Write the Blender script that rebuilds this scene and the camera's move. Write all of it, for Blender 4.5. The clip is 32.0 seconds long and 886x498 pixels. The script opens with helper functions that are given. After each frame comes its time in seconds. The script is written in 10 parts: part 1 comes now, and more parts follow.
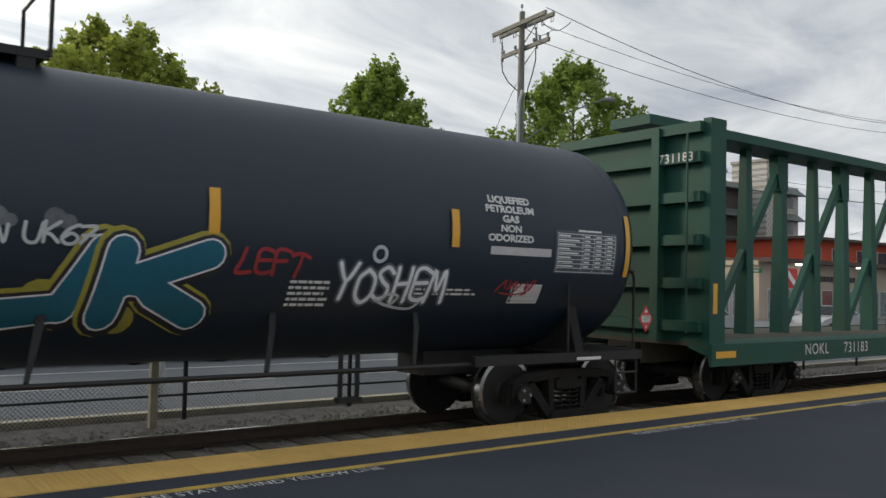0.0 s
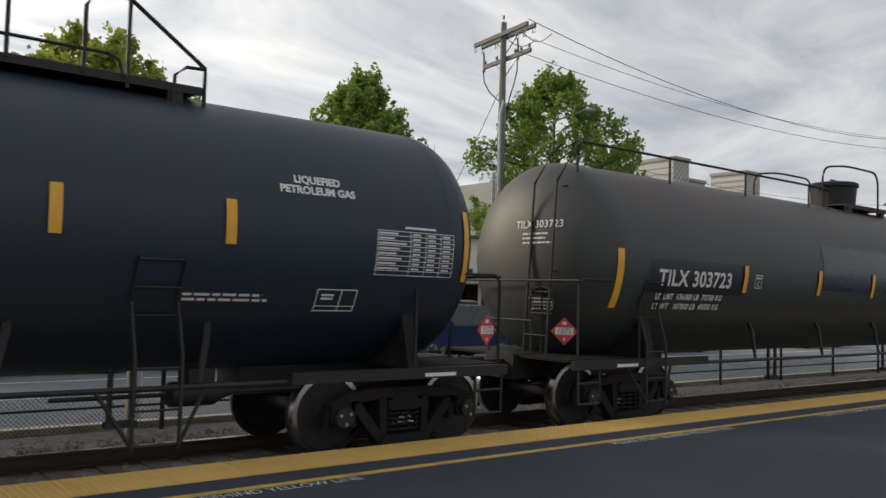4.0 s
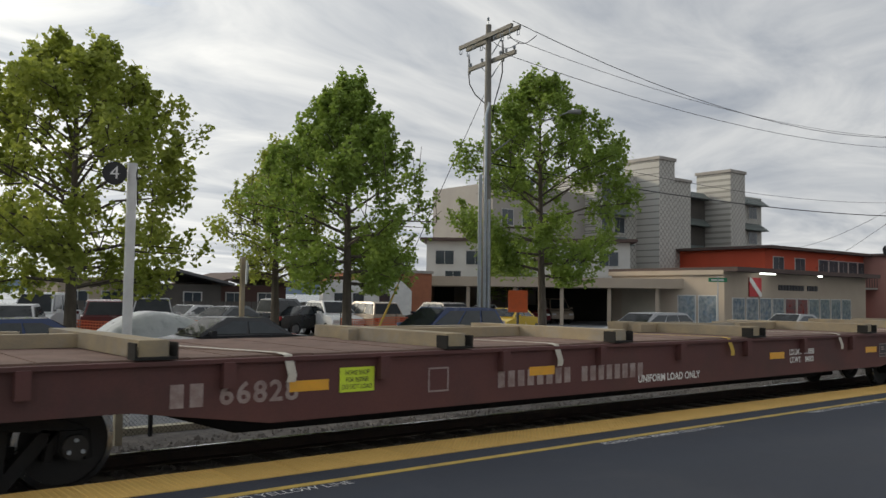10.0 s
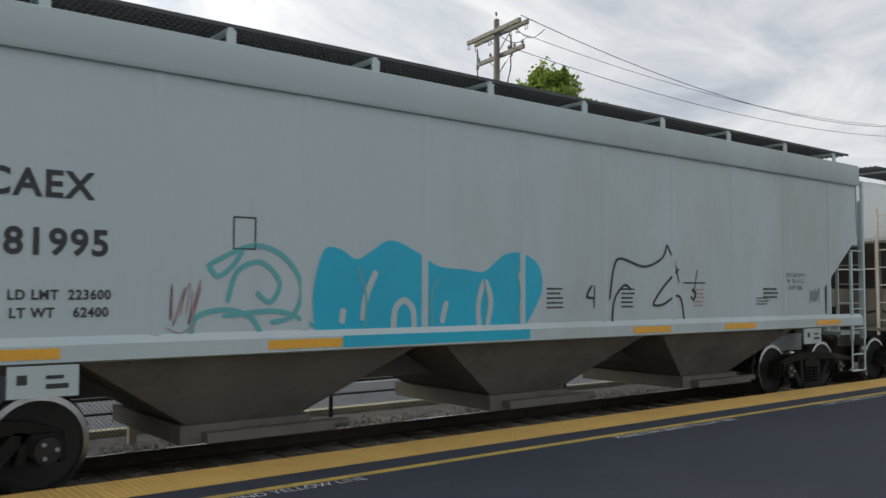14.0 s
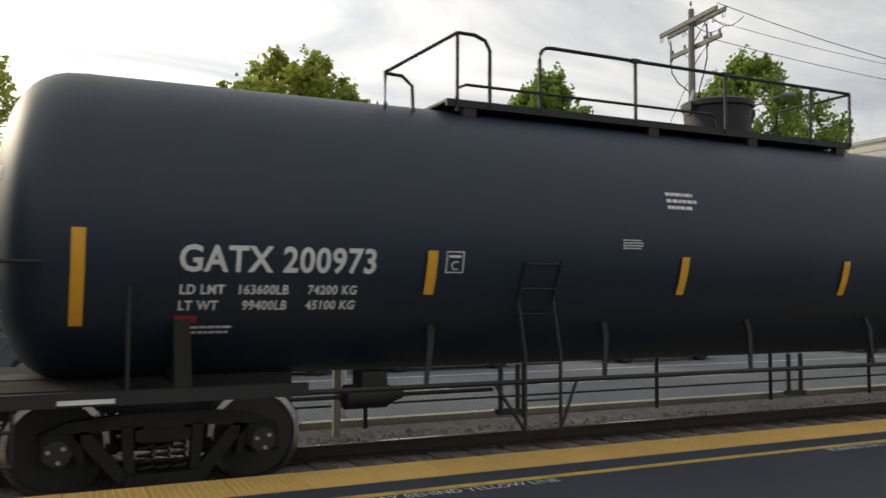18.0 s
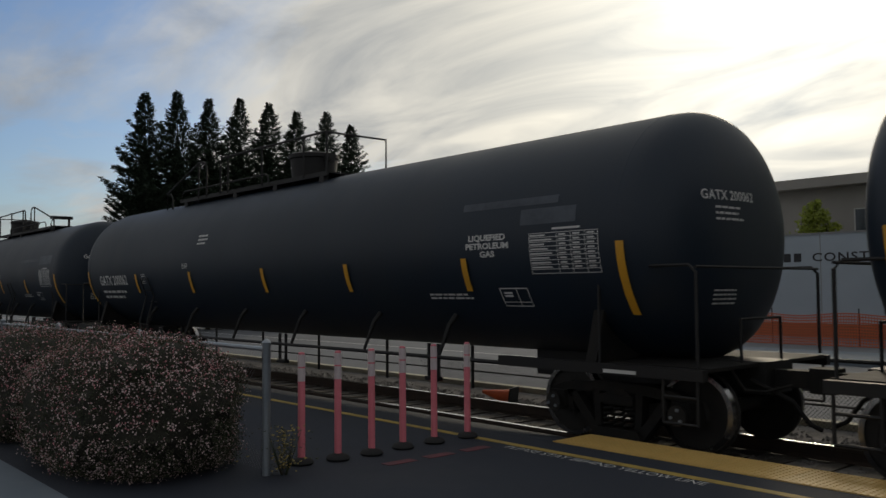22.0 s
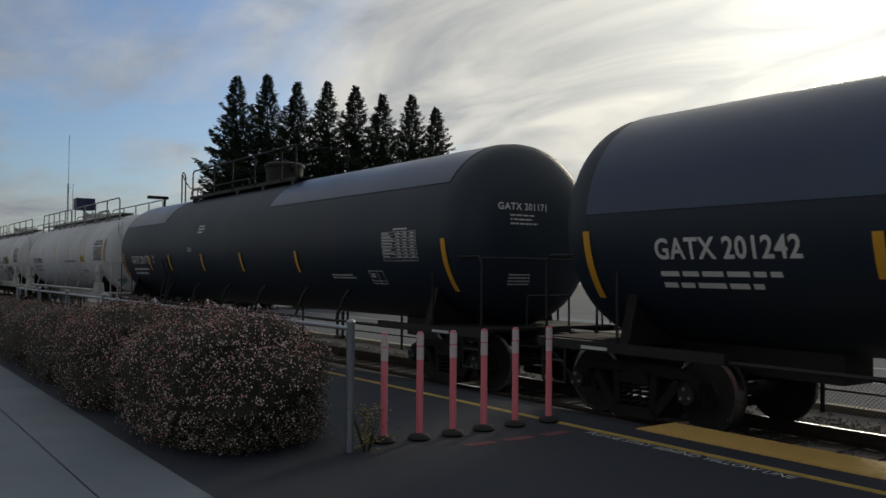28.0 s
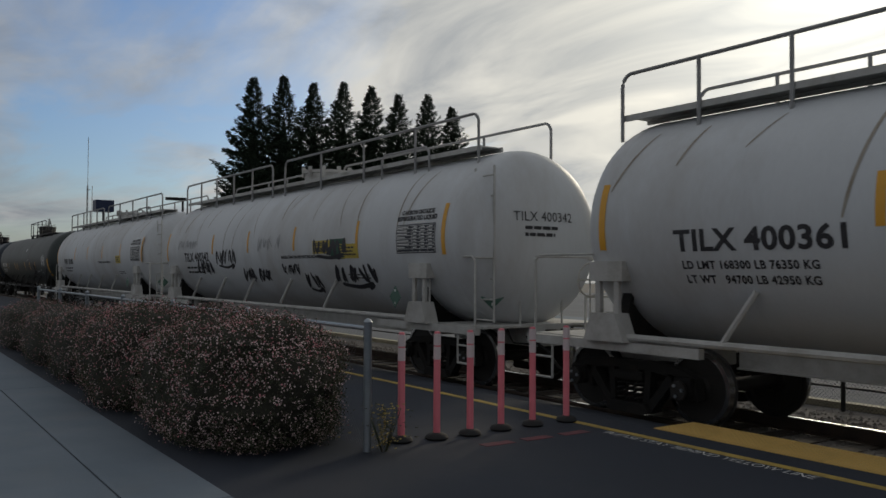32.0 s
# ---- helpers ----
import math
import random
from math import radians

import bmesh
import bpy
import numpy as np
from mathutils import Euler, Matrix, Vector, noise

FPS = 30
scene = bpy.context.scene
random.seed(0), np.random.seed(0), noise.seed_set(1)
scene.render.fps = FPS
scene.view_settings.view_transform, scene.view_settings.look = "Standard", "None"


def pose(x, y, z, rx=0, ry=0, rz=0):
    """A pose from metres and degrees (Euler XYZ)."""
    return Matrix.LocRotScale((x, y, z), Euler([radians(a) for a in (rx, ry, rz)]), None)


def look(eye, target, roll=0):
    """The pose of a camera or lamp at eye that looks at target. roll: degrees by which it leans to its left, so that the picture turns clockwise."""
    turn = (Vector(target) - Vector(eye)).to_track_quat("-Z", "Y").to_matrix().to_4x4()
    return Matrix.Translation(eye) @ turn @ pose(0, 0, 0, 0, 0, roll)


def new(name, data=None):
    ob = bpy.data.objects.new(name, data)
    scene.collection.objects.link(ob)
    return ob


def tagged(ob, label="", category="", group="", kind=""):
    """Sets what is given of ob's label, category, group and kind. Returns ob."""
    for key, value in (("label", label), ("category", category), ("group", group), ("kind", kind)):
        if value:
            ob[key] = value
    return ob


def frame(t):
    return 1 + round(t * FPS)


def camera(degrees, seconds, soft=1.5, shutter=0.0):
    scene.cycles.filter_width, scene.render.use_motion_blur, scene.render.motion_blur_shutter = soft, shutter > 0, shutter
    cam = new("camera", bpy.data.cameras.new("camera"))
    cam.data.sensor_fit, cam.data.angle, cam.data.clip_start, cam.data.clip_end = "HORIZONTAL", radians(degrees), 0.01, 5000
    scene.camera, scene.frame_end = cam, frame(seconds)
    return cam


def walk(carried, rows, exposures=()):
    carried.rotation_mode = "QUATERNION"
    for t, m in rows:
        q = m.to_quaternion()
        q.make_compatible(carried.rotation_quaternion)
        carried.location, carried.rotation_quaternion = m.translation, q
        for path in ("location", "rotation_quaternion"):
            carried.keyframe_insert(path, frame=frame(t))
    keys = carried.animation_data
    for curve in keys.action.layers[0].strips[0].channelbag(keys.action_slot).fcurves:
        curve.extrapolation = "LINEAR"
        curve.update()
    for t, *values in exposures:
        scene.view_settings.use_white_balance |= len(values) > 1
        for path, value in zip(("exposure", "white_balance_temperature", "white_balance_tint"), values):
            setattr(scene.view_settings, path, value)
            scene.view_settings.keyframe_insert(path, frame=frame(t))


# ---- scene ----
EYE = 1.66          # the camera's height over the platform
TRACK_Y, RAIL_Z = 9.2, -0.20   # middle of the track, top of the rails
SPEED = 9.5
cam = camera(55.33, 32.0, shutter=0.06)
# seconds, yaw, pitch, roll of a camera held by a standing person
PATH = [
    (0, -37.02, 2.32, -1.34),
    (0.5, -37.44, 2.78, -1.26),
    (1, -38.01, 2.85, -1.53),
    (1.5, -38.11, 2.83, -1.79),
    (2, -37.51, 2.97, -1.51),
    (2.5, -37.78, 3.04, -1.96),
    (3, -37.87, 2.98, -2.22),
    (3.5, -38.04, 2.94, -1.91),
    (5.5, -39.02, 3.41, -1.12),
    (6, -39.33, 3.47, -1.15),
    (6.5, -39.63, 3.43, -1.05),
    (7, -39.75, 3.45, -0.80),
    (7.5, -39.56, 3.49, -0.43),
    (8, -38.55, 3.38, -0.61),
    (8.5, -38.12, 3.30, -0.67),
    (9, -38.24, 3.24, -0.76),
    (9.5, -38.51, 3.19, -0.81),
    (10, -39.12, 3.18, -0.78),
    (10.5, -40.68, 3.23, -0.52),
    (11, -42.68, 3.22, -0.42),
    (11.5, -43.09, 3.19, -0.33),
    (12, -43.68, 3.21, -0.81),
    (12.5, -43.76, 3.18, -1.01),
    (13, -43.87, 3.13, -1.16),
    (13.5, -43.32, 3.01, -1.04),
    (14, -38.38, 2.88, -0.16),
    (14.5, -38.22, 3.28, -0.29),
    (16.5, -39.79, 3.20, 0.07),
    (17, -40.06, 3.13, -0.05),
    (17.5, -36.56, 3.01, -0.17),
    (17.7, -32.13, 2.98, -0.24),
    (18, -25.47, 2.89, -0.20),
    (18.2, -20.95, 2.85, 0.05),
    (18.6, -12.19, 2.55, 0.15),
    (18.8, -7.28, 2.34, 0.20),
    (19, -1.33, 2.10, 0.40),
    (19.2, 4.40, 1.97, 0.30),
    (19.6, 17.67, 1.97, 0.15),
    (19.85, 24.20, 1.45, 0.40),
    (20, 27.59, 1.36, 0.55), (20.2, 30.50, 1.74, 0.95),
    (20.6, 38.60, 2.52, 1.50),
    (21, 47.42, 2.87, 1.90),
    (21.5, 48.66, 2.76, 1.26),
    (22, 48.95, 2.73, 0.45),
    (22.5, 52.20, 2.64, -0.10),
    (23, 51.79, 2.49, 0.06),
    (23.5, 52.82, 2.43, 0.40),
    (24, 53.10, 2.37, 0.53),
    (24.5, 53.80, 2.28, 0.29),
    (25, 54.13, 2.21, -0.10),
    (25.5, 54.06, 2.08, -0.08),
    (26, 54.56, 1.98, -0.07),
    (26.5, 54.50, 1.80, -0.28),
    (28.5, 54.56, 1.52, -0.59),
    (29, 54.53, 1.56, -0.67),
    (29.5, 54.75, 1.57, -0.79),
    (30, 54.51, 1.54, -0.77),
    (30.5, 54.32, 1.55, -0.63),
    (31, 54.59, 1.51, -0.42),
    (31.5, 55.33, 1.51, -0.24),
    (32, 55.68, 1.53, -0.30),
]
EXPOSURES = [(0, 0.52, 6450, 8), (1.6, 0.52, 6450, 8), (3, 0.5, 6600, 10), (6, 0.36, 6450, 9), (7.4, 0.4, 6450, 9), (9, 0.32, 6650, 9), (10.6, 0.36, 6400, 8), (12.5, 0.5, 5900, 7), (14, 0.64, 6450, 9), (17.2, 0.5, 6700, 10), (18.6, 0.66, 6900, 9), (19.1, 0.62, 7000, 9), (19.5, 0.2, 7100, 9), (20.0, -0.25, 7300, 10), (20.25, -0.55, 7150, 10), (20.8, -0.72, 6900, 10), (21.6, -0.76, 6600, 9), (32, -0.76, 6400, 9)]
walk(cam, [(t, pose(0, 0, EYE, 90 + p, r, y)) for t, y, p, r in PATH], EXPOSURES)

# ---- sky and sun: a low sun behind broken cloud ----
SUN_AZ, SUN_EL = 28.0, 19.0     # degrees to the left of the way across the track; above the horizon
sun_way = Vector((-math.sin(radians(SUN_AZ)) * math.cos(radians(SUN_EL)), math.cos(radians(SUN_AZ)) * math.cos(radians(SUN_EL)), math.sin(radians(SUN_EL))))


CLEARER = Vector((-0.94, 0.25, 0.27)).normalized()


def build_sky():
    w = bpy.data.worlds.new("sky")
    w.use_nodes = True
    scene.world = w
    nt = w.node_tree
    nt.nodes.clear()
    n, l = nt.nodes.new, nt.links.new
    out, bg = n("ShaderNodeOutputWorld"), n("ShaderNodeBackground")
    l(bg.outputs[0], out.inputs[0])
    tc = n("ShaderNodeTexCoord")
    sky = n("ShaderNodeTexSky")
    sky.sky_type, sky.sun_disc = "NISHITA", False
    sky.sun_elevation, sky.sun_rotation = radians(SUN_EL), radians(-SUN_AZ)
    sky.altitude, sky.air_density, sky.dust_density = 0, 1.0, 1.5
    skys = n("ShaderNodeVectorMath"); skys.operation = "SCALE"; skys.inputs[3].default_value = 0.13
    clean = n("ShaderNodeVectorMath"); clean.operation = "MULTIPLY"; clean.inputs[1].default_value = (0.76, 0.95, 1.26); l(sky.outputs[0], clean.inputs[0]); l(clean.outputs[0], skys.inputs[0])
    # the cloud sheet: the way of sight laid out on a plane overhead
    sep = n("ShaderNodeSeparateXYZ"); l(tc.outputs["Generated"], sep.inputs[0])
    up = n("ShaderNodeMath"); up.operation = "MAXIMUM"; up.inputs[1].default_value = 0.0; l(sep.outputs[2], up.inputs[0])
    up2 = n("ShaderNodeMath"); up2.operation = "ADD"; up2.inputs[1].default_value = 0.12; l(up.outputs[0], up2.inputs[0])
    flat = n("ShaderNodeVectorMath"); flat.operation = "DIVIDE"; l(tc.outputs["Generated"], flat.inputs[0])
    comb = n("ShaderNodeCombineXYZ"); comb.inputs[2].default_value = 1.0
    l(up2.outputs[0], comb.inputs[0]); l(up2.outputs[0], comb.inputs[1]); l(comb.outputs[0], flat.inputs[1])
    mp = n("ShaderNodeMapping"); mp.inputs["Scale"].default_value = (0.5, 0.95, 0.0); mp.inputs["Rotation"].default_value = (0, 0, radians(-32)); l(flat.outputs[0], mp.inputs[0])
    big = n("ShaderNodeTexNoise"); big.inputs["Scale"].default_value = 0.9; big.inputs["Detail"].default_value = 7; big.inputs["Roughness"].default_value = 0.55; big.inputs["Distortion"].default_value = 0.5
    l(mp.outputs[0], big.inputs["Vector"])
    # the sheet thins towards a clearer quarter, off to the side of the sun
    clr = n("ShaderNodeVectorMath"); clr.operation = "DOT_PRODUCT"; clr.inputs[1].default_value = CLEARER; l(tc.outputs["Generated"], clr.inputs[0])
    thin = n("ShaderNodeMapRange"); thin.inputs[1].default_value = 0.88; thin.inputs[2].default_value = 1.0; thin.inputs[3].default_value = 0.17; thin.inputs[4].default_value = -0.08; l(clr.outputs["Value"], thin.inputs[0])
    bigger = n("ShaderNodeMath"); bigger.operation = "ADD"; l(big.outputs[0], bigger.inputs[0]); l(thin.outputs[0], bigger.inputs[1])
    cover = n("ShaderNodeMapRange"); cover.inputs[1].default_value = 0.36; cover.inputs[2].default_value = 0.52; l(bigger.outputs[0], cover.inputs[0])
    fine = n("ShaderNodeTexNoise"); fine.inputs["Scale"].default_value = 1.7; fine.inputs["Detail"].default_value = 9; fine.inputs["Roughness"].default_value = 0.55; fine.inputs["Distortion"].default_value = 1.3
    l(mp.outputs[0], fine.inputs["Vector"])
    shade = n("ShaderNodeValToRGB")
    e = shade.color_ramp.elements
    e[0].position, e[0].color = 0.30, (0.285, 0.31, 0.355, 1)
    e[1].position, e[1].color = 0.66, (0.56, 0.565, 0.57, 1)
    l(fine.outputs[0], shade.inputs[0])
    # brighter cloud round the sun
    dot = n("ShaderNodeVectorMath"); dot.operation = "DOT_PRODUCT"; dot.inputs[1].default_value = sun_way; l(tc.outputs["Generated"], dot.inputs[0])
    glow = n("ShaderNodeMapRange"); glow.inputs[1].default_value = -0.1; glow.inputs[2].default_value = 1.0; glow.inputs[3].default_value = 0.0; glow.inputs[4].default_value = 1.0; l(dot.outputs["Value"], glow.inputs[0])
    gp = n("ShaderNodeMath"); gp.operation = "POWER"; gp.inputs[1].default_value = 4.0; l(glow.outputs[0], gp.inputs[0])
    ga = n("ShaderNodeMath"); ga.operation = "MULTIPLY_ADD"; ga.inputs[1].default_value = 1.9; ga.inputs[2].default_value = 1.0; l(gp.outputs[0], ga.inputs[0])
    gq = n("ShaderNodeMath"); gq.operation = "POWER"; gq.inputs[1].default_value = 60.0; l(glow.outputs[0], gq.inputs[0])
    gb = n("ShaderNodeMath"); gb.operation = "MULTIPLY_ADD"; gb.inputs[1].default_value = 2.4; l(gq.outputs[0], gb.inputs[0]); l(ga.outputs[0], gb.inputs[2])
    warm = n("ShaderNodeMix"); warm.data_type = "RGBA"; warm.inputs["A"].default_value = (1, 1, 1, 1); warm.inputs["B"].default_value = (1.0, 0.93, 0.78, 1); l(gp.outputs[0], warm.inputs["Factor"])
    lit = n("ShaderNodeVectorMath"); lit.operation = "SCALE"; l(shade.outputs[0], lit.inputs[0]); l(gb.outputs[0], lit.inputs[3])
    lit2 = n("ShaderNodeVectorMath"); lit2.operation = "MULTIPLY"; l(lit.outputs[0], lit2.inputs[0]); l(warm.outputs["Result"], lit2.inputs[1])
    mix = n("ShaderNodeMix"); mix.data_type = "RGBA"; l(cover.outputs[0], mix.inputs["Factor"]); l(skys.outputs[0], mix.inputs["A"]); l(lit2.outputs[0], mix.inputs["B"])
    l(mix.outputs["Result"], bg.inputs[0])
    bg.inputs[1].default_value = 1.0


build_sky()
sun = new("sun", bpy.data.lights.new("sun", "SUN"))
sun.data.energy, sun.data.angle, sun.data.color = 1.4, radians(11.0), (1.0, 0.86, 0.66)
sun.matrix_world = look((0, 0, 0), -sun_way)

# ---- materials ----
MATS = {}


def mat(name, c1, c2=None, scale=4.0, rough=0.6, metal=0.0, bump=0.15, fine=40.0, grime=None, grime_amount=0.35, spec=0.5, emit=0.0, coords="Object", alpha=None, stretch=None, vary=0.0):
    """A surface with colour varied at two scales, a fine relief, and optional grime."""
    if name in MATS:
        return MATS[name]
    m = bpy.data.materials.new(name)
    m.use_nodes = True
    nt = m.node_tree
    n, l = nt.nodes.new, nt.links.new
    p = nt.nodes["Principled BSDF"]
    c2 = c2 or tuple(v * 0.75 for v in c1)
    tc = n("ShaderNodeTexCoord")
    src = tc.outputs[coords]
    if stretch:
        mp = n("ShaderNodeMapping"); mp.inputs["Scale"].default_value = stretch; l(src, mp.inputs[0]); src = mp.outputs[0]
    n1 = n("ShaderNodeTexNoise"); n1.inputs["Scale"].default_value = scale; n1.inputs["Detail"].default_value = 5; l(src, n1.inputs["Vector"])
    n2 = n("ShaderNodeTexNoise"); n2.inputs["Scale"].default_value = fine; n2.inputs["Detail"].default_value = 3; l(src, n2.inputs["Vector"])
    add = n("ShaderNodeMath"); add.operation = "MULTIPLY_ADD"; add.inputs[1].default_value = 0.35; l(n2.outputs[0], add.inputs[0]); l(n1.outputs[0], add.inputs[2])
    rg = n("ShaderNodeMapRange"); rg.inputs[1].default_value = 0.45; rg.inputs[2].default_value = 0.9; l(add.outputs[0], rg.inputs[0])
    mx = n("ShaderNodeMix"); mx.data_type = "RGBA"; mx.inputs["A"].default_value = (*c1, 1); mx.inputs["B"].default_value = (*c2, 1); l(rg.outputs[0], mx.inputs["Factor"])
    col = mx.outputs["Result"]
    if grime:
        n3 = n("ShaderNodeTexNoise"); n3.inputs["Scale"].default_value = scale * 0.45; n3.inputs["Detail"].default_value = 8; n3.inputs["Roughness"].default_value = 0.7; l(src, n3.inputs["Vector"])
        r3 = n("ShaderNodeMapRange"); r3.inputs[1].default_value = 0.5; r3.inputs[2].default_value = 0.72; r3.inputs[4].default_value = grime_amount; l(n3.outputs[0], r3.inputs[0])
        m3 = n("ShaderNodeMix"); m3.data_type = "RGBA"; m3.inputs["B"].default_value = (*grime, 1); l(col, m3.inputs["A"]); l(r3.outputs[0], m3.inputs["Factor"])
        col = m3.outputs["Result"]
    if vary:
        oi = n("ShaderNodeObjectInfo")
        hv = n("ShaderNodeHueSaturation"); l(col, hv.inputs["Color"])
        vr = n("ShaderNodeMapRange"); vr.inputs[3].default_value = 1 - vary; vr.inputs[4].default_value = 1 + vary; l(oi.outputs["Random"], vr.inputs[0]); l(vr.outputs[0], hv.inputs["Value"])
        col = hv.outputs[0]
    l(col, p.inputs["Base Color"])
    rr = n("ShaderNodeMapRange"); rr.inputs[3].default_value = max(0.02, rough - 0.1); rr.inputs[4].default_value = min(1, rough + 0.1); l(n1.outputs[0], rr.inputs[0]); l(rr.outputs[0], p.inputs["Roughness"])
    p.inputs["Metallic"].default_value = metal
    p.inputs["Specular IOR Level"].default_value = spec
    if bump:
        b = n("ShaderNodeBump"); b.inputs["Strength"].default_value = bump; b.inputs["Distance"].default_value = 0.02; l(add.outputs[0], b.inputs["Height"]); l(b.outputs[0], p.inputs["Normal"])
    if emit:
        l(col, p.inputs["Emission Color"]); p.inputs["Emission Strength"].default_value = emit
    MATS[name] = m
    return m


M_ASPHALT = mat("platform_asphalt", (0.018, 0.023, 0.036), (0.029, 0.036, 0.052), 0.8, 0.88, bump=0.35, fine=120, grime=(0.075, 0.075, 0.08), grime_amount=0.3)
M_ROAD = mat("road_asphalt", (0.155, 0.165, 0.180), (0.19, 0.20, 0.215), 0.5, 0.94, bump=0.2, fine=60, grime=(0.10, 0.105, 0.115), grime_amount=0.4, spec=0.2)
M_TACTILE = mat("tactile_yellow", (0.66, 0.42, 0.12), (0.54, 0.35, 0.10), 2.2, 0.6, bump=0.1, fine=60, grime=(0.22, 0.16, 0.07), grime_amount=0.45, vary=0.08)
M_YELLOW = mat("road_paint_yellow", (0.55, 0.38, 0.07), (0.38, 0.27, 0.07), 5, 0.7, grime=(0.10, 0.09, 0.07), grime_amount=0.6)
M_WHITEPAINT = mat("road_paint_white", (0.72, 0.72, 0.70), (0.5, 0.5, 0.5), 6, 0.7, grime=(0.10, 0.10, 0.10), grime_amount=0.7)
M_BALLAST = mat("ballast_stone", (0.20, 0.18, 0.165), (0.10, 0.095, 0.09), 9, 0.95, bump=0.9, fine=30, grime=(0.06, 0.055, 0.05), grime_amount=0.5)
M_STONE = mat("ballast_stones", (0.24, 0.22, 0.20), (0.13, 0.12, 0.11), 3, 0.95, bump=0.4, fine=30)
M_EARTH = mat("verge_earth", (0.13, 0.115, 0.10), (0.20, 0.18, 0.16), 3, 0.95, bump=0.8, fine=25, grime=(0.07, 0.075, 0.04), grime_amount=0.5)
M_CONCRETE = mat("pavement_concrete", (0.135, 0.170, 0.205), (0.178, 0.212, 0.25), 1.5, 0.85, bump=0.15, fine=70, grime=(0.22, 0.22, 0.22), grime_amount=0.4)
M_KERB = mat("kerb_sunlit_concrete", (0.55, 0.50, 0.36), (0.42, 0.40, 0.33), 4, 0.85, grime=(0.2, 0.19, 0.16), grime_amount=0.5)
M_TIE = mat("tie_timber", (0.055, 0.045, 0.038), (0.09, 0.075, 0.06), 6, 0.9, bump=0.5, fine=50)
M_RAILSIDE = mat("rail_rust", (0.055, 0.042, 0.035), (0.085, 0.06, 0.045), 7, 0.8, metal=0.3, bump=0.3)
M_RAILTOP = mat("rail_polished", (0.62, 0.62, 0.62), (0.5, 0.5, 0.5), 4, 0.18, metal=1.0, bump=0.02)
M_STEEL_BLACK = mat("truck_steel", (0.011, 0.011, 0.011), (0.022, 0.020, 0.018), 5, 0.8, metal=0.0, bump=0.3, fine=60, grime=(0.040, 0.031, 0.024), grime_amount=0.4, spec=0.3)
M_WHEEL = mat("wheel_steel", (0.014, 0.013, 0.012), (0.026, 0.023, 0.02), 5, 0.7, metal=0.0, bump=0.15)
M_TREAD = mat("wheel_tread", (0.45, 0.44, 0.43), (0.36, 0.35, 0.34), 5, 0.25, metal=1.0, bump=0.03)
M_TANK = mat("tank_black_paint", (0.0082, 0.0185, 0.0350), (0.0110, 0.0230, 0.0400), 0.7, 0.52, bump=0.04, fine=25, grime=(0.022, 0.026, 0.031), grime_amount=0.5, stretch=(1, 1, 0.35))
M_TANK_GREY = mat("tank_faded_paint", (0.026, 0.035, 0.033), (0.037, 0.046, 0.043), 0.6, 0.5, bump=0.05, fine=25, grime=(0.045, 0.026, 0.027), grime_amount=0.5)
M_TANK_WHITE = mat("tank_white_paint", (0.64, 0.665, 0.69), (0.57, 0.59, 0.61), 0.8, 0.5, bump=0.03, fine=20, grime=(0.33, 0.29, 0.24), grime_amount=0.45, stretch=(1, 1, 0.3))
M_FIT_BLACK = mat("fittings_black", (0.010, 0.010, 0.011), (0.018, 0.017, 0.017), 4, 0.65, bump=0.1)
M_FIT_WHITE = mat("fittings_white", (0.55, 0.55, 0.53), (0.42, 0.41, 0.39), 4, 0.6, bump=0.1, grime=(0.2, 0.17, 0.13), grime_amount=0.5)
M_STRIP = mat("reflective_yellow", (0.80, 0.40, 0.03), (0.70, 0.36, 0.04), 8, 0.4, bump=0.05)
M_LETTER_W = mat("lettering_white", (0.72, 0.72, 0.70), (0.62, 0.62, 0.61), 6, 0.6, bump=0.02)
M_LETTER_B = mat("lettering_black", (0.025, 0.025, 0.03), (0.04, 0.04, 0.045), 6, 0.6, bump=0.02)
M_HOPPER = mat("hopper_grey_paint", (0.40, 0.46, 0.53), (0.45, 0.50, 0.56), 0.5, 0.5, bump=0.04, fine=20, grime=(0.27, 0.28, 0.29), grime_amount=0.45, stretch=(1, 1, 0.35))
M_HOPPER_C = mat("hopper_green_grey_paint", (0.42, 0.50, 0.51), (0.47, 0.54, 0.55), 0.5, 0.5, bump=0.04, fine=20, grime=(0.27, 0.27, 0.24), grime_amount=0.5, stretch=(1, 1, 0.3))
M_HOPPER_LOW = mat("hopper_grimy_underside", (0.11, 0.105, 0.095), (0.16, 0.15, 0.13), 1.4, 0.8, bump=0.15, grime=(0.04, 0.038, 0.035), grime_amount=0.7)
M_FLATCAR = mat("flatcar_maroon_paint", (0.085, 0.030, 0.030), (0.12, 0.048, 0.042), 1.2, 0.75, bump=0.15, fine=40, grime=(0.045, 0.03, 0.028), grime_amount=0.6)
M_DECK = mat("flatcar_plank_deck", (0.22, 0.14, 0.11), (0.15, 0.095, 0.075), 2.5, 0.9, bump=0.4, fine=30, grime=(0.10, 0.07, 0.06), grime_amount=0.5)
M_GREEN = mat("centerbeam_green_paint", (0.012, 0.068, 0.050), (0.020, 0.082, 0.060), 1.5, 0.6, bump=0.08, grime=(0.045, 0.048, 0.034), grime_amount=0.45, spec=0.3)
M_TIMBER = mat("dunnage_timber", (0.38, 0.30, 0.18), (0.26, 0.22, 0.16), 2.5, 0.85, bump=0.4, fine=40, grime=(0.30, 0.30, 0.29), grime_amount=0.85)
M_STRAP_W = mat("strap_white", (0.62, 0.58, 0.50), (0.5, 0.47, 0.4), 8, 0.7)
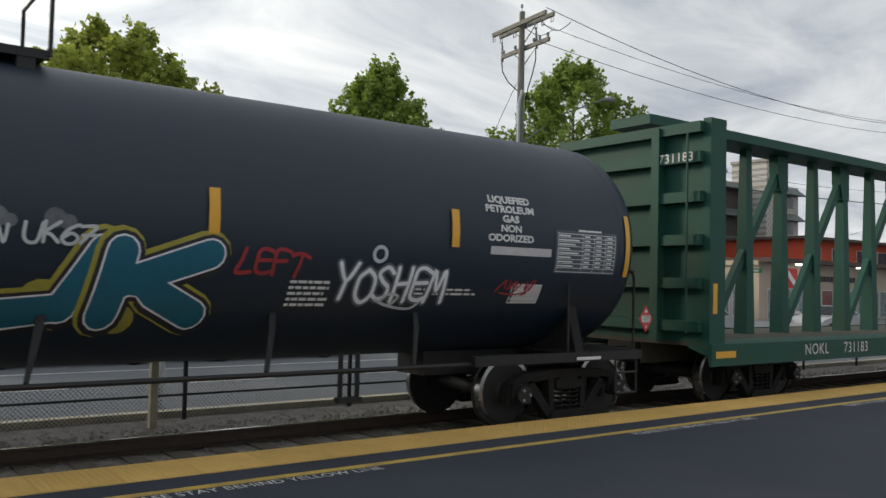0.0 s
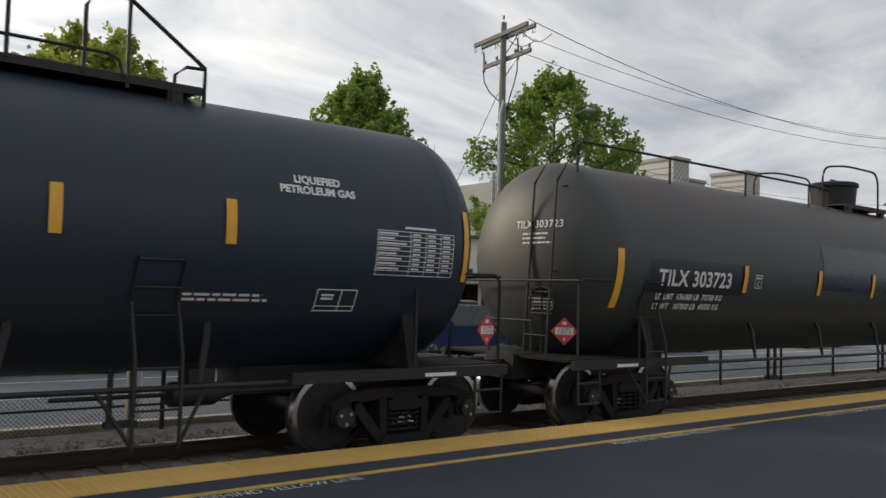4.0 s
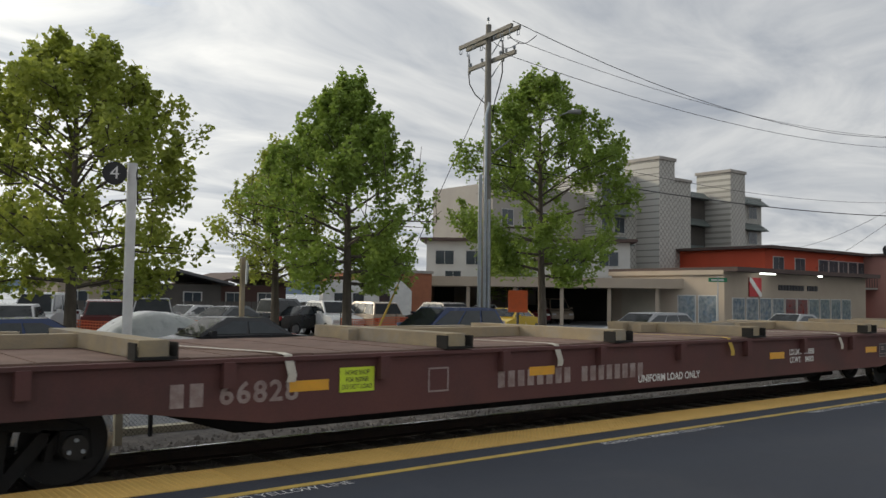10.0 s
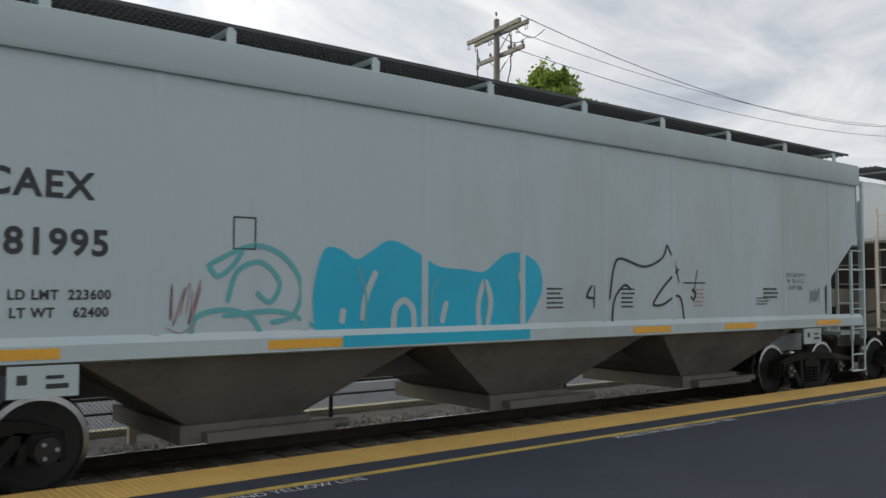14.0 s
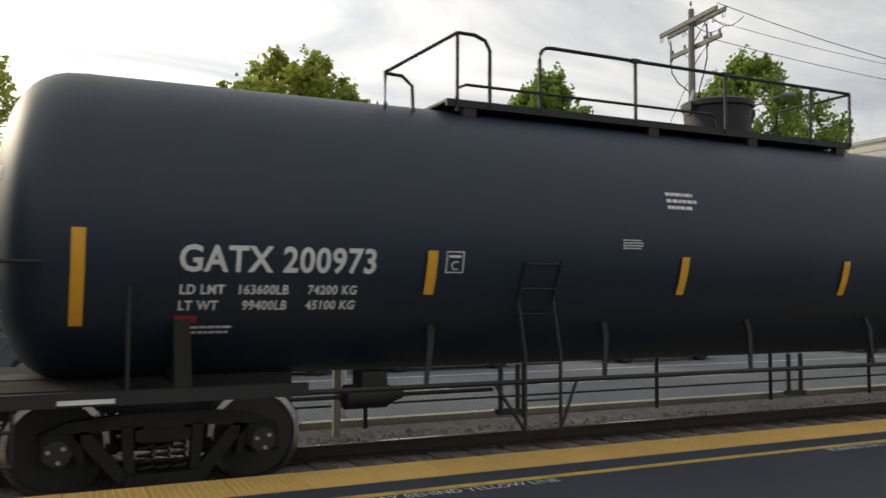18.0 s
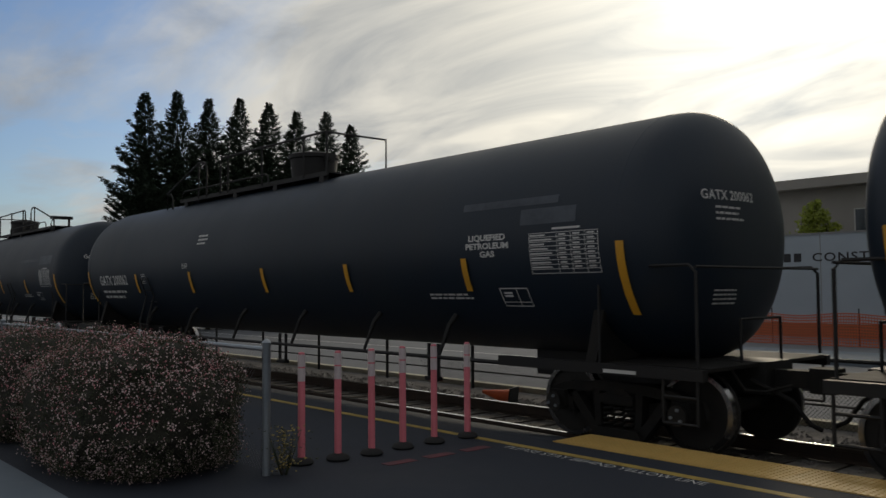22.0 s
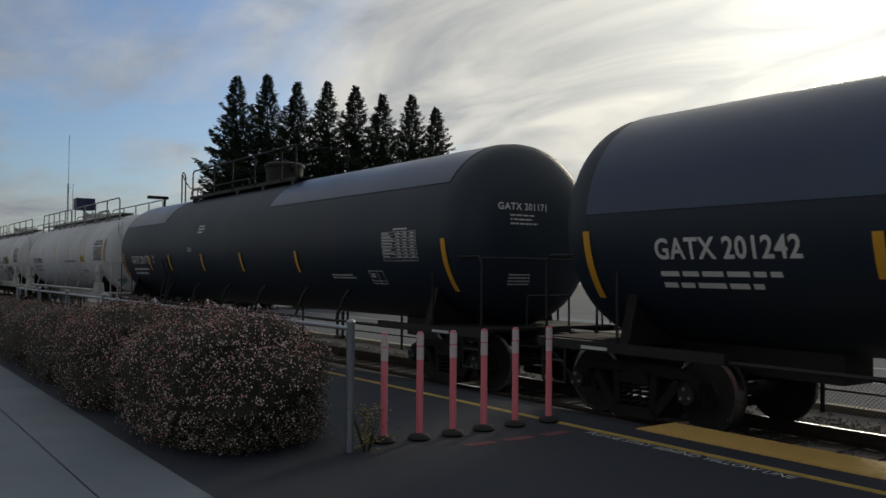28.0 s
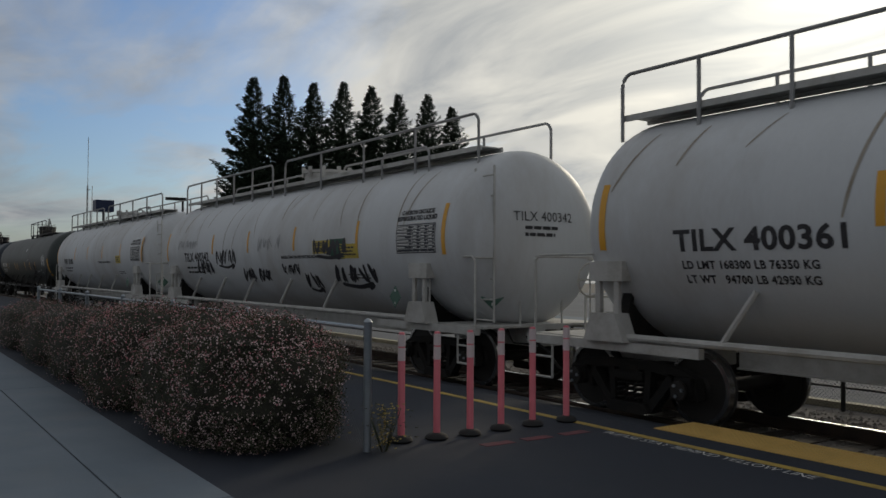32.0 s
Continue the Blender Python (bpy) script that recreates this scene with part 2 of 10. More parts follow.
M_STRAP_Y = mat("strap_yellow", (0.62, 0.42, 0.06), (0.5, 0.34, 0.06), 8, 0.7)
M_PINK = mat("delineator_faded_orange", (0.82, 0.22, 0.27), (0.74, 0.19, 0.23), 5, 0.6, grime=(0.4, 0.2, 0.18), grime_amount=0.4)
M_BAND = mat("reflective_band_white", (0.72, 0.62, 0.63), (0.64, 0.54, 0.55), 8, 0.4)
M_RUBBER = mat("black_rubber", (0.014, 0.014, 0.014), (0.025, 0.025, 0.025), 6, 0.8)
M_GALV = mat("galvanised_steel", (0.30, 0.34, 0.38), (0.38, 0.41, 0.44), 5, 0.45, metal=0.6, bump=0.05)
M_FENCE = mat("fence_black_steel", (0.018, 0.019, 0.021), (0.03, 0.03, 0.03), 5, 0.6, metal=0.2)
M_WOODPOLE = mat("pole_timber", (0.155, 0.145, 0.125), (0.25, 0.24, 0.215), 2, 0.9, bump=0.5, fine=30, stretch=(4, 4, 0.3))
M_POST_W = mat("post_white_paint", (0.66, 0.66, 0.64), (0.55, 0.55, 0.54), 4, 0.6, grime=(0.35, 0.34, 0.32), grime_amount=0.3)
M_WIRE = mat("wire_black", (0.012, 0.012, 0.013), None, 5, 0.6)
M_BARK = mat("bark", (0.075, 0.060, 0.048), (0.12, 0.10, 0.08), 5, 0.95, bump=0.7, fine=25, stretch=(3, 3, 0.6))


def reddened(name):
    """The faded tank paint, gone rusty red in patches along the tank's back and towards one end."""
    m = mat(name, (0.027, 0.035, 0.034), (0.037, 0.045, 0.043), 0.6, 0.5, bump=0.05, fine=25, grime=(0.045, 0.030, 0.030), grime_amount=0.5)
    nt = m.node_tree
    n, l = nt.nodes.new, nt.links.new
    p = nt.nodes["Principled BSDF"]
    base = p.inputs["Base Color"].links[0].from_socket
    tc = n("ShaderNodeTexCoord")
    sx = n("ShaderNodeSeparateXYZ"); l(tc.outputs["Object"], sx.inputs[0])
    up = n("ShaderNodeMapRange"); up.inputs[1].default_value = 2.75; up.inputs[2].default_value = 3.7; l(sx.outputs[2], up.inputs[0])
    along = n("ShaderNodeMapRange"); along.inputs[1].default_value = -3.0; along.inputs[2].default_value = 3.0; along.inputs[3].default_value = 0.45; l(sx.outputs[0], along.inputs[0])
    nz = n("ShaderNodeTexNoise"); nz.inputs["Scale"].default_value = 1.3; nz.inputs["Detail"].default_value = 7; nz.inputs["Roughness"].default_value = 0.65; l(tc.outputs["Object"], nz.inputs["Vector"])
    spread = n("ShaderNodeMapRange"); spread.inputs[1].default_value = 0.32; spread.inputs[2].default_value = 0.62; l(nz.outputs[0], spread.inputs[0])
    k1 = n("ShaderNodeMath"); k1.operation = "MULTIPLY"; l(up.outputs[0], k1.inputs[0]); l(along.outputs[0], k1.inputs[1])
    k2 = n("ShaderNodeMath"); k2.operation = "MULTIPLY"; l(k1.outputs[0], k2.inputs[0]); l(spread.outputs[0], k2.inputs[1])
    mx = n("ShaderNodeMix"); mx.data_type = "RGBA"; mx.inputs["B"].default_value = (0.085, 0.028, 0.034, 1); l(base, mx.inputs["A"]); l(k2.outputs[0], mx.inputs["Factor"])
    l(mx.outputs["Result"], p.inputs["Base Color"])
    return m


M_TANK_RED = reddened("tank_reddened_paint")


# ---- mesh helpers ----
def box(bm, x0, x1, y0, y1, z0, z1):
    v = [bm.verts.new(p) for p in ((x0, y0, z0), (x1, y0, z0), (x1, y1, z0), (x0, y1, z0), (x0, y0, z1), (x1, y0, z1), (x1, y1, z1), (x0, y1, z1))]
    for f in ((3, 2, 1, 0), (4, 5, 6, 7), (0, 1, 5, 4), (1, 2, 6, 5), (2, 3, 7, 6), (3, 0, 4, 7)):
        bm.faces.new([v[i] for i in f])
    return bm


def prism(bm, outline, axis, a, b):
    """An outline in the plane across an axis ('x': y, z; 'y': x, z; 'z': x, y), drawn out from a to b."""
    def at(p, s):
        return (s, p[0], p[1]) if axis == "x" else (p[0], s, p[1]) if axis == "y" else (p[0], p[1], s)
    lo = [bm.verts.new(at(p, a)) for p in outline]
    hi = [bm.verts.new(at(p, b)) for p in outline]
    k = len(outline)
    bm.faces.new(lo)
    bm.faces.new(hi[::-1])
    for i in range(k):
        bm.faces.new((lo[i], hi[i], hi[(i + 1) % k], lo[(i + 1) % k]))
    return bm


def tube(bm, points, r, seg=6, taper=None):
    """A round bar along points; taper gives the radius at each point."""
    pts = [Vector(p) for p in points]
    rings = []
    for i, p in enumerate(pts):
        d = (pts[min(i + 1, len(pts) - 1)] - pts[max(i - 1, 0)]).normalized()
        u = d.cross(Vector((0, 0, 1)) if abs(d.z) < 0.95 else Vector((1, 0, 0))).normalized()
        w = d.cross(u)
        rr = taper[i] if taper else r
        rings.append([bm.verts.new(p + rr * (math.cos(2 * math.pi * k / seg) * u + math.sin(2 * math.pi * k / seg) * w)) for k in range(seg)])
    for a, b in zip(rings, rings[1:]):
        for k in range(seg):
            bm.faces.new((a[k], a[(k + 1) % seg], b[(k + 1) % seg], b[k]))
    bm.faces.new(rings[0][::-1])
    bm.faces.new(rings[-1])
    return bm


def rounded(pts, r=0.14, n=4):
    """A pipe's line with its corners bent round."""
    pts = [Vector(p) for p in pts]
    line = [pts[0]]
    for a, b, c in zip(pts, pts[1:], pts[2:]):
        k = min(r, 0.45 * (a - b).length, 0.45 * (c - b).length)
        p, q = b + (a - b).normalized() * k, b + (c - b).normalized() * k
        line += [p.lerp(b, t / n).lerp(b.lerp(q, t / n), t / n) for t in range(n + 1)]
    return line + [pts[-1]]


def lathe(bm, profile, axis, seg=32, centre=(0, 0, 0), caps=True):
    """A profile of (place along the axis, radius), turned about it."""
    c = Vector(centre)
    rings = []
    for s, r in profile:
        ring = []
        for k in range(seg):
            a = 2 * math.pi * k / seg
            q = (s, r * math.cos(a), r * math.sin(a)) if axis == "x" else (r * math.cos(a), s, r * math.sin(a)) if axis == "y" else (r * math.cos(a), r * math.sin(a), s)
            ring.append(bm.verts.new(c + Vector(q)))
        rings.append(ring)
    for a, b in zip(rings, rings[1:]):
        for k in range(seg):
            bm.faces.new((a[k], a[(k + 1) % seg], b[(k + 1) % seg], b[k]))
    if caps:
        bm.faces.new(rings[0][::-1])
        bm.faces.new(rings[-1])
    return bm


def blob(bm, centre, r, squash=(1, 1, 1), rough=0.15, sub=2):
    d = bmesh.ops.create_icosphere(bm, subdivisions=sub, radius=1.0)
    for v in d["verts"]:
        k = 1 + rough * noise.noise(v.co * 2.3 + Vector(centre))
        v.co = Vector((v.co.x * r * squash[0] * k, v.co.y * r * squash[1] * k, v.co.z * r * squash[2] * k)) + Vector(centre)
    return bm


def mesh(name, bm, materials, smooth=35):
    me = bpy.data.meshes.new(name)
    bmesh.ops.recalc_face_normals(bm, faces=bm.faces)
    bm.to_mesh(me)
    bm.free()
    for m in materials if isinstance(materials, (list, tuple)) else [materials]:
        me.materials.append(m)
    if smooth:
        me.polygons.foreach_set("use_smooth", [True] * len(me.polygons))
        me.set_sharp_from_angle(angle=radians(smooth))
    return me


def part(name, bm, material, parent, label="", smooth=35):
    ob = new(name, bm if isinstance(bm, bpy.types.Mesh) else mesh(name, bm, material, smooth))
    ob.parent = parent
    return tagged(ob, label)


def thing(name, m, label, category, group="", kind="", data=None):
    ob = new(name, data)
    ob.matrix_basis = m
    if data is None:
        ob.empty_display_size = 0.3
    return tagged(ob, label, category, group, kind)


def solid(name, bm, material, label, category, group="", kind="", m=None, smooth=35):
    return thing(name, m or Matrix(), label, category, group, kind, mesh(name, bm, material, smooth))


SHARED = {}


def shared(key, build):
    if key not in SHARED:
        SHARED[key] = build()
    return SHARED[key]


def bevel(bm, w=0.01, seg=1):
    bmesh.ops.bevel(bm, geom=[e for e in bm.edges if e.calc_face_angle(0) > 0.5], offset=w, segments=seg, affect="EDGES", profile=0.6)
    return bm


def letters(text, size, spread=1.0, thick=0.0, shear=0.0, lines=1.0):
    """The flat mesh of a text in the built-in font, with its middle at 0, 0."""
    cu = bpy.data.curves.new("text", "FONT")
    cu.body, cu.size, cu.align_x, cu.align_y, cu.space_character, cu.offset, cu.shear, cu.space_line = text, size, "CENTER", "CENTER", spread, thick, shear, lines
    cu.resolution_u = 3
    ob = bpy.data.objects.new("text", cu)
    me = bpy.data.meshes.new_from_object(ob)
    bpy.data.objects.remove(ob)
    bpy.data.curves.remove(cu)
    return me


def laid(name, me, material, parent, put, label=""):
    """Lays a flat mesh onto a surface: put takes its x, y to a place. Long faces are cut first, to follow a curve."""
    bm = bmesh.new()
    bm.from_mesh(me)
    lo = min((v.co.y for v in bm.verts), default=0)
    hi = max((v.co.y for v in bm.verts), default=0)
    k = max(1, int((hi - lo) / 0.05))
    for i in range(1, k):
        bmesh.ops.bisect_plane(bm, geom=bm.verts[:] + bm.edges[:] + bm.faces[:], plane_co=(0, lo + (hi - lo) * i / k, 0), plane_no=(0, 1, 0))
    for v in bm.verts:
        lift = v.co.z
        v.co = Vector(put(v.co.x, v.co.y))
        v.co.y -= lift
    bm.to_mesh(me)
    bm.free()
    me.materials.clear()
    for m in material if isinstance(material, (list, tuple)) else [material]:
        me.materials.append(m)
    ob = new(name, me)
    ob.parent = parent
    return tagged(ob, label)


def rects(rows):
    """A flat mesh of rectangles (x0, x1, y0, y1)."""
    bm = bmesh.new()
    for x0, x1, y0, y1 in rows:
        bm.faces.new([bm.verts.new(p) for p in ((x0, y0, 0), (x1, y0, 0), (x1, y1, 0), (x0, y1, 0))])
    me = bpy.data.meshes.new("marks")
    bm.to_mesh(me)
    bm.free()
    return me


def fitted(me, w, h=None):
    """Brings a flat mesh to a width and a height about its middle."""
    xs, ys = [v.co.x for v in me.vertices], [v.co.y for v in me.vertices]
    if not xs:
        return me
    sx = w / (max(xs) - min(xs))
    sy = h / (max(ys) - min(ys)) if h else sx
    cx, cy = (max(xs) + min(xs)) / 2, (max(ys) + min(ys)) / 2
    for v in me.vertices:
        v.co.x, v.co.y = (v.co.x - cx) * sx, (v.co.y - cy) * sy
    return me


def ribbons(lines, w):
    """Flat painted strokes along lines of (x, y)."""
    bm = bmesh.new()
    for pts in lines:
        prev = None
        for i, q in enumerate(pts):
            a, b = pts[max(0, i - 1)], pts[min(len(pts) - 1, i + 1)]
            dx, dy = b[0] - a[0], b[1] - a[1]
            k = math.hypot(dx, dy) or 1
            ww = w * (0.55 if i in (0, len(pts) - 1) else 1.0) / 2
            row = [bm.verts.new((q[0] - dy / k * ww, q[1] + dx / k * ww, 0)), bm.verts.new((q[0] + dy / k * ww, q[1] - dx / k * ww, 0))]
            if prev:
                bm.faces.new((prev[0], prev[1], row[1], row[0]))
            prev = row
    me = bpy.data.meshes.new("strokes")
    bm.to_mesh(me)
    bm.free()
    return me


def curvy(pts, n=6):
    """A smooth line through points."""
    out = []
    for i in range(len(pts) - 1):
        p0, p1, p2, p3 = pts[max(0, i - 1)], pts[i], pts[i + 1], pts[min(len(pts) - 1, i + 2)]
        for j in range(n):
            t = j / n
            out.append(tuple(0.5 * (2 * p1[k] + (p2[k] - p0[k]) * t + (2 * p0[k] - 5 * p1[k] + 4 * p2[k] - p3[k]) * t * t + (3 * p1[k] - p0[k] - 3 * p2[k] + p3[k]) * t ** 3) for k in (0, 1)))
    out.append(pts[-1])
    return out


def scrawl(w, h, n, seed, width=0.03, lean=0.2):
    """A hasty spray-can tag: n looping characters in a row, and a flourish."""
    rnd = random.Random(seed)
    lines = []
    for i in range(n):
        x0, cw = -w / 2 + w * i / n, w / n
        pts = []
        for j in range(rnd.choice((4, 5, 5, 6))):
            y = h * (0.42 if j % 2 else -0.42) * rnd.uniform(0.5, 1.15)
            pts.append((x0 + cw * rnd.uniform(0.0, 1.1) + lean * y, y))
        lines.append(curvy(pts))
    if rnd.random() < 0.7:
        lines.append(curvy([(-w * 0.4, -h * 0.5), (0, -h * 0.62), (w * 0.35, -h * 0.45), (w * 0.2, -h * 0.7)]))
    return ribbons(lines, width)


# single-stroke letters in a unit box: strokes parted by "/", places as x y pairs
STROKES = {
    "A": "0 0 .2 .55 .5 1 .8 .5 1 0 / .22 .36 .8 .4", "D": ".1 0 .12 1 / 0 .95 .6 1 .95 .6 .7 .1 .1 .02", "E": ".95 .86 .5 1 .15 .9 .1 .5 .12 .12 .5 0 .98 .1 / .12 .52 .8 .55",
    "F": ".1 0 .12 1 .95 .95 / .12 .55 .75 .58", "H": ".1 0 .12 1 / .85 0 .9 1 / .1 .5 .88 .55", "I": ".5 0 .52 .72 / .5 .98 .54 1", "K": ".15 0 .12 1 / .95 1 .2 .5 .55 .35 1 0",
    "L": ".45 1 .3 .5 .1 .05 .95 .08", "M": "0 0 .2 1 .5 .35 .8 1 1 0", "N": ".05 0 .15 1 .8 .05 .92 1", "O": ".5 1 .1 .75 .1 .25 .5 0 .9 .25 .9 .75 .5 1", "P": ".15 0 .2 .9 / 0 .85 .5 1 .95 .78 .75 .48 .2 .42",
    "R": ".15 0 .18 .95 / 0 .9 .5 1 .9 .78 .7 .52 .2 .46 / .45 .46 .65 .2 1 0", "S": ".95 .82 .55 1 .12 .8 .4 .56 .8 .36 .75 .08 .35 0 .02 .12", "T": "0 .9 .45 1 1 .84 / .55 .95 .48 .5 .35 .04",
    "U": ".08 1 .1 .3 .4 0 .8 .12 .95 1", "V": "0 1 .45 0 1 1", "Y": "0 1 .45 .52 .95 1 / .45 .52 .35 0", "Z": ".05 .92 .9 .95 .15 .08 1 .06", "6": ".9 1 .4 .75 .08 .35 .3 .02 .75 .05 .9 .35 .55 .55 .2 .35",
    "t": ".22 .86 .6 1 .98 .9 / .62 .95 .5 .5 .42 .06 / 0 .02 .4 .1 .88 .02", "7": ".05 .9 .95 .94 .55 .45 .15 0 / .2 .42 .95 .46", "+": ".5 .2 .5 .8 / .2 .5 .8 .5",
}


def brush(lines, w, smooth=True):
    """Strokes of a round brush along lines of (x, y), each a hair above the one before."""
    bm = bmesh.new()
    k = 0
    for pts in lines:
        pts = curvy(pts, 5) if smooth and len(pts) > 2 else pts
        prev = None
        for i, (x, y) in enumerate(pts):
            a, b = pts[max(0, i - 1)], pts[min(len(pts) - 1, i + 1)]
            dx, dy = b[0] - a[0], b[1] - a[1]
            n = math.hypot(dx, dy) or 1
            z = 0.00004 * k
            row = [bm.verts.new((x - dy / n * w / 2, y + dx / n * w / 2, z)), bm.verts.new((x + dy / n * w / 2, y - dx / n * w / 2, z))]
            if prev:
                bm.faces.new((prev[0], prev[1], row[1], row[0]))
            prev = row
            if not smooth or i in (0, len(pts) - 1):
                k += 1
                bm.faces.new([bm.verts.new((x + w / 2 * math.cos(2 * math.pi * j / 12), y + w / 2 * math.sin(2 * math.pi * j / 12), 0.00004 * k)) for j in range(12)])
        k += 1
    me = bpy.data.meshes.new("strokes")
    bm.to_mesh(me)
    bm.free()
    return me


def written(ch, x0, x1, z0, z1, lean=0.0):
    """The strokes of a letter between x0, x1 and z0, z1."""
    out = []
    for stroke in STROKES[ch].split("/"):
        v = [float(q) for q in stroke.split()]
        out.append([(x0 + (x1 - x0) * a + lean * b * (z1 - z0), z0 + (z1 - z0) * b) for a, b in zip(v[::2], v[1::2])])
    return out


def spray_word(car, onto, word, spans, z0, z1, w, coats, smooth=True, lean=0.0, base=0.004, over=0.0012, coat=0.0003):
    """A painted word, letter by letter over one another, each in coats (name, material, how much wider, shift)."""
    for i, (ch, (x0, x1)) in enumerate(zip(word, spans)):
        g = w / 2 if w > 0.1 else 0
        lines = written(ch, x0 + g, x1 - g, z0 + g, z1 - g, lean)
        for j, (name, m, wide, dx, dz) in enumerate(coats):
            laid(name, brush([[(a + dx, b + dz) for a, b in l] for l in lines], w + wide, smooth), m, car, onto(0, 0, base + over * i + coat * j))


def spray_hand(car, onto, word, x, z, w, h, material, thick=0.04, lean=0.15, drift=0.0, seed=1, lift=0.008):
    """A quick hand-written tag."""
    rnd = random.Random(seed)
    step = w / len(word)
    lines = []
    for i, ch in enumerate(word):
        if ch == " ":
            continue
        a = x - w / 2 + step * i
        d = drift * i + rnd.uniform(-0.1, 0.1) * h
        lines += written(ch, a - 0.06 * step, a + step * rnd.uniform(0.82, 1.02), z - h / 2 + d, z + h / 2 + d + rnd.uniform(-0.08, 0.1) * h, lean)
    laid("spray_tag", brush(lines, thick), material, car, onto(0, 0, lift))


def dots(spots):
    """Flat round spots (x, y, radius)."""
    bm = bmesh.new()
    for x, y, r in spots:
        bm.faces.new([bm.verts.new((x + r * math.cos(2 * math.pi * k / 14), y + r * math.sin(2 * math.pi * k / 14), 0)) for k in range(14)])
    me = bpy.data.meshes.new("spots")
    bm.to_mesh(me)
    bm.free()
    return me


# ---- the setting ----
ROAD_Z = -0.37


def slab(name, x0, x1, y0, y1, z0, z1, material, label, category):
    bm = bmesh.new()
    box(bm, x0, x1, y0, y1, z0, z1)
    return solid(name, bm, material, label, category, kind="structure", smooth=0)


def build_ground():
    bm = bmesh.new()
    v = [bm.verts.new(p) for p in ((-4000, -4000, -0.62), (4000, -4000, -0.62), (4000, 4500, -0.62), (-4000, 4500, -0.62))]
    bm.faces.new(v)
    solid("ground", bm, M_EARTH, "flat ground of earth and gravel reaching the horizon", "ground", kind="structure", smooth=0)
    # platform of asphalt; its edge drops to the track, and ramps down to a crossing at one end
    bm = bmesh.new()
    box(bm, -6.2, 90, 2.25, 7.60, -0.6, 0.0)
    prism(bm, [(2.25, -0.6), (2.25, 0.0), (7.0, 0.0), (8.32, -0.235), (8.32, -0.6)], "x", -60, -6.2)
    solid("platform", bm, M_ASPHALT, "dark worn asphalt station platform", "platform", kind="structure", smooth=0)
    bm = bmesh.new()
    for i in range(9):
        x = -62 + 7.0 * i
        box(bm, x, x + 6.985, -8, 1.545, -0.5, 0.008)
        box(bm, x, x + 6.985, 1.56, 2.24, -0.5, 0.010)
    box(bm, 1.02, 90, -8, 2.24, -0.5, 0.006)
    solid("pavement", bm, M_CONCRETE, "pale grey concrete pavement with scored joints", "pavement", kind="structure", smooth=0)
    # yellow line and lettering
    bm = bmesh.new()
    box(bm, -40, 90, 6.485, 6.585, -0.01, 0.004)
    solid("platform_line", bm, M_YELLOW, "worn yellow safety line painted along the platform", "line", kind="structure", smooth=0)
    k = 0
    for x in (-5.15, 3.6 - 0.6, 8.75, 13.4, 18.1, 22.8):
        me = letters("PLEASE STAY BEHIND YELLOW LINE", 0.17, 1.0)
        w = max(v.co.x for v in me.vertices) * 2
        for v in me.vertices:
            v.co = Vector((x + v.co.x * 2.35 / w, 6.38 + v.co.y, 0.005))
        me.materials.clear()
        me.materials.append(M_WHITEPAINT)
        tagged(new("platform_lettering", me), "white painted warning words on the platform asphalt", "lettering", "platform warnings", "structure")
    # track bed with loose stones
    bm = bmesh.new()
    prof = [(7.6, -0.62), (7.6, -0.43), (8.0, -0.40), (9.2, -0.385), (10.3, -0.40), (10.9, -0.44), (11.5, -0.41), (12.08, -0.36), (12.08, -0.62)]
    prism(bm, prof, "x", -260, 140)
    solid("track_bed", bm, M_BALLAST, "grey-brown ballast bed of the railway", "ballast", kind="structure", smooth=0)


def build_rails():
    prof = [(-0.07, -0.172), (0.07, -0.172), (0.07, -0.16), (0.012, -0.135), (0.009, -0.045), (0.036, -0.035), (0.036, -0.006), (0.028, 0.0), (-0.028, 0.0), (-0.036, -0.006), (-0.036, -0.035), (-0.009, -0.045), (-0.012, -0.135), (-0.07, -0.16)]
    for y in (TRACK_Y - 0.7525, TRACK_Y + 0.7525):
        bm = bmesh.new()
        prism(bm, [(y + a, RAIL_Z + b) for a, b in prof], "x", -260, 140)
        rail = solid("rail", bm, M_RAILSIDE, "rusty steel rail with a bright worn head", "rail", "rails of the track", "structure", smooth=0)
        bm = bmesh.new()
        box(bm, -260, 140, y - 0.030, y + 0.030, RAIL_Z - 0.002, RAIL_Z + 0.002)
        part("rail_head", bm, M_RAILTOP, rail, "polished rail head", smooth=0)


def build_ties():
    track = tagged(new("track_ties"), "weathered timber ties under the rails", "ties", kind="structure")
    bm = bmesh.new()
    box(bm, -0.115, 0.115, -1.3, 1.3, -0.18, 0.0)
    me = mesh("tie", bevel(bm, 0.012), M_TIE, 0)
    for i in range(180):
        t = new("tie", me)
        t.parent = track
        t.location = (-50 + 0.53 * i + random.uniform(-0.03, 0.03), TRACK_Y + random.uniform(-0.03, 0.03), RAIL_Z - 0.172)
        t.rotation_euler = (0, 0, random.uniform(-0.015, 0.015))


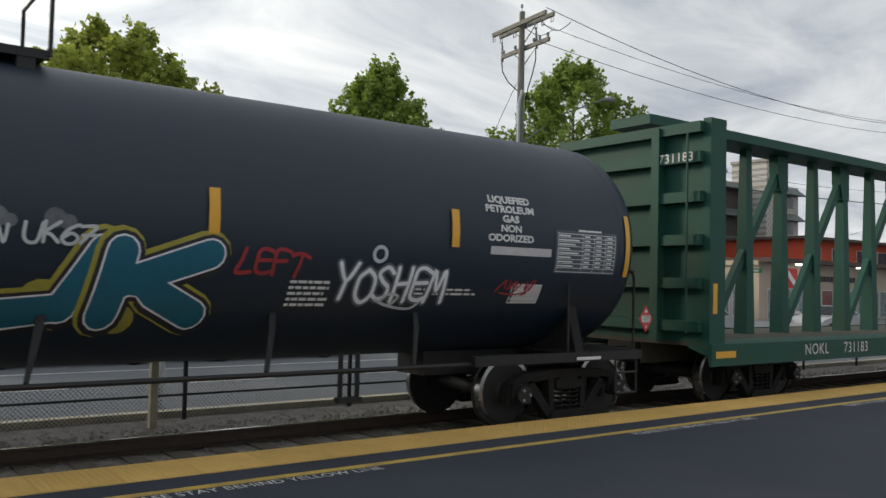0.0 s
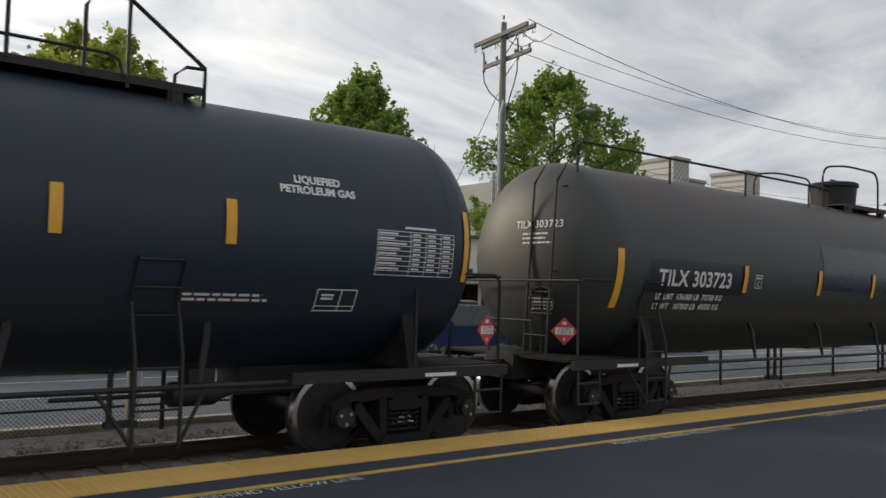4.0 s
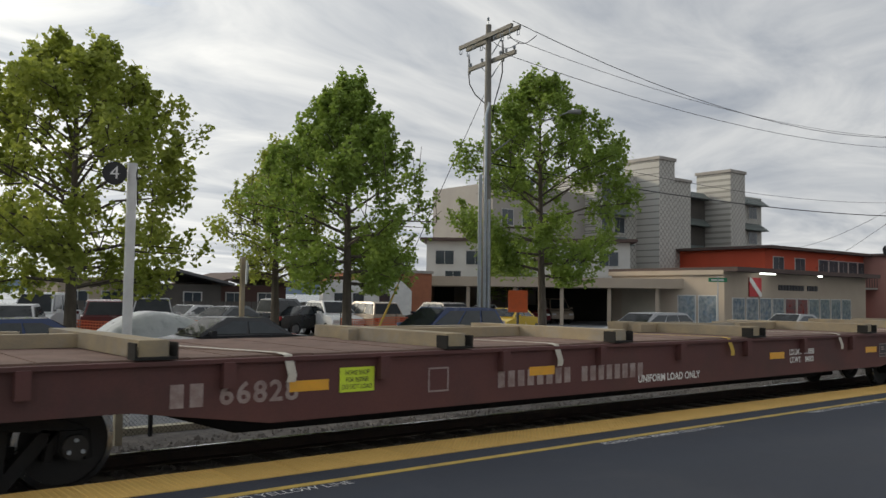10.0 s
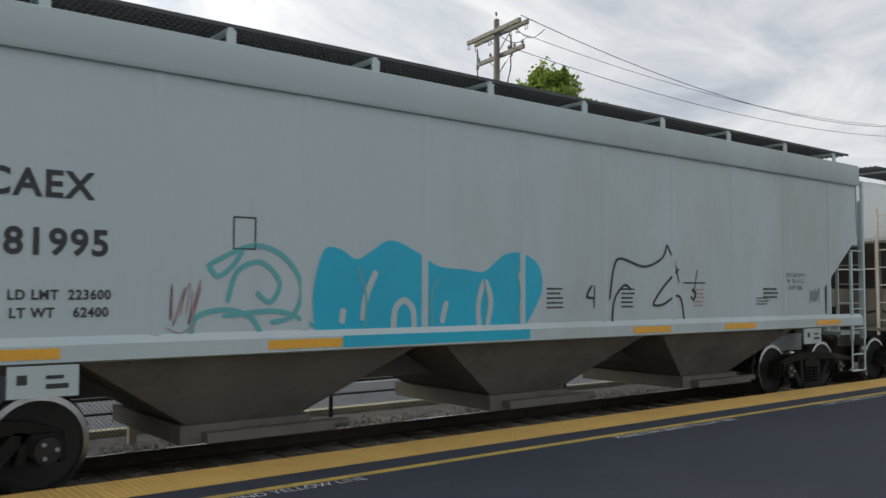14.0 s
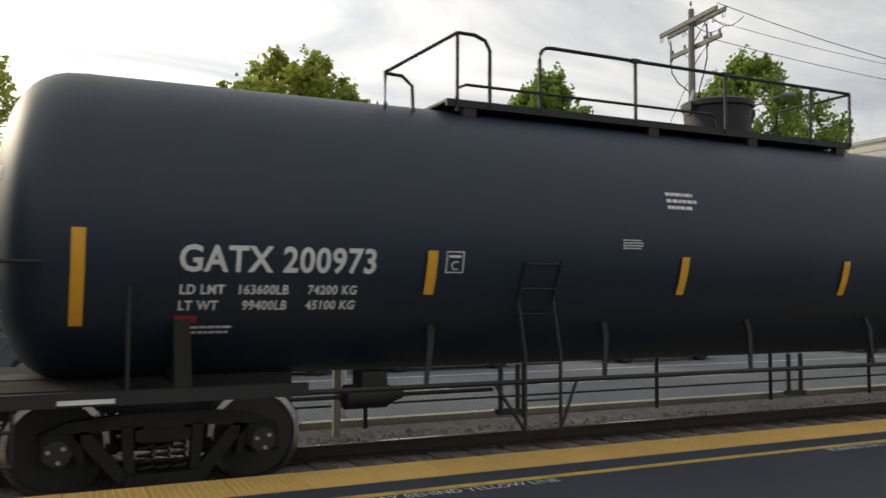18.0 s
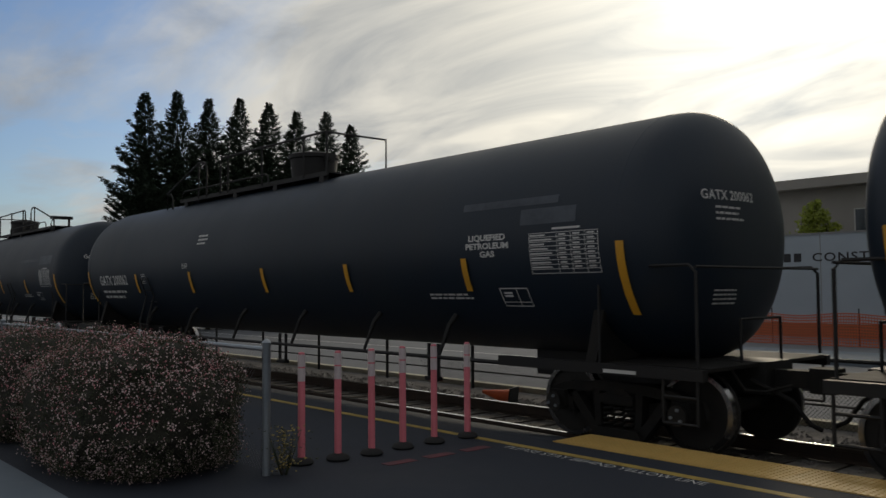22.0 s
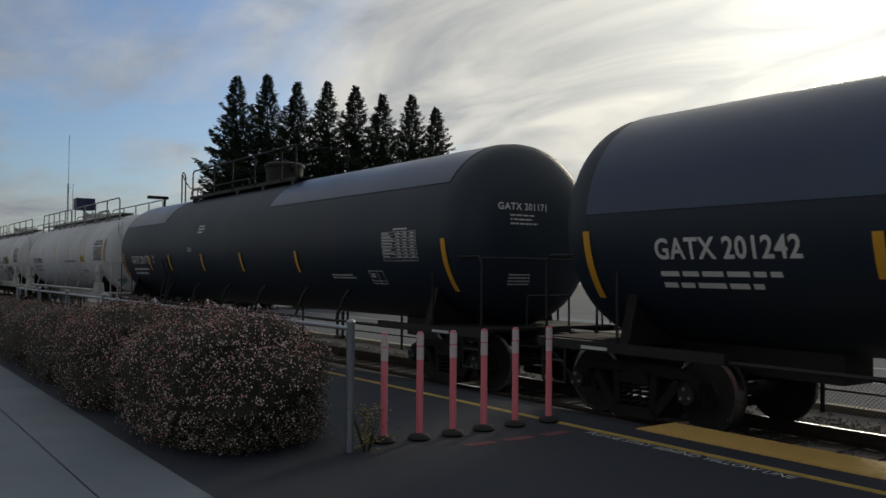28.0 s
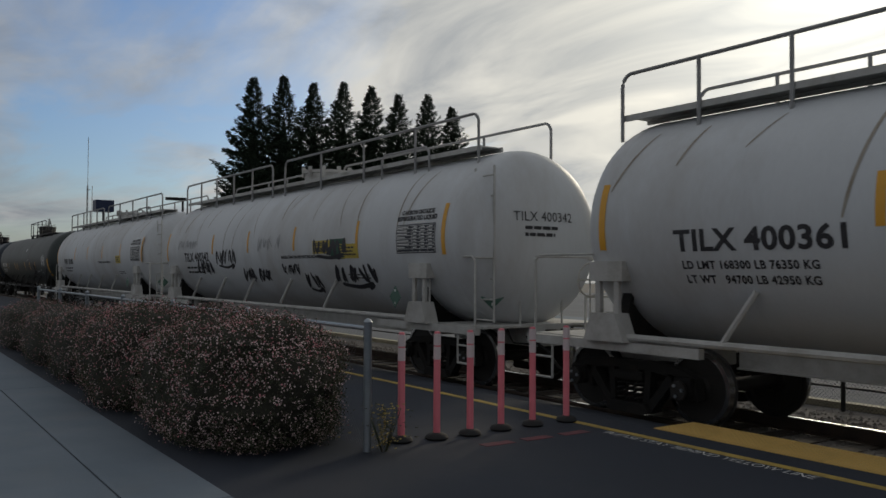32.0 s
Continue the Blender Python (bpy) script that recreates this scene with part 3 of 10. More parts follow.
def build_stones():
    rnd = np.random.default_rng(3)
    base = np.array([(1, 0, -0.4), (-0.5, 0.87, -0.4), (-0.5, -0.87, -0.4), (0.1, 0.1, 0.8), (0.5, 0.5, 0.3)], float)
    faces0 = [(0, 1, 4), (1, 3, 4), (0, 4, 3), (1, 2, 3), (2, 0, 3)]
    V, F = [], []
    def scatter(n, x0, x1, y0, y1, zf, s0, s1):
        for i in range(n):
            x, y = rnd.uniform(x0, x1), rnd.uniform(y0, y1)
            s = rnd.uniform(s0, s1)
            a = rnd.uniform(0, 6.28)
            c, q = math.cos(a), math.sin(a)
            k = len(V)
            for p in base * (s * rnd.uniform(0.7, 1.3), s, s * rnd.uniform(0.5, 1.0)):
                V.append((x + c * p[0] - q * p[1], y + q * p[0] + c * p[1], zf(y) + p[2]))
            F.extend(tuple(k + j for j in f) for f in faces0)
    scatter(9000, -22, 26, 10.0, 12.0, lambda y: -0.40, 0.018, 0.05)
    scatter(5000, -22, 26, 8.55, 9.9, lambda y: -0.39, 0.02, 0.045)
    scatter(2500, -8, 26, 7.62, 8.4, lambda y: -0.42, 0.02, 0.045)
    scatter(160, -22, 26, 10.2, 12.0, lambda y: -0.40, 0.05, 0.11)
    me = bpy.data.meshes.new("ballast_stones")
    me.from_pydata(V, [], F)
    me.materials.append(M_STONE)
    tagged(new("ballast_stones", me), "loose broken ballast stones beside the rails", "stones", kind="stuff")


def build_tactile():
    """Truncated-dome tiles along the platform's edge, 0.61 m square."""
    strip = tagged(new("tactile_strip"), "yellow truncated-dome tactile paving along the platform edge", "tactile paving", kind="structure")
    def tile(domes):
        bm = bmesh.new()
        box(bm, 0.003, 0.637, 0.0, 0.64, -0.05, 0.012)
        if domes:
            n = 11
            for i in range(n):
                for j in range(n):
                    x, y = 0.03 + 0.058 * i, 0.03 + 0.058 * j
                    lo = [bm.verts.new((x + 0.014 * a, y + 0.014 * b, 0.012)) for a, b in ((1, 0), (0.3, 0.95), (-0.8, 0.6), (-0.8, -0.6), (0.3, -0.95))]
                    hi = [bm.verts.new((x + 0.008 * a, y + 0.008 * b, 0.018)) for a, b in ((1, 0), (0.3, 0.95), (-0.8, 0.6), (-0.8, -0.6), (0.3, -0.95))]
                    bm.faces.new(hi)
                    for k in range(5):
                        bm.faces.new((lo[k], lo[(k + 1) % 5], hi[(k + 1) % 5], hi[k]))
        return mesh("tile", bm, M_TACTILE, 0)
    domed, plain = tile(True), tile(False)
    for i in range(100):
        x = -6.2 + 0.64 * i
        t = new("tile", domed if x < 34 else plain)
        t.parent, t.location = strip, (x, 6.96, random.uniform(-0.003, 0.0))


def build_road():
    slab("road", -300, 300, 12.32, 22.0, -0.6, ROAD_Z, M_ROAD, "light grey asphalt street beside the railway", "road")
    bm = bmesh.new()
    box(bm, -300, 300, 12.10, 12.30, -0.6, ROAD_Z + 0.10)
    # warm sunlight on the kerb is put into its yellowish base colour
    solid("kerb", bevel(bm, 0.02), M_KERB, "concrete kerb along the street, sunlight put into its pale yellow colour", "kerb", kind="structure")
    bm = bmesh.new()
    box(bm, -300, 300, 22.0, 22.18, -0.6, ROAD_Z + 0.14)
    solid("kerb", bevel(bm, 0.02), M_CONCRETE, "grey concrete kerb on the far side of the street", "kerb", kind="structure")
    slab("pavement_far", -300, 300, 22.18, 25.2, -0.6, ROAD_Z + 0.12, M_CONCRETE, "grey concrete pavement with street trees", "pavement")
    slab("parking_lot", -60, 140, 25.2, 90, -0.6, ROAD_Z + 0.03, M_ROAD, "grey asphalt parking lot", "parking lot")
    bm = bmesh.new()
    for i in range(60):
        box(bm, -90 + 4 * i, -88.2 + 4 * i, 16.0, 16.1, ROAD_Z - 0.01, ROAD_Z + 0.004)
    box(bm, -300, 300, 18.55, 18.65, ROAD_Z - 0.01, ROAD_Z + 0.004)
    solid("road_line", bm, M_WHITEPAINT, "faded white lane lines on the street", "line", kind="structure", smooth=0)
    slab("water", -3500, 3500, 120, 4400, -0.61, -0.58, M_WATER, "pale grey sea beyond the shore", "water")
    bm = bmesh.new()
    n = 120
    lo, hi = [], []
    for i in range(n + 1):
        x = -3400 + 6800 * i / n
        h = 55 + 45 * noise.noise(Vector((i * 0.12, 3.1, 0))) + 18 * noise.noise(Vector((i * 0.5, 7.7, 0)))
        lo.append(bm.verts.new((x, 4300, -2)))
        hi.append(bm.verts.new((x, 4320, max(12, h))))
    for i in range(n):
        bm.faces.new((lo[i], lo[i + 1], hi[i + 1], hi[i]))
    solid("far_shore_backdrop", bm, M_HILL, "hazy blue hills across the water", "hills", kind="structure")


M_WATER = mat("sea_water", (0.10, 0.13, 0.15), (0.13, 0.16, 0.18), 0.02, 0.25, bump=0.3, fine=0.5, coords="Object")
M_HILL = mat("far_hill", (0.20, 0.26, 0.33), (0.17, 0.22, 0.29), 0.003, 1.0, bump=0)


def build_rail_fence():
    """Black pipe fence with chain-link between the track and the street."""
    xs = [1.69 - 2.9 * i for i in range(24, -1, -1)] + [4.42 + 2.73 * i for i in range(28)]
    y, z0 = 11.95, -0.37
    f = tagged(new("rail_fence"), "black steel pipe fence with chain-link along the railway", "fence", kind="")
    f["category"] = "fence"
    bm = bmesh.new()
    tube(bm, [(0, 0, -0.15), (0, 0, 1.02)], 0.034, 8)
    post = mesh("post", bm, M_FENCE)
    for x in xs:
        p = new("post", post)
        p.parent, p.location = f, (x, y, z0)
    for z, r in ((0.185, 0.026), (-0.02, 0.018), (0.62, 0.03)):
        bm = bmesh.new()
        tube(bm, [(xs[0], y, z), (xs[-1], y, z)], r, 6)
        part("rail", bm, M_FENCE, f)
    # chain-link: diagonal wires below the middle rail
    for a, b in ((-14, 24),):
        V, F = [], []
        s, top, low = 0.062, 0.18, z0 + 0.02
        h = top - low
        n = int((b - a) / s)
        for i in range(n):
            x = a + s * i
            for d in (h, -h):
                k = len(V)
                w = 0.0036
                V += [(x - w, y - 0.03, low), (x + w, y - 0.03, low), (x + d + w, y - 0.03, top), (x + d - w, y - 0.03, top)]
                F.append((k, k + 1, k + 2, k + 3))
        me = bpy.data.meshes.new("chain_link")
        me.from_pydata(V, [], F)
        me.materials.append(M_FENCE)
        ob = new("chain_link", me)
        ob.parent = f
        ob["kind"] = "stuff"


build_ground()
build_rails()
build_ties()
build_stones()
build_tactile()
build_road()
build_rail_fence()

# ---- the train: things that roll along the track ----
CARS = []          # (thing, place of its middle at 0 s)
WHEELSETS = []     # (wheelset, its place along its truck)
TANK_R, TANK_Z = 1.487, 2.43


def wheelset_mesh():
    def build():
        bm = bmesh.new()
        for s in (-1, 1):
            lathe(bm, [(s * 0.69, 0.06), (s * 0.69, 0.14), (s * 0.715, 0.16), (s * 0.72, 0.37), (s * 0.685, 0.41), (s * 0.685, 0.475), (s * 0.71, 0.484), (s * 0.725, 0.462)], "y", 36)
        k = len(bm.faces)
        for s in (-1, 1):
            lathe(bm, [(s * 0.725, 0.40), (s * 0.725, 0.462), (s * 0.82, 0.454), (s * 0.825, 0.40)], "y", 36, caps=False)
        k2 = len(bm.faces)
        for s in (-1, 1):
            lathe(bm, [(s * 0.80, 0.40), (s * 0.79, 0.37), (s * 0.77, 0.2), (s * 0.83, 0.13), (s * 0.83, 0.06)], "y", 36)
        tube(bm, [(0, -0.8, 0), (0, 0.8, 0)], 0.085, 12)
        for s in (-1, 1):
            lathe(bm, [(s * 0.82, 0.085), (s * 1.16, 0.085), (s * 1.16, 0.115), (s * 1.20, 0.115), (s * 1.205, 0.03)], "y", 16)
        k3 = len(bm.faces)
        for s in (-1, 1):
            for i in range(3):
                a = 2 * math.pi * i / 3
                lathe(bm, [(s * 1.20, 0.02), (s * 1.225, 0.02)], "y", 6, (0.07 * math.cos(a), 0, 0.07 * math.sin(a)))
        bm.faces.ensure_lookup_table()
        for f in bm.faces[k:k2]:
            f.material_index = 1
        for f in bm.faces[k3:]:
            f.material_index = 2
        return mesh("wheelset", bm, [M_WHEEL, M_TREAD, M_GALV])
    return shared("wheelset", build)


def side_frame_mesh():
    def build():
        bm = bmesh.new()
        y0, y1 = -0.07, 0.07
        # top chord, tension members, spring seat, columns, pedestal jaws
        prism(bm, [(-1.02, 0.52), (-1.05, 0.60), (-0.80, 0.70), (-0.3, 0.745), (0.3, 0.745), (0.80, 0.70), (1.05, 0.60), (1.02, 0.52), (0.72, 0.585), (0.3, 0.63), (-0.3, 0.63), (-0.72, 0.585)], "y", y0, y1)
        for s in (-1, 1):
            prism(bm, [(s * 0.78, 0.60), (s * 0.64, 0.62), (s * 0.26, 0.17), (s * 0.36, 0.11)], "y", y0, y1)
            prism(bm, [(s * 0.36, 0.64), (s * 0.26, 0.64), (s * 0.24, 0.22), (s * 0.33, 0.22)], "y", y0, y1)
            prism(bm, [(s * 1.05, 0.60), (s * 1.08, 0.34), (s * 1.02, 0.32), (s * 0.99, 0.56)], "y", y0, y1)
            prism(bm, [(s * 0.70, 0.60), (s * 0.66, 0.33), (s * 0.72, 0.32), (s * 0.79, 0.56)], "y", y0, y1)
            prism(bm, [(s * 0.77, 0.60), (s * 0.75, 0.42), (s * 0.80, 0.36), (s * 0.98, 0.36), (s * 1.03, 0.42), (s * 1.01, 0.60)], "y", y0 - 0.05, y0 + 0.04)
        prism(bm, [(-0.37, 0.11), (-0.30, 0.21), (0.30, 0.21), (0.37, 0.11), (0.28, 0.075), (-0.28, 0.075)], "y", y0 - 0.06, y1 + 0.06)
        prism(bm, [(-0.24, 0.50), (-0.24, 0.60), (0.24, 0.60), (0.24, 0.50)], "y", y0 - 0.03, y1)
        bevel(bm, 0.012)
        return mesh("side_frame", bm, M_STEEL_BLACK)
    return shared("side_frame", build)


def spring_mesh():
    def build():
        bm = bmesh.new()
        turns, n = 4.5, 54
        tube(bm, [(0.062 * math.cos(2 * math.pi * turns * i / n), 0.062 * math.sin(2 * math.pi * turns * i / n), 0.27 * i / n) for i in range(n + 1)], 0.016, 5)
        return mesh("spring", bm, M_STEEL_BLACK)
    return shared("spring", build)


def bolster_mesh():
    def build():
        bm = bmesh.new()
        prism(bm, [(-0.2, 0.48), (-0.2, 0.60), (-0.1, 0.68), (0.1, 0.68), (0.2, 0.60), (0.2, 0.48)], "y", -1.08, 1.08)
        lathe(bm, [(0.62, 0.2), (0.80, 0.2)], "z", 16)
        for s in (-1, 1):
            box(bm, s * 0.42 - 0.05, s * 0.42 + 0.05, -0.85, 0.85, 0.36, 0.46)
            box(bm, s * 0.44 - 0.03, s * 0.44 + 0.03, -0.80, -0.64, 0.30, 0.56)
            box(bm, s * 0.44 - 0.03, s * 0.44 + 0.03, 0.64, 0.80, 0.30, 0.56)
        tube(bm, [(-0.42, 0.1, 0.42), (0.42, 0.1, 0.36)], 0.03)
        bevel(bm, 0.012)
        return mesh("truck", bm, M_STEEL_BLACK)
    return shared("bolster", build)


def truck(car, x):
    t = new("truck", bolster_mesh())
    t.parent, t.location = car, (x, 0, 0)
    for s in (-1, 1):
        f = new("side_frame", side_frame_mesh())
        f.parent, f.location = t, (0, s * 1.0, 0)
        if s > 0:
            f.rotation_euler = (0, 0, math.pi)
        for i in (-1, 0, 1):
            sp = new("spring", spring_mesh())
            sp.parent, sp.location = t, (i * 0.145, s * 1.03, 0.215)
    for s in (-1, 1):
        w = new("wheelset", wheelset_mesh())
        w.parent, w.location = t, (s * 0.89, 0, 0.457)
        WHEELSETS.append((w, s * 0.89))
    return t


def coupler_mesh():
    def build():
        bm = bmesh.new()
        box(bm, -0.75, -0.10, -0.09, 0.09, 0.74, 0.93)
        prism(bm, [(-0.14, -0.13), (-0.14, 0.13), (-0.02, 0.16), (0.05, 0.05), (0.02, -0.06), (0.06, -0.14), (-0.02, -0.17)], "z", 0.70, 0.97)
        box(bm, -0.95, -0.62, -0.28, 0.28, 0.68, 1.0)
        tube(bm, [(-0.7, -0.35, 0.82), (-0.25, -0.30, 0.62), (-0.1, -0.22, 0.38), (0.02, -0.18, 0.32)], 0.028, 6)
        tube(bm, [(-0.7, -0.75, 0.95), (-0.55, -0.75, 0.75), (-0.45, -0.5, 0.72), (-0.3, -0.2, 0.78)], 0.018, 5)
        bevel(bm, 0.01)
        return mesh("coupler", bm, M_STEEL_BLACK)
    return shared("coupler", build)


def couplers(car, half):
    for s in (-1, 1):
        c = new("coupler", coupler_mesh())
        c.parent, c.location = car, (s * half, 0, 0)
        if s < 0:
            c.rotation_euler = (0, 0, math.pi)


def on_tank(x, z, lift=0.006, r=None, zc=None):
    r, zc = r or TANK_R, zc or TANK_Z
    d = z - zc
    return (x, -math.sqrt(max(0.02, r * r - d * d)) - lift, z)


def decal(car, name, me, material, x, z, label="", r=None, lift=0.006):
    r, zc = r or TANK_R, TANK_Z
    return laid(name, me, material, car, lambda u, v: on_tank(x + u, z + v, lift, r, zc), label)


def head_decal(car, name, me, material, side, y, z, half, depth, r, label=""):
    """Lays marks onto the rounded end of a tank."""
    def put(u, v):
        yy, zz = y + side * u, z + v
        q = max(0.0, 1 - (math.hypot(yy, zz - TANK_Z) / r) ** (2 / HEAD))
        return (side * (half - depth + depth * q ** (HEAD / 2) + 0.008), yy, zz)
    return laid(name, me, material, car, put, label)


def table_marks(w, h, rows=9, cols=(0.42, 0.62, 0.82), seed=1):
    """A stencilled table: its lines, and bars for the small writing in it."""
    rnd = random.Random(seed)
    g = [(-w / 2, w / 2, h / 2 - 0.008, h / 2), (-w / 2, w / 2, -h / 2, -h / 2 + 0.008), (-w / 2, -w / 2 + 0.008, -h / 2, h / 2), (w / 2 - 0.008, w / 2, -h / 2, h / 2)]
    for i in range(1, rows):
        y = -h / 2 + h * i / rows
        g.append((-w / 2, w / 2, y - 0.004, y + 0.004))
        a = -w / 2 + 0.02
        g.append((a, a + w * rnd.uniform(0.18, 0.36), y + 0.014, y + 0.034))
        for c in cols:
            g.append((-w / 2 + w * c + 0.03, -w / 2 + w * c + 0.03 + w * 0.1, y + 0.014, y + 0.034))
    for c in cols:
        g.append((-w / 2 + w * c - 0.004, -w / 2 + w * c + 0.004, -h / 2, h / 2))
    g.append((-w * 0.15, w * 0.25, h / 2 + 0.03, h / 2 + 0.055))
    return rects(g)


def bar_marks(w, h, rows, seed=1, gap=0.5):
    """Bars in place of small writing, rows of words."""
    rnd = random.Random(seed)
    g = []
    p = h / rows
    for i in range(rows):
        y = h / 2 - p * (i + 1) + p * gap / 2
        x = -w / 2
        end = w / 2 - rnd.uniform(0, 0.25) * w
        while x < end:
            k = rnd.uniform(0.08, 0.22) * w
            g.append((x, min(x + k, end), y, y + p * (1 - gap)))
            x += k + 0.03 * w
    return rects(g)


def frame_marks(w, h, t=0.012, inner=True):
    g = [(-w / 2, w / 2, h / 2 - t, h / 2), (-w / 2, w / 2, -h / 2, -h / 2 + t), (-w / 2, -w / 2 + t, -h / 2, h / 2), (w / 2 - t, w / 2, -h / 2, h / 2)]
    if inner:
        g += [(0.1 * w - t / 2, 0.1 * w + t / 2, -h / 2, h / 2), (-w / 2, w / 2, -h * 0.28, -h * 0.28 + t * 0.8), (-w * 0.38, -w * 0.08, h * 0.18, h * 0.28), (-w * 0.38, -w * 0.08, h * 0.02, h * 0.12)]
    return rects(g)


def plate_c(car, x, z, material=None, surface=None):
    put = surface or (lambda u, v: on_tank(x + u, z + v))
    laid("clearance_mark", frame_marks(0.2, 0.22, 0.012, False), material or M_LETTER_W, car, put)
    laid("clearance_letter", letters("C", 0.13), material or M_LETTER_W, car, lambda u, v: put(u, v - 0.04))
    laid("clearance_word", rects([(-0.07, 0.07, 0.045, 0.07)]), material or M_LETTER_W, car, put)


def placard(car, place, turn, number="1075", small=False, colour=None):
    """A hazard diamond in its holder."""
    s = 0.19
    bm = bmesh.new()
    prism(bm, [(0, -s), (s, 0), (0, s), (-s, 0)], "y", -0.004, 0.004)
    ob = part("placard", bm, colour or M_PLACARD, car, "red diamond hazard placard" if not colour else "green diamond hazard placard", smooth=0)
    ob.matrix_basis = Matrix.Translation(place) @ turn
    if number:
        laid("placard_panel", rects([(-0.125, 0.125, -0.045, 0.05)]), M_LETTER_W, ob, lambda u, v: (u, -0.006, v))
        laid("placard_number", letters(number, 0.105), M_LETTER_B, ob, lambda u, v: (u, -0.008, v))
    laid("placard_mark", rects([(-0.015, 0.015, -0.13, -0.09), (-0.03, 0.03, 0.09, 0.13)]), M_LETTER_W, ob, lambda u, v: (u, -0.006, v))
    return ob


M_PLACARD = mat("placard_red", (0.62, 0.045, 0.05), (0.52, 0.05, 0.05), 6, 0.5, bump=0.02)
M_PLACARD_G = mat("placard_green", (0.07, 0.15, 0.11), (0.06, 0.13, 0.10), 6, 0.5, bump=0.02)


def railing(car, pts, posts, material, top, mid=None, base=None, r=0.021, name="railing"):
    """A pipe railing: its top rail through pts, posts at places of (x, y), a lower rail."""
    base = base or TANK_Z + TANK_R
    bm = bmesh.new()
    tube(bm, rounded(pts, 0.1, 3), r, 6)
    for x, y in posts:
        tube(bm, [(x, y, base - 0.06), (x, y, top)], r, 6)
    if mid:
        a, b, y = mid
        tube(bm, [(a, y, base + 0.05), (a + 0.04, y, base + 0.26), (a + 0.18, y, base + 0.32), (b - 0.18, y, base + 0.32), (b - 0.04, y, base + 0.26), (b, y, base + 0.05)], r * 0.85, 6)
    return part(name, bm, material, car)


HEAD = 0.86        # how square the dished heads are: 1 is an ellipse


def tank_body(half, r, depth, material, car, label="", shift=0.0):
    bm = bmesh.new()
    n = 12
    prof = [(-(half - depth) - depth * math.cos(math.pi / 2 * i / n) ** HEAD, max(0.02, r * math.sin(math.pi / 2 * i / n) ** HEAD)) for i in range(n + 1)]
    straight = [(-(half - depth) + (2 * (half - depth)) * i / 12, r) for i in range(1, 12)]
    prof = prof + straight + [(-s, q) for s, q in prof[::-1]]
    lathe(bm, prof, "x", 72, (shift, 0, TANK_Z))
    return part("tank", bm, material, car, label)


def seams(car, half, r, material, places):
    for x in places:
        bm = bmesh.new()
        lathe(bm, [(x - 0.03, r - 0.01), (x - 0.02, r + 0.002), (x + 0.02, r + 0.002), (x + 0.03, r - 0.01)], "x", 72, (0, 0, TANK_Z))
        part("weld_seam", bm, material, car)


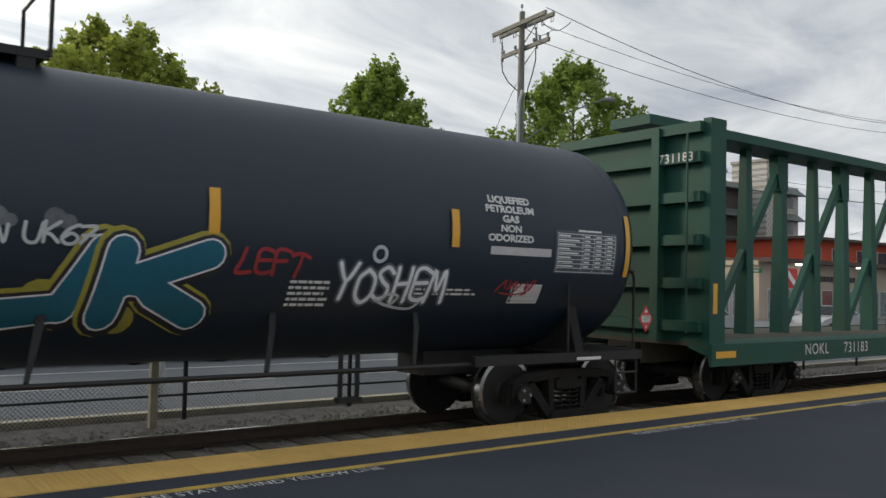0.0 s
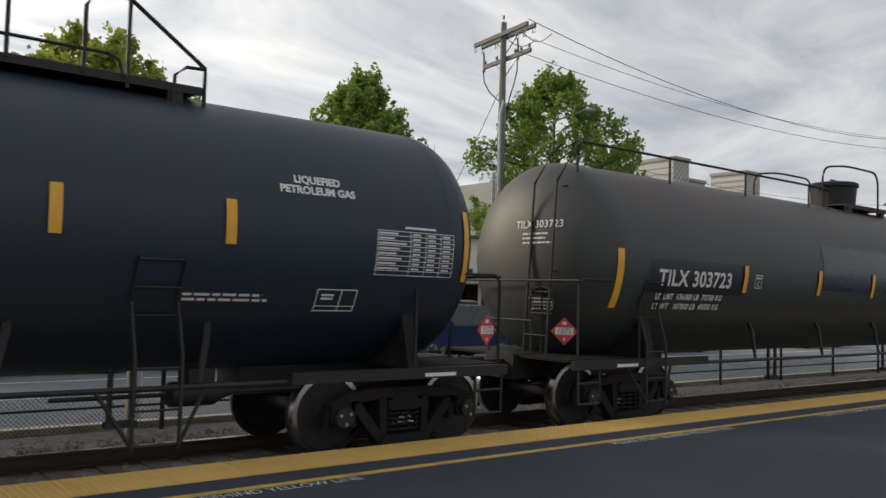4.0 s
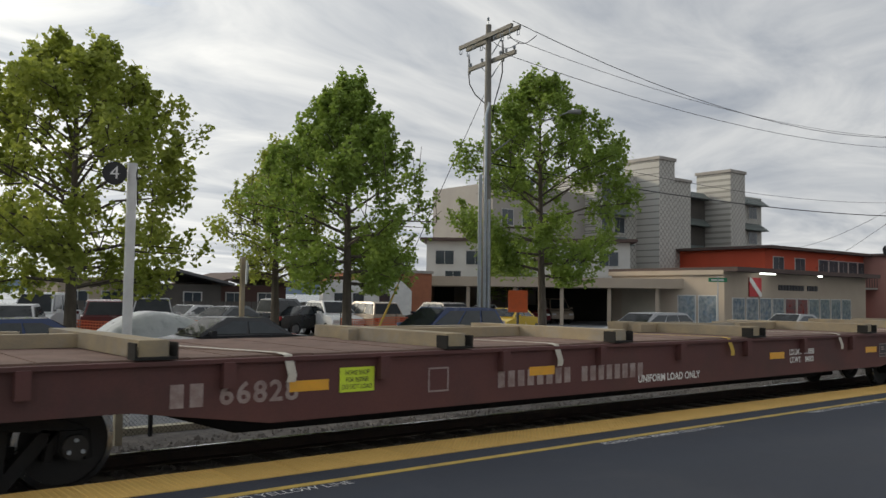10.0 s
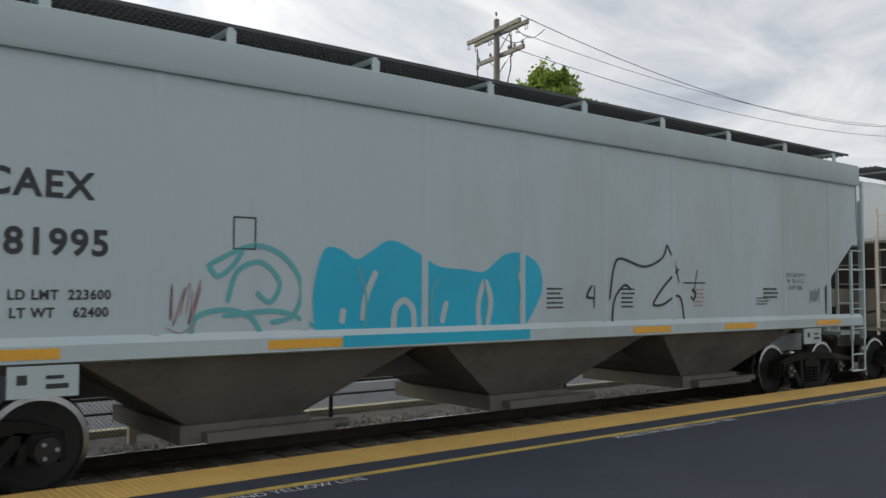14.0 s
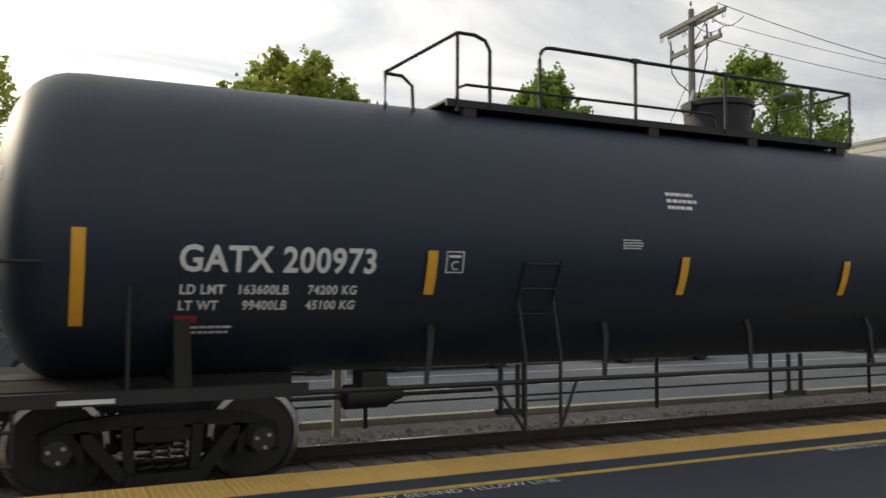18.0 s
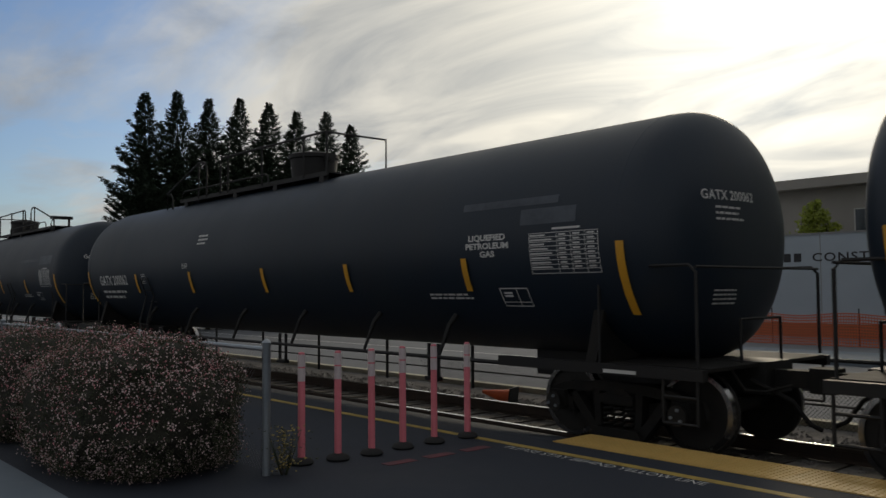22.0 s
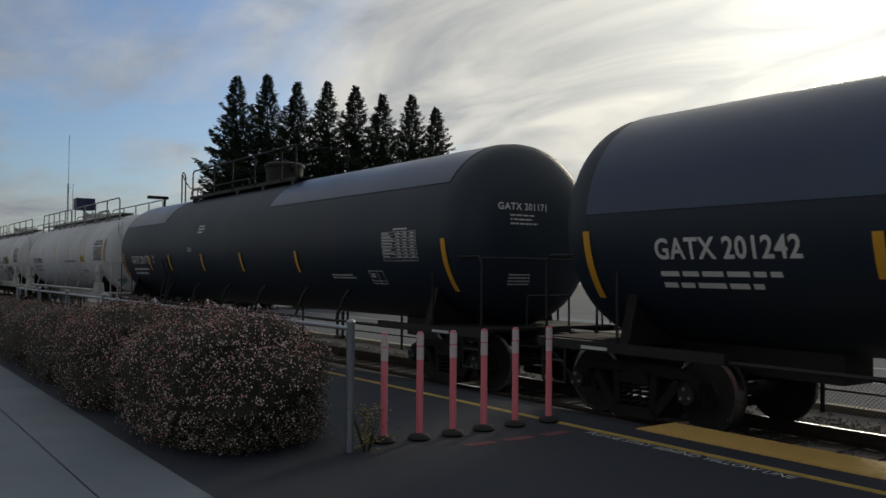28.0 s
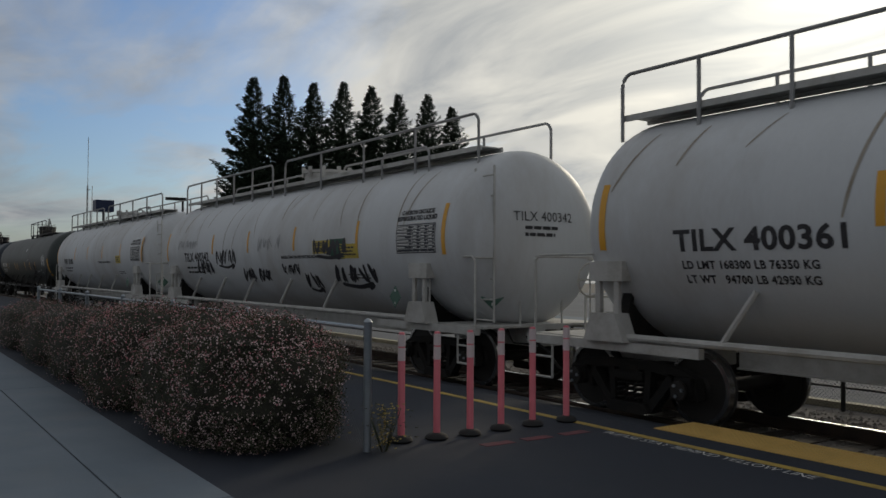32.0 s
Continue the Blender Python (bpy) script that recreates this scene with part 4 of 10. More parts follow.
def stub_sill(car, s, half, material, end_rail=True, bogie=2.0):
    """The underframe, cradle and end platform at one end; s: -1 or 1."""
    bm = bmesh.new()
    box(bm, min(s * 6.3, s * (half - 0.55)), max(s * 6.3, s * (half - 0.55)), -0.30, 0.30, 0.66, 1.02)
    part("stub_sill", bevel(bm, 0.01), material, car)
    bm = bmesh.new()
    box(bm, min(s * (half - 1.95), s * (half - 0.62)), max(s * (half - 1.95), s * (half - 0.62)), -1.3, 1.3, 0.97, 1.01)
    part("end_platform", bevel(bm, 0.01), M_STEEL_BLACK if material is M_FIT_BLACK else material, car)
    for y in (-1.40, 1.40):
        bm = bmesh.new()
        box(bm, min(s * (half - 3.6), s * (half - 0.62)), max(s * (half - 3.6), s * (half - 0.62)), y - 0.05, y + 0.05, 0.88, 1.0)
        part("side_sill", bevel(bm, 0.01), material, car)
    # saddle between bolster and tank
    x = s * (half - bogie - 0.12)
    bm = bmesh.new()
    prism(bm, [(-1.36, 0.98), (1.36, 0.98), (1.20, 1.62), (0.9, 1.28), (0.4, 1.02), (-0.4, 1.02), (-0.9, 1.28), (-1.20, 1.62)], "x", x - 0.015, x + 0.015)
    prism(bm, [(-1.40, 0.99), (-1.34, 0.99), (-1.14, 1.70), (-1.20, 1.72)], "x", x - 0.075, x + 0.075)
    part("saddle", bm, M_STEEL_BLACK, car)
    if end_rail:
        for y in (-1.38, 1.38):
            bm = bmesh.new()
            tube(bm, [(s * (half - 2.0), y, 1.0), (s * (half - 2.0), y, 2.02), (s * (half - 1.92), y, 2.1), (s * (half - 0.8), y, 2.1), (s * (half - 0.72), y, 2.02), (s * (half - 0.72), y, 1.02)], 0.02)
            part("end_handrail", bm, material, car)
        bm = bmesh.new()
        tube(bm, [(s * (half - 0.72), -1.38, 2.08), (s * (half - 0.72), 1.38, 2.08)], 0.018)
        for y in (-0.45, 0.45):
            tube(bm, [(s * (half - 0.75), y, 1.0), (s * (half - 0.75), y, 1.5)], 0.018)
        tube(bm, [(s * (half - 0.75), -0.45, 1.5), (s * (half - 0.75), 0.45, 1.5)], 0.018)
        part("end_handrail", bm, material, car)
    for y in (-1.42, 1.42):
        bm = bmesh.new()
        for a in (half - 0.70, half - 1.12):
            tube(bm, [(s * a, y, 1.0), (s * a, y, 0.42)], 0.018)
        for z in (0.42, 0.70):
            tube(bm, [(s * (half - 0.70), y, z), (s * (half - 1.12), y, z)], 0.018)
        part("sill_step", bm, material, car)
    # brake gear and hand wheel
    if s < 0:
        bm = bmesh.new()
        tube(bm, [(s * (half - 0.9) + 0.24 * math.cos(a) * 0, -0.5 + 0.24 * math.cos(a), 1.75 + 0.24 * math.sin(a)) for a in [2 * math.pi * i / 20 for i in range(21)]], 0.016, 5)
        tube(bm, [(s * (half - 0.9), -0.74, 1.75), (s * (half - 0.9), -0.26, 1.75)], 0.012, 5)
        tube(bm, [(s * (half - 0.9), -0.5, 1.99), (s * (half - 0.9), -0.5, 1.05)], 0.014, 5)
        part("hand_brake_wheel", bm, material, car)


def side_pipes(car, half, material, braces):
    """Long pipes under the tank's flanks on their brackets."""
    for y in (-1.36, 1.36):
        bm = bmesh.new()
        tube(bm, [(-(half - 3.4), y, 0.90), (half - 3.4, y, 0.90)], 0.03, 6)
        part("side_pipe", bm, material, car)
    for x in braces:
        bm = bmesh.new()
        tube(bm, [(x + 0.14, -1.14, 1.50), (x + 0.1, -1.24, 1.36), (x, -1.36, 0.93)], 0.035, 6, [0.045, 0.04, 0.026])
        part("pipe_bracket", bm, material, car)
    for x in braces[::2]:
        bm = bmesh.new()
        for d in (-0.11, 0.11):
            tube(bm, [(x + 1.2 + d, -0.95, 1.05), (x + 1.2 + d, -0.95, 0.52)], 0.03, 5)
        box(bm, x + 1.05, x + 1.35, -1.0, -0.9, 0.50, 0.56)
        part("hanger", bm, material, car)


def brake_gear(car, x, material):
    bm = bmesh.new()
    lathe(bm, [(x - 0.3, 0.05), (x - 0.26, 0.13), (x + 0.2, 0.13), (x + 0.28, 0.08), (x + 0.4, 0.04)], "x", 14, (0, -0.75, 0.76))
    tube(bm, [(x - 1.4, -0.75, 0.76), (x - 0.3, -0.75, 0.76)], 0.024, 6)
    tube(bm, [(x + 0.3, -0.75, 0.76), (x + 1.5, -0.75, 0.76)], 0.024, 6)
    box(bm, x - 0.1, x + 0.18, -0.85, -0.55, 0.86, 1.02)
    part("brake_reservoir", bm, material, car)


def ladder(car, x, y, z0, z1, material, w=0.42, step=0.33, splay=0.0):
    bm = bmesh.new()
    for d in (-w / 2, w / 2):
        tube(bm, [(x + d, y, z0), (x + d, y + splay, z1)], 0.021, 5)
    stiles = part("ladder", bm, material, car)
    for i in range(int((z1 - z0) / step) + 1):
        z = z0 + 0.04 + i * step
        bm = bmesh.new()
        tube(bm, [(x - w / 2, y + splay * (z - z0) / (z1 - z0), z), (x + w / 2, y + splay * (z - z0) / (z1 - z0), z)], 0.014, 5)
        part("rung", bm, material, stiles)
    return stiles


REAR = 0.0   # where the tank in hand ends at the rear


def gas_tank_car(c0, c1, mark, label, paint, ends="", extras=None, strips=(-5.5, -2.2, -1.28, 1.7, 3.5, 5.31), strip_z=2.05, plat=(-1.5, 5.6), full_rail=False, mark_x=-7.0, mark_z=2.15, mark_w=1.85, weights="", flip=False, table_x=7.85, ladder_x=4.95, plate_x=None, hoop_in=False, ends_in=(0.78, 0.78), bogie=(2.0, 2.0), strip_at=None, slope=0.8):
    """A pressure tank car between couplings at c0 (rear) and c1 (front)."""
    half = (c1 - c0) / 2
    car = thing("tank_car", pose((c0 + c1) / 2, TRACK_Y, RAIL_Z), label, "tank car", "cars of the freight train")
    CARS.append((car, (c0 + c1) / 2))
    fit, mid = M_FIT_BLACK, (c0 + c1) / 2
    rear, front = half - ends_in[0], half - ends_in[1]
    th = min(rear, front)
    global REAR
    REAR = rear
    tank_body((rear + front) / 2, TANK_R, 0.78, paint, car, shift=(front - rear) / 2)
    seams(car, th, TANK_R, paint, (-rear + 0.8, front - 0.8))
    for s, off in zip((-1, 1), bogie):
        truck(car, s * (half - off))
        stub_sill(car, s, half, fit, True, off)
    couplers(car, half)
    side_pipes(car, half, fit, (-5.2, -3.0, -0.8, 1.4, 3.6, 5.4))
    brake_gear(car, -5.6 if flip else 5.6, fit)
    # platform, housing and railings on top; flip: which end of the car they look to
    top = TANK_Z + TANK_R
    a, b = plat
    q = -1 if flip else 1
    fl = lambda pts: [(q * p[0],) + tuple(p[1:]) for p in pts]
    wb = b - 0.75 if flip else b
    bm = bmesh.new()
    wa = -0.75 if full_rail else a
    wb = 1.2 if full_rail else wb
    box(bm, min(q * wa, q * wb), max(q * wa, q * wb), -0.64, 0.64, top + 0.0, top + 0.03)
    for y in (-0.66, -0.2, 0.2, 0.66):
        box(bm, min(q * wa, q * wb), max(q * wa, q * wb), y - 0.02, y + 0.02, top - 0.03 if abs(y) < 0.3 else top - 0.05, top + 0.035)
    for x in ((wa + 0.2, wb - 0.3) if full_rail else (a + 0.2, a + 1.9, a + 3.6, wb - 0.3)):
        for y in (-0.62, 0.62):
            box(bm, q * x - 0.08, q * x + 0.08, y - 0.05, y + 0.05, top - 0.19, top - 0.02)
    part("walkway", bm, fit, car)
    drum = 0.05 if full_rail else 0.0
    bm = bmesh.new()
    lathe(bm, [(top - 0.06, 0.47), (top + 0.05, 0.47), (top + 0.06, 0.44), (top + 0.46, 0.475), (top + 0.48, 0.51), (top + 0.55, 0.51), (top + 0.58, 0.45), (top + 0.61, 0.05)], "z", 28, (drum, 0, 0))
    tube(bm, [(drum - 0.12, 0, top + 0.58), (drum - 0.12, 0, top + 0.65), (drum + 0.12, 0, top + 0.65), (drum + 0.12, 0, top + 0.58)], 0.018, 5)
    for s in (-1, 1):
        # the hinge lugs and hasp of the lid
        w = 0.20 if s == -q else 0.08
        box(bm, drum + s * (0.47 + w / 2) - w / 2, drum + s * (0.47 + w / 2) + w / 2, -0.07, 0.07, top + 0.42, top + 0.53)
        box(bm, drum + s * (0.45 + w) - 0.02, drum + s * (0.45 + w) + 0.02, -0.04, 0.04, top + 0.34, top + 0.45)
    part("valve_housing", bm, fit, car)
    rail_z, y = top + 0.78, -0.68
    if not full_rail:
        # long railing past the housing, on the side towards the platform
        end = b - 1.0 if hoop_in else b - slope - 1.1
        bm = bmesh.new()
        tube(bm, fl([(a, y, top - 0.02), (a, y, rail_z - 0.04)] + rounded([(a, y, rail_z - 0.02), (end, y, rail_z), (end, y, top)], 0.16)), 0.023, 6)
        part("railing", bm, fit, car)
        for x in (a + 0.8, a + 2.4, a + 3.9, a + 5.3):
            if x < end - 0.1:
                bm = bmesh.new()
                tube(bm, fl([(x, y, top - 0.02), (x, y, rail_z)] if x > a + 1 else rounded([(x, y, top - 0.02), (x, y, rail_z - 0.03), (x - 0.14, y, rail_z - 0.01)], 0.1)), 0.023, 6)
                if x > a + 1:
                    box(bm, q * x - 0.06, q * x + 0.06, y - 0.03, y + 0.03, rail_z - 0.03, rail_z + 0.02)
                part("railing_post", bm, fit, car)
        m0, m1 = 0.62, b - 0.85
        bm = bmesh.new()
        tube(bm, fl([(m0, y, top), (m0 + 0.04, y, top + 0.16), (m0 + 0.14, y, top + 0.21), (m1 - 0.14, y, top + 0.21), (m1 - 0.04, y, top + 0.16), (m1, y, top)]), 0.018, 6)
        part("low_rail", bm, fit, car)
        bm = bmesh.new()
        if hoop_in:
            # a narrow loop at the platform's end with a rail falling inwards
            tube(bm, fl([(b, y, top - 0.1), (b, y, rail_z - 0.02), (b - 0.06, y, rail_z + 0.04), (b - 0.16, y, rail_z + 0.04), (b - 0.28, y, rail_z - 0.03), (b - 0.33, y, rail_z - 0.14), (b - 0.33, y, top - 0.1)]), 0.023, 6)
            tube(bm, fl([(b - 0.02, y, rail_z), (b - 0.35, y, top + 0.52), (b - 0.7, y, top + 0.32), (b - 1.0, y, top + 0.25), (b - 1.3, y, top + 0.25), (b - 1.42, y, top + 0.18), (b - 1.45, y, top)]), 0.017, 6)
        else:
            # a hoop whose top rail falls outwards to a short post
            u = b - slope
            tube(bm, fl([(u - 0.42, y, top - 0.02), (u - 0.42, y, rail_z - 0.14), (u - 0.36, y, rail_z - 0.03), (u - 0.22, y, rail_z + 0.02), (u, y, rail_z + 0.02), (b, y, top + 0.24), (b, y, top - 0.3)]), 0.023, 6)
            tube(bm, fl([(u, y, rail_z + 0.02), (u, y, top - 0.1)]), 0.021, 6)
            tube(bm, fl([(b, y, top + 0.23), (b - 0.2, y, top + 0.22), (b - 0.32, y, top + 0.12), (b - 0.34, y, top - 0.3)]), 0.02, 6)
        part("end_hoop", bm, fit, car)
        bm = bmesh.new()
        tube(bm, fl([(a, -0.68, rail_z - 0.03), (a, 0.68, rail_z - 0.03), (a, 0.68, top)]), 0.021)
        part("cross_rail", bm, fit, car)
    else:
        z = top + 0.25
        railing(car, [(-th + 0.5, y, z - 0.2), (-th + 0.6, y, z), (-1.5, y, z), (-1.5, y, top - 0.25)], [(-th + 0.55 + 2.2 * i, y) for i in range(4)], fit, z, base=top - 0.2)
        railing(car, [(2.3, y, top - 0.25), (2.3, y, z), (th - 1.42, y, z), (th - 1.42, y, top - 0.25)], [(2.3 + 2.0 * i, y) for i in range(1, 4) if 2.3 + 2.0 * i < th - 1.6], fit, z, base=top - 0.2)
        bm = bmesh.new()
        tube(bm, [(th - 1.95, y, top - 0.2), (th - 1.95, y, z - 0.06), (th - 1.88, y, z), (th - 1.6, y, z)], 0.02)
        part("end_hoop", bm, fit, car)
        for yy in (-0.75, 0.75):
            bm = bmesh.new()
            tube(bm, rounded([(-1.85, yy, top - 0.15), (-1.85, yy, rail_z - 0.12), (-0.9, yy, rail_z), (0.5, yy, rail_z), (0.5, yy, top - 0.15)], 0.3, 5), 0.022)
            tube(bm, rounded([(2.0, yy, top - 0.15), (2.0, yy, top + 0.48), (1.5, yy, top + 0.42), (0.8, yy, top + 0.12)], 0.2), 0.018)
            part("housing_railing", bm, fit, car)
        bm = bmesh.new()
        for y in (-0.75, -0.3):
            tube(bm, [(-half + 0.75, y, 1.05), (-th + 0.05, y, 3.5), (-th + 0.45, y, z - 0.1), (-th + 0.6, y, z)], 0.02)
        for i in range(8):
            zz = 1.3 + 0.31 * i
            tube(bm, [(-half + 0.75 + 0.09 * i * 0.6, -0.75, zz), (-half + 0.75 + 0.09 * i * 0.6, -0.3, zz)], 0.014)
        part("end_ladder", bm, fit, car)
    # ladder up the flank
    lx = q * ladder_x
    bm = bmesh.new()
    arc = [(-1.5, 0.36), (-1.5, 1.2)] + [(-(TANK_R + 0.03) * math.cos(w), TANK_Z + (TANK_R + 0.03) * math.sin(w)) for w in (-0.5, -0.2)]
    for d in (-0.22, 0.22):
        tube(bm, [(lx + d, u, v) for u, v in arc], 0.02, 5, [0.021, 0.021, 0.018, 0.012])
        tube(bm, [(lx + d * 2.4, -1.36, 0.92), (lx + d, -1.5, 0.4)], 0.02, 5)
    stiles = part("ladder", bm, fit, car)
    for u, v in [(-1.5, 0.4), (-1.5, 0.72), (-1.5, 1.1)] + [(-(TANK_R + 0.03) * math.cos(w), TANK_Z + (TANK_R + 0.03) * math.sin(w)) for w in (-0.6, -0.4, -0.22)]:
        bm = bmesh.new()
        tube(bm, [(lx - 0.22, u, v), (lx + 0.22, u, v)], 0.012, 5)
        part("rung", bm, fit, stiles)
    # reflectors
    for x in strips:
        decal(car, "reflector", rects([(-0.055, 0.055, -0.22, 0.22)]), M_STRIP, x, strip_z, lift=0.024)
    for k, x in enumerate((-rear + 0.66, front - 0.6) if not strip_at else (strip_at[0] - mid, strip_at[1] - mid)):
        # the tall strips beside the heads follow their curve
        tangent = (front if k else rear) - 0.78
        def bent(u, v, x=x, t=tangent, r=TANK_R, zc=TANK_Z):
            d = max(0.0, abs(x + u) - t) / 0.78
            return on_tank(x + u, strip_z - 0.08 + v, 0.012, r * max(0.0, 1 - d ** (2 / HEAD)) ** (HEAD / 2), zc)
        laid("reflector", rects([(-0.055, 0.055, -0.42, 0.42)]), M_STRIP, car, bent)
    # lettering
    if mark:
        decal(car, "reporting_mark", fitted(letters(mark, 0.34, 1.06, 0.008), mark_w, 0.25), M_LETTER_W, mark_x, mark_z)
    else:
        decal(car, "reporting_mark", rects([(-0.9 + 0.19 * i, -0.9 + 0.19 * i + 0.13, -0.12, 0.12) for i in range(10) if i != 4]), M_LETTER_W, mark_x, mark_z)
    if weights:
        decal(car, "weight_mark", fitted(letters(weights, 0.1, 1.1, 0.003, lines=1.2), mark_w * 0.9, 0.24), M_LETTER_W, mark_x - mark_w * 0.04, mark_z - 0.35)
    else:
        decal(car, "weight_mark", bar_marks(mark_w * 0.9, 0.26, 2, 3, 0.55), M_LETTER_W, mark_x - mark_w * 0.04, mark_z - 0.35)
    plate_c(car, plate_x or mark_x + 1.95, mark_z + 0.01)
    decal(car, "test_table", table_marks(1.08, 0.5, seed=int(abs(c0))), M_LETTER_W, table_x, 2.29)
    decal(car, "notice_frame", frame_marks(0.5, 0.24), M_LETTER_W, table_x - 0.95, 1.75)
    decal(car, "notice_line", bar_marks(0.9, 0.1, 2, 7), M_LETTER_W, table_x - 2.2, 1.76)
    decal(car, "water_weight", bar_marks(0.46, 0.24, 3, 9), M_LETTER_W, q * 1.95, 2.93)
    decal(car, "notice_line", bar_marks(0.3, 0.12, 4, 19), M_LETTER_W, q * 2.7, 2.4)
    for s, hh in ((-1, rear), (1, front)):
        y = -0.4
        if mark:
            head_decal(car, "end_mark", letters(mark, 0.155, 1.05, 0.003), M_LETTER_W, s, y, 2.90, hh, 0.78, TANK_R)
        head_decal(car, "capacity_line", bar_marks(0.55, 0.2, 3, 5, 0.6), M_LETTER_W, s, y, 2.70, hh, 0.78, TANK_R)
        head_decal(car, "end_notice", bar_marks(0.42, 0.2, 4, 8, 0.6), M_LETTER_W, s, y - 0.05, 1.75, hh, 0.78, TANK_R)
        bm = bmesh.new()
        box(bm, min(s * (half - 1.9), s * (half - 1.45)), max(s * (half - 1.9), s * (half - 1.45)), -1.457, -1.452, 0.90, 0.94)
        part("step_label", bm, M_LETTER_W, car, smooth=0)
    if ends:
        placard(car, (front - 0.10, -1.36, 1.42), pose(0, 0, 0, 0, 0, 12), ends)
        placard(car, (-half + 0.8, -1.05, 1.38), pose(0, 0, 0, 0, 0, -52), ends)
    if extras:
        extras(car, th)
    return car


def covered_hopper(c0, c1, mark, number, label, paint, ribs=False, round_cut=True, extras=None, bogie=(2.15, 1.85)):
    half = (c1 - c0) / 2
    car = thing("covered_hopper_car", pose((c0 + c1) / 2, TRACK_Y, RAIL_Z), label, "hopper car", "cars of the freight train")
    CARS.append((car, (c0 + c1) / 2))
    e, sill, w = half - 1.05, 1.36, 1.6
    # side sheets with their cut-away ends
    L = [(-e, 3.9), (-e, 3.08), (-e + 0.75, 2.55), (-e + 1.05, 2.2), (-e + 1.12, 1.85), (-e + 1.02, 1.62), (-e + 0.9, 1.5), (-e + 0.9, sill)] if round_cut else [(-e, 3.9), (-e, 2.75), (-e + 0.2, 2.75), (-e + 1.25, 1.95), (-e + 1.25, 1.5), (-e + 1.15, sill + 0.1), (-e + 1.15, sill)]
    out = L + [(-x, z) for x, z in L[::-1]]
    for y in (-w, w - 0.03):
        bm = bmesh.new()
        prism(bm, out, "y", y, y + 0.03)
        part("side_sheet", bm, paint, car)
    # eaves and the arched roof
    for y in (-1, 1):
        bm = bmesh.new()
        prism(bm, [(y * 1.54, 3.88), (y * 1.65, 3.86), (y * 1.68, 3.93), (y * 1.65, 4.0), (y * 1.5, 4.05), (y * 1.45, 4.0)] if round_cut else [(y * 1.58, 3.88), (y * 1.64, 3.86), (y * 1.66, 3.9), (y * 1.645, 4.24), (y * 1.56, 4.27), (y * 1.5, 4.2)], "x", -e - 0.02, e + 0.02)
        part("eave", bm, paint, car)
    bm = bmesh.new()
    hi = 0.0 if round_cut else 0.24
    arc = [(y, z + hi) for y, z in ((-1.56, 3.98), (-1.3, 4.08), (-0.9, 4.18), (-0.45, 4.25), (0, 4.27), (0.45, 4.25), (0.9, 4.18), (1.3, 4.08), (1.56, 3.98))]
    prism(bm, arc + [(y, z - 0.04) for y, z in arc[::-1]], "x", -e, e)
    part("roof", bm, paint, car)
    # roof walk of expanded metal on brackets
    for y in (-1, 1):
        bm = bmesh.new()
        n = int(2 * e / 0.07)
        for i in range(n):
            x = -e + 2 * e * i / n
            box(bm, x, x + 0.028, min(y * 0.42, y * 1.22), max(y * 0.42, y * 1.22), 4.42 + hi * 0.5, 4.44 + hi * 0.5)
        for yy in (0.42, 0.52, 0.62, 0.72, 0.82, 0.92, 1.02, 1.12, 1.22):
            box(bm, -e - 0.5, e + 0.5, y * yy - 0.01, y * yy + 0.01, 4.41 + hi * 0.5, 4.45 + hi * 0.5)
        part("roof_walk", bm, M_WALK, car)
        for i in range(10):
            x = -e + 0.1 + (2 * e - 0.2) * i / 9
            bm = bmesh.new()
            box(bm, x - 0.05, x + 0.05, y * 1.24 - 0.012, y * 1.24 + 0.012, 4.09 + hi, 4.48 if round_cut else 4.50)
            box(bm, x - 0.03, x + 0.03, min(y * 0.4, y * 1.24), max(y * 0.4, y * 1.24), 4.37 + hi * 0.5, 4.41 + hi * 0.5)
            part("walk_bracket", bm, paint, car)
    bm = bmesh.new()
    for i in range(10):
        x = -e + 0.9 + (2 * e - 1.8) * i / 9
        box(bm, x - 0.75, x + 0.75, -0.3, 0.3, 4.24 + hi, 4.34 + hi)
    part("hatch_cover", bevel(bm, 0.02), paint, car)
    # side sill
    for y in (-1, 1):
        bm = bmesh.new()
        prism(bm, [(y * 1.58, 1.24), (y * 1.66, 1.26), (y * 1.66, 1.40), (y * 1.60, 1.47)], "x", -half + 1.0, half - 1.0)
        part("side_sill", bm, paint, car)
    # ends: upright upper sheet, sloping floor, posts
    for s in (-1, 1):
        bm = bmesh.new()
        prism(bm, [(-1.6, 2.95), (1.6, 2.95), (1.6, 3.95)] + [(y, z - 0.02) for y, z in arc[::-1]] + [(-1.6, 3.95)], "x", s * e - s * 0.03, s * e)
        part("end_sheet", bm, paint, car)
        bm = bmesh.new()
        prism(bm, [(s * e, 3.02), (s * e, 2.90), (s * (e - 2.6), 1.20), (s * (e - 2.6), 1.35)], "y", -1.57, 1.57)
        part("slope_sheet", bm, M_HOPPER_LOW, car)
        bm = bmesh.new()
        for y in (-1.0, 1.0):
            box(bm, s * (e - 0.05) - 0.05, s * (e - 0.05) + 0.05, y - 0.05, y + 0.05, 1.1, 3.0)
        box(bm, min(s * (e - 1.9), s * (half - 0.75)), max(s * (e - 1.9), s * (half - 0.75)), -0.3, 0.3, 0.72, 1.1)
        box(bm, min(s * (e - 0.5), s * (half - 0.8)), max(s * (e - 0.5), s * (half - 0.8)), -1.5, 1.5, 1.08, 1.14)
        part("end_frame", bm, M_HOPPER_LOW if round_cut else paint, car)
        bm = bmesh.new()
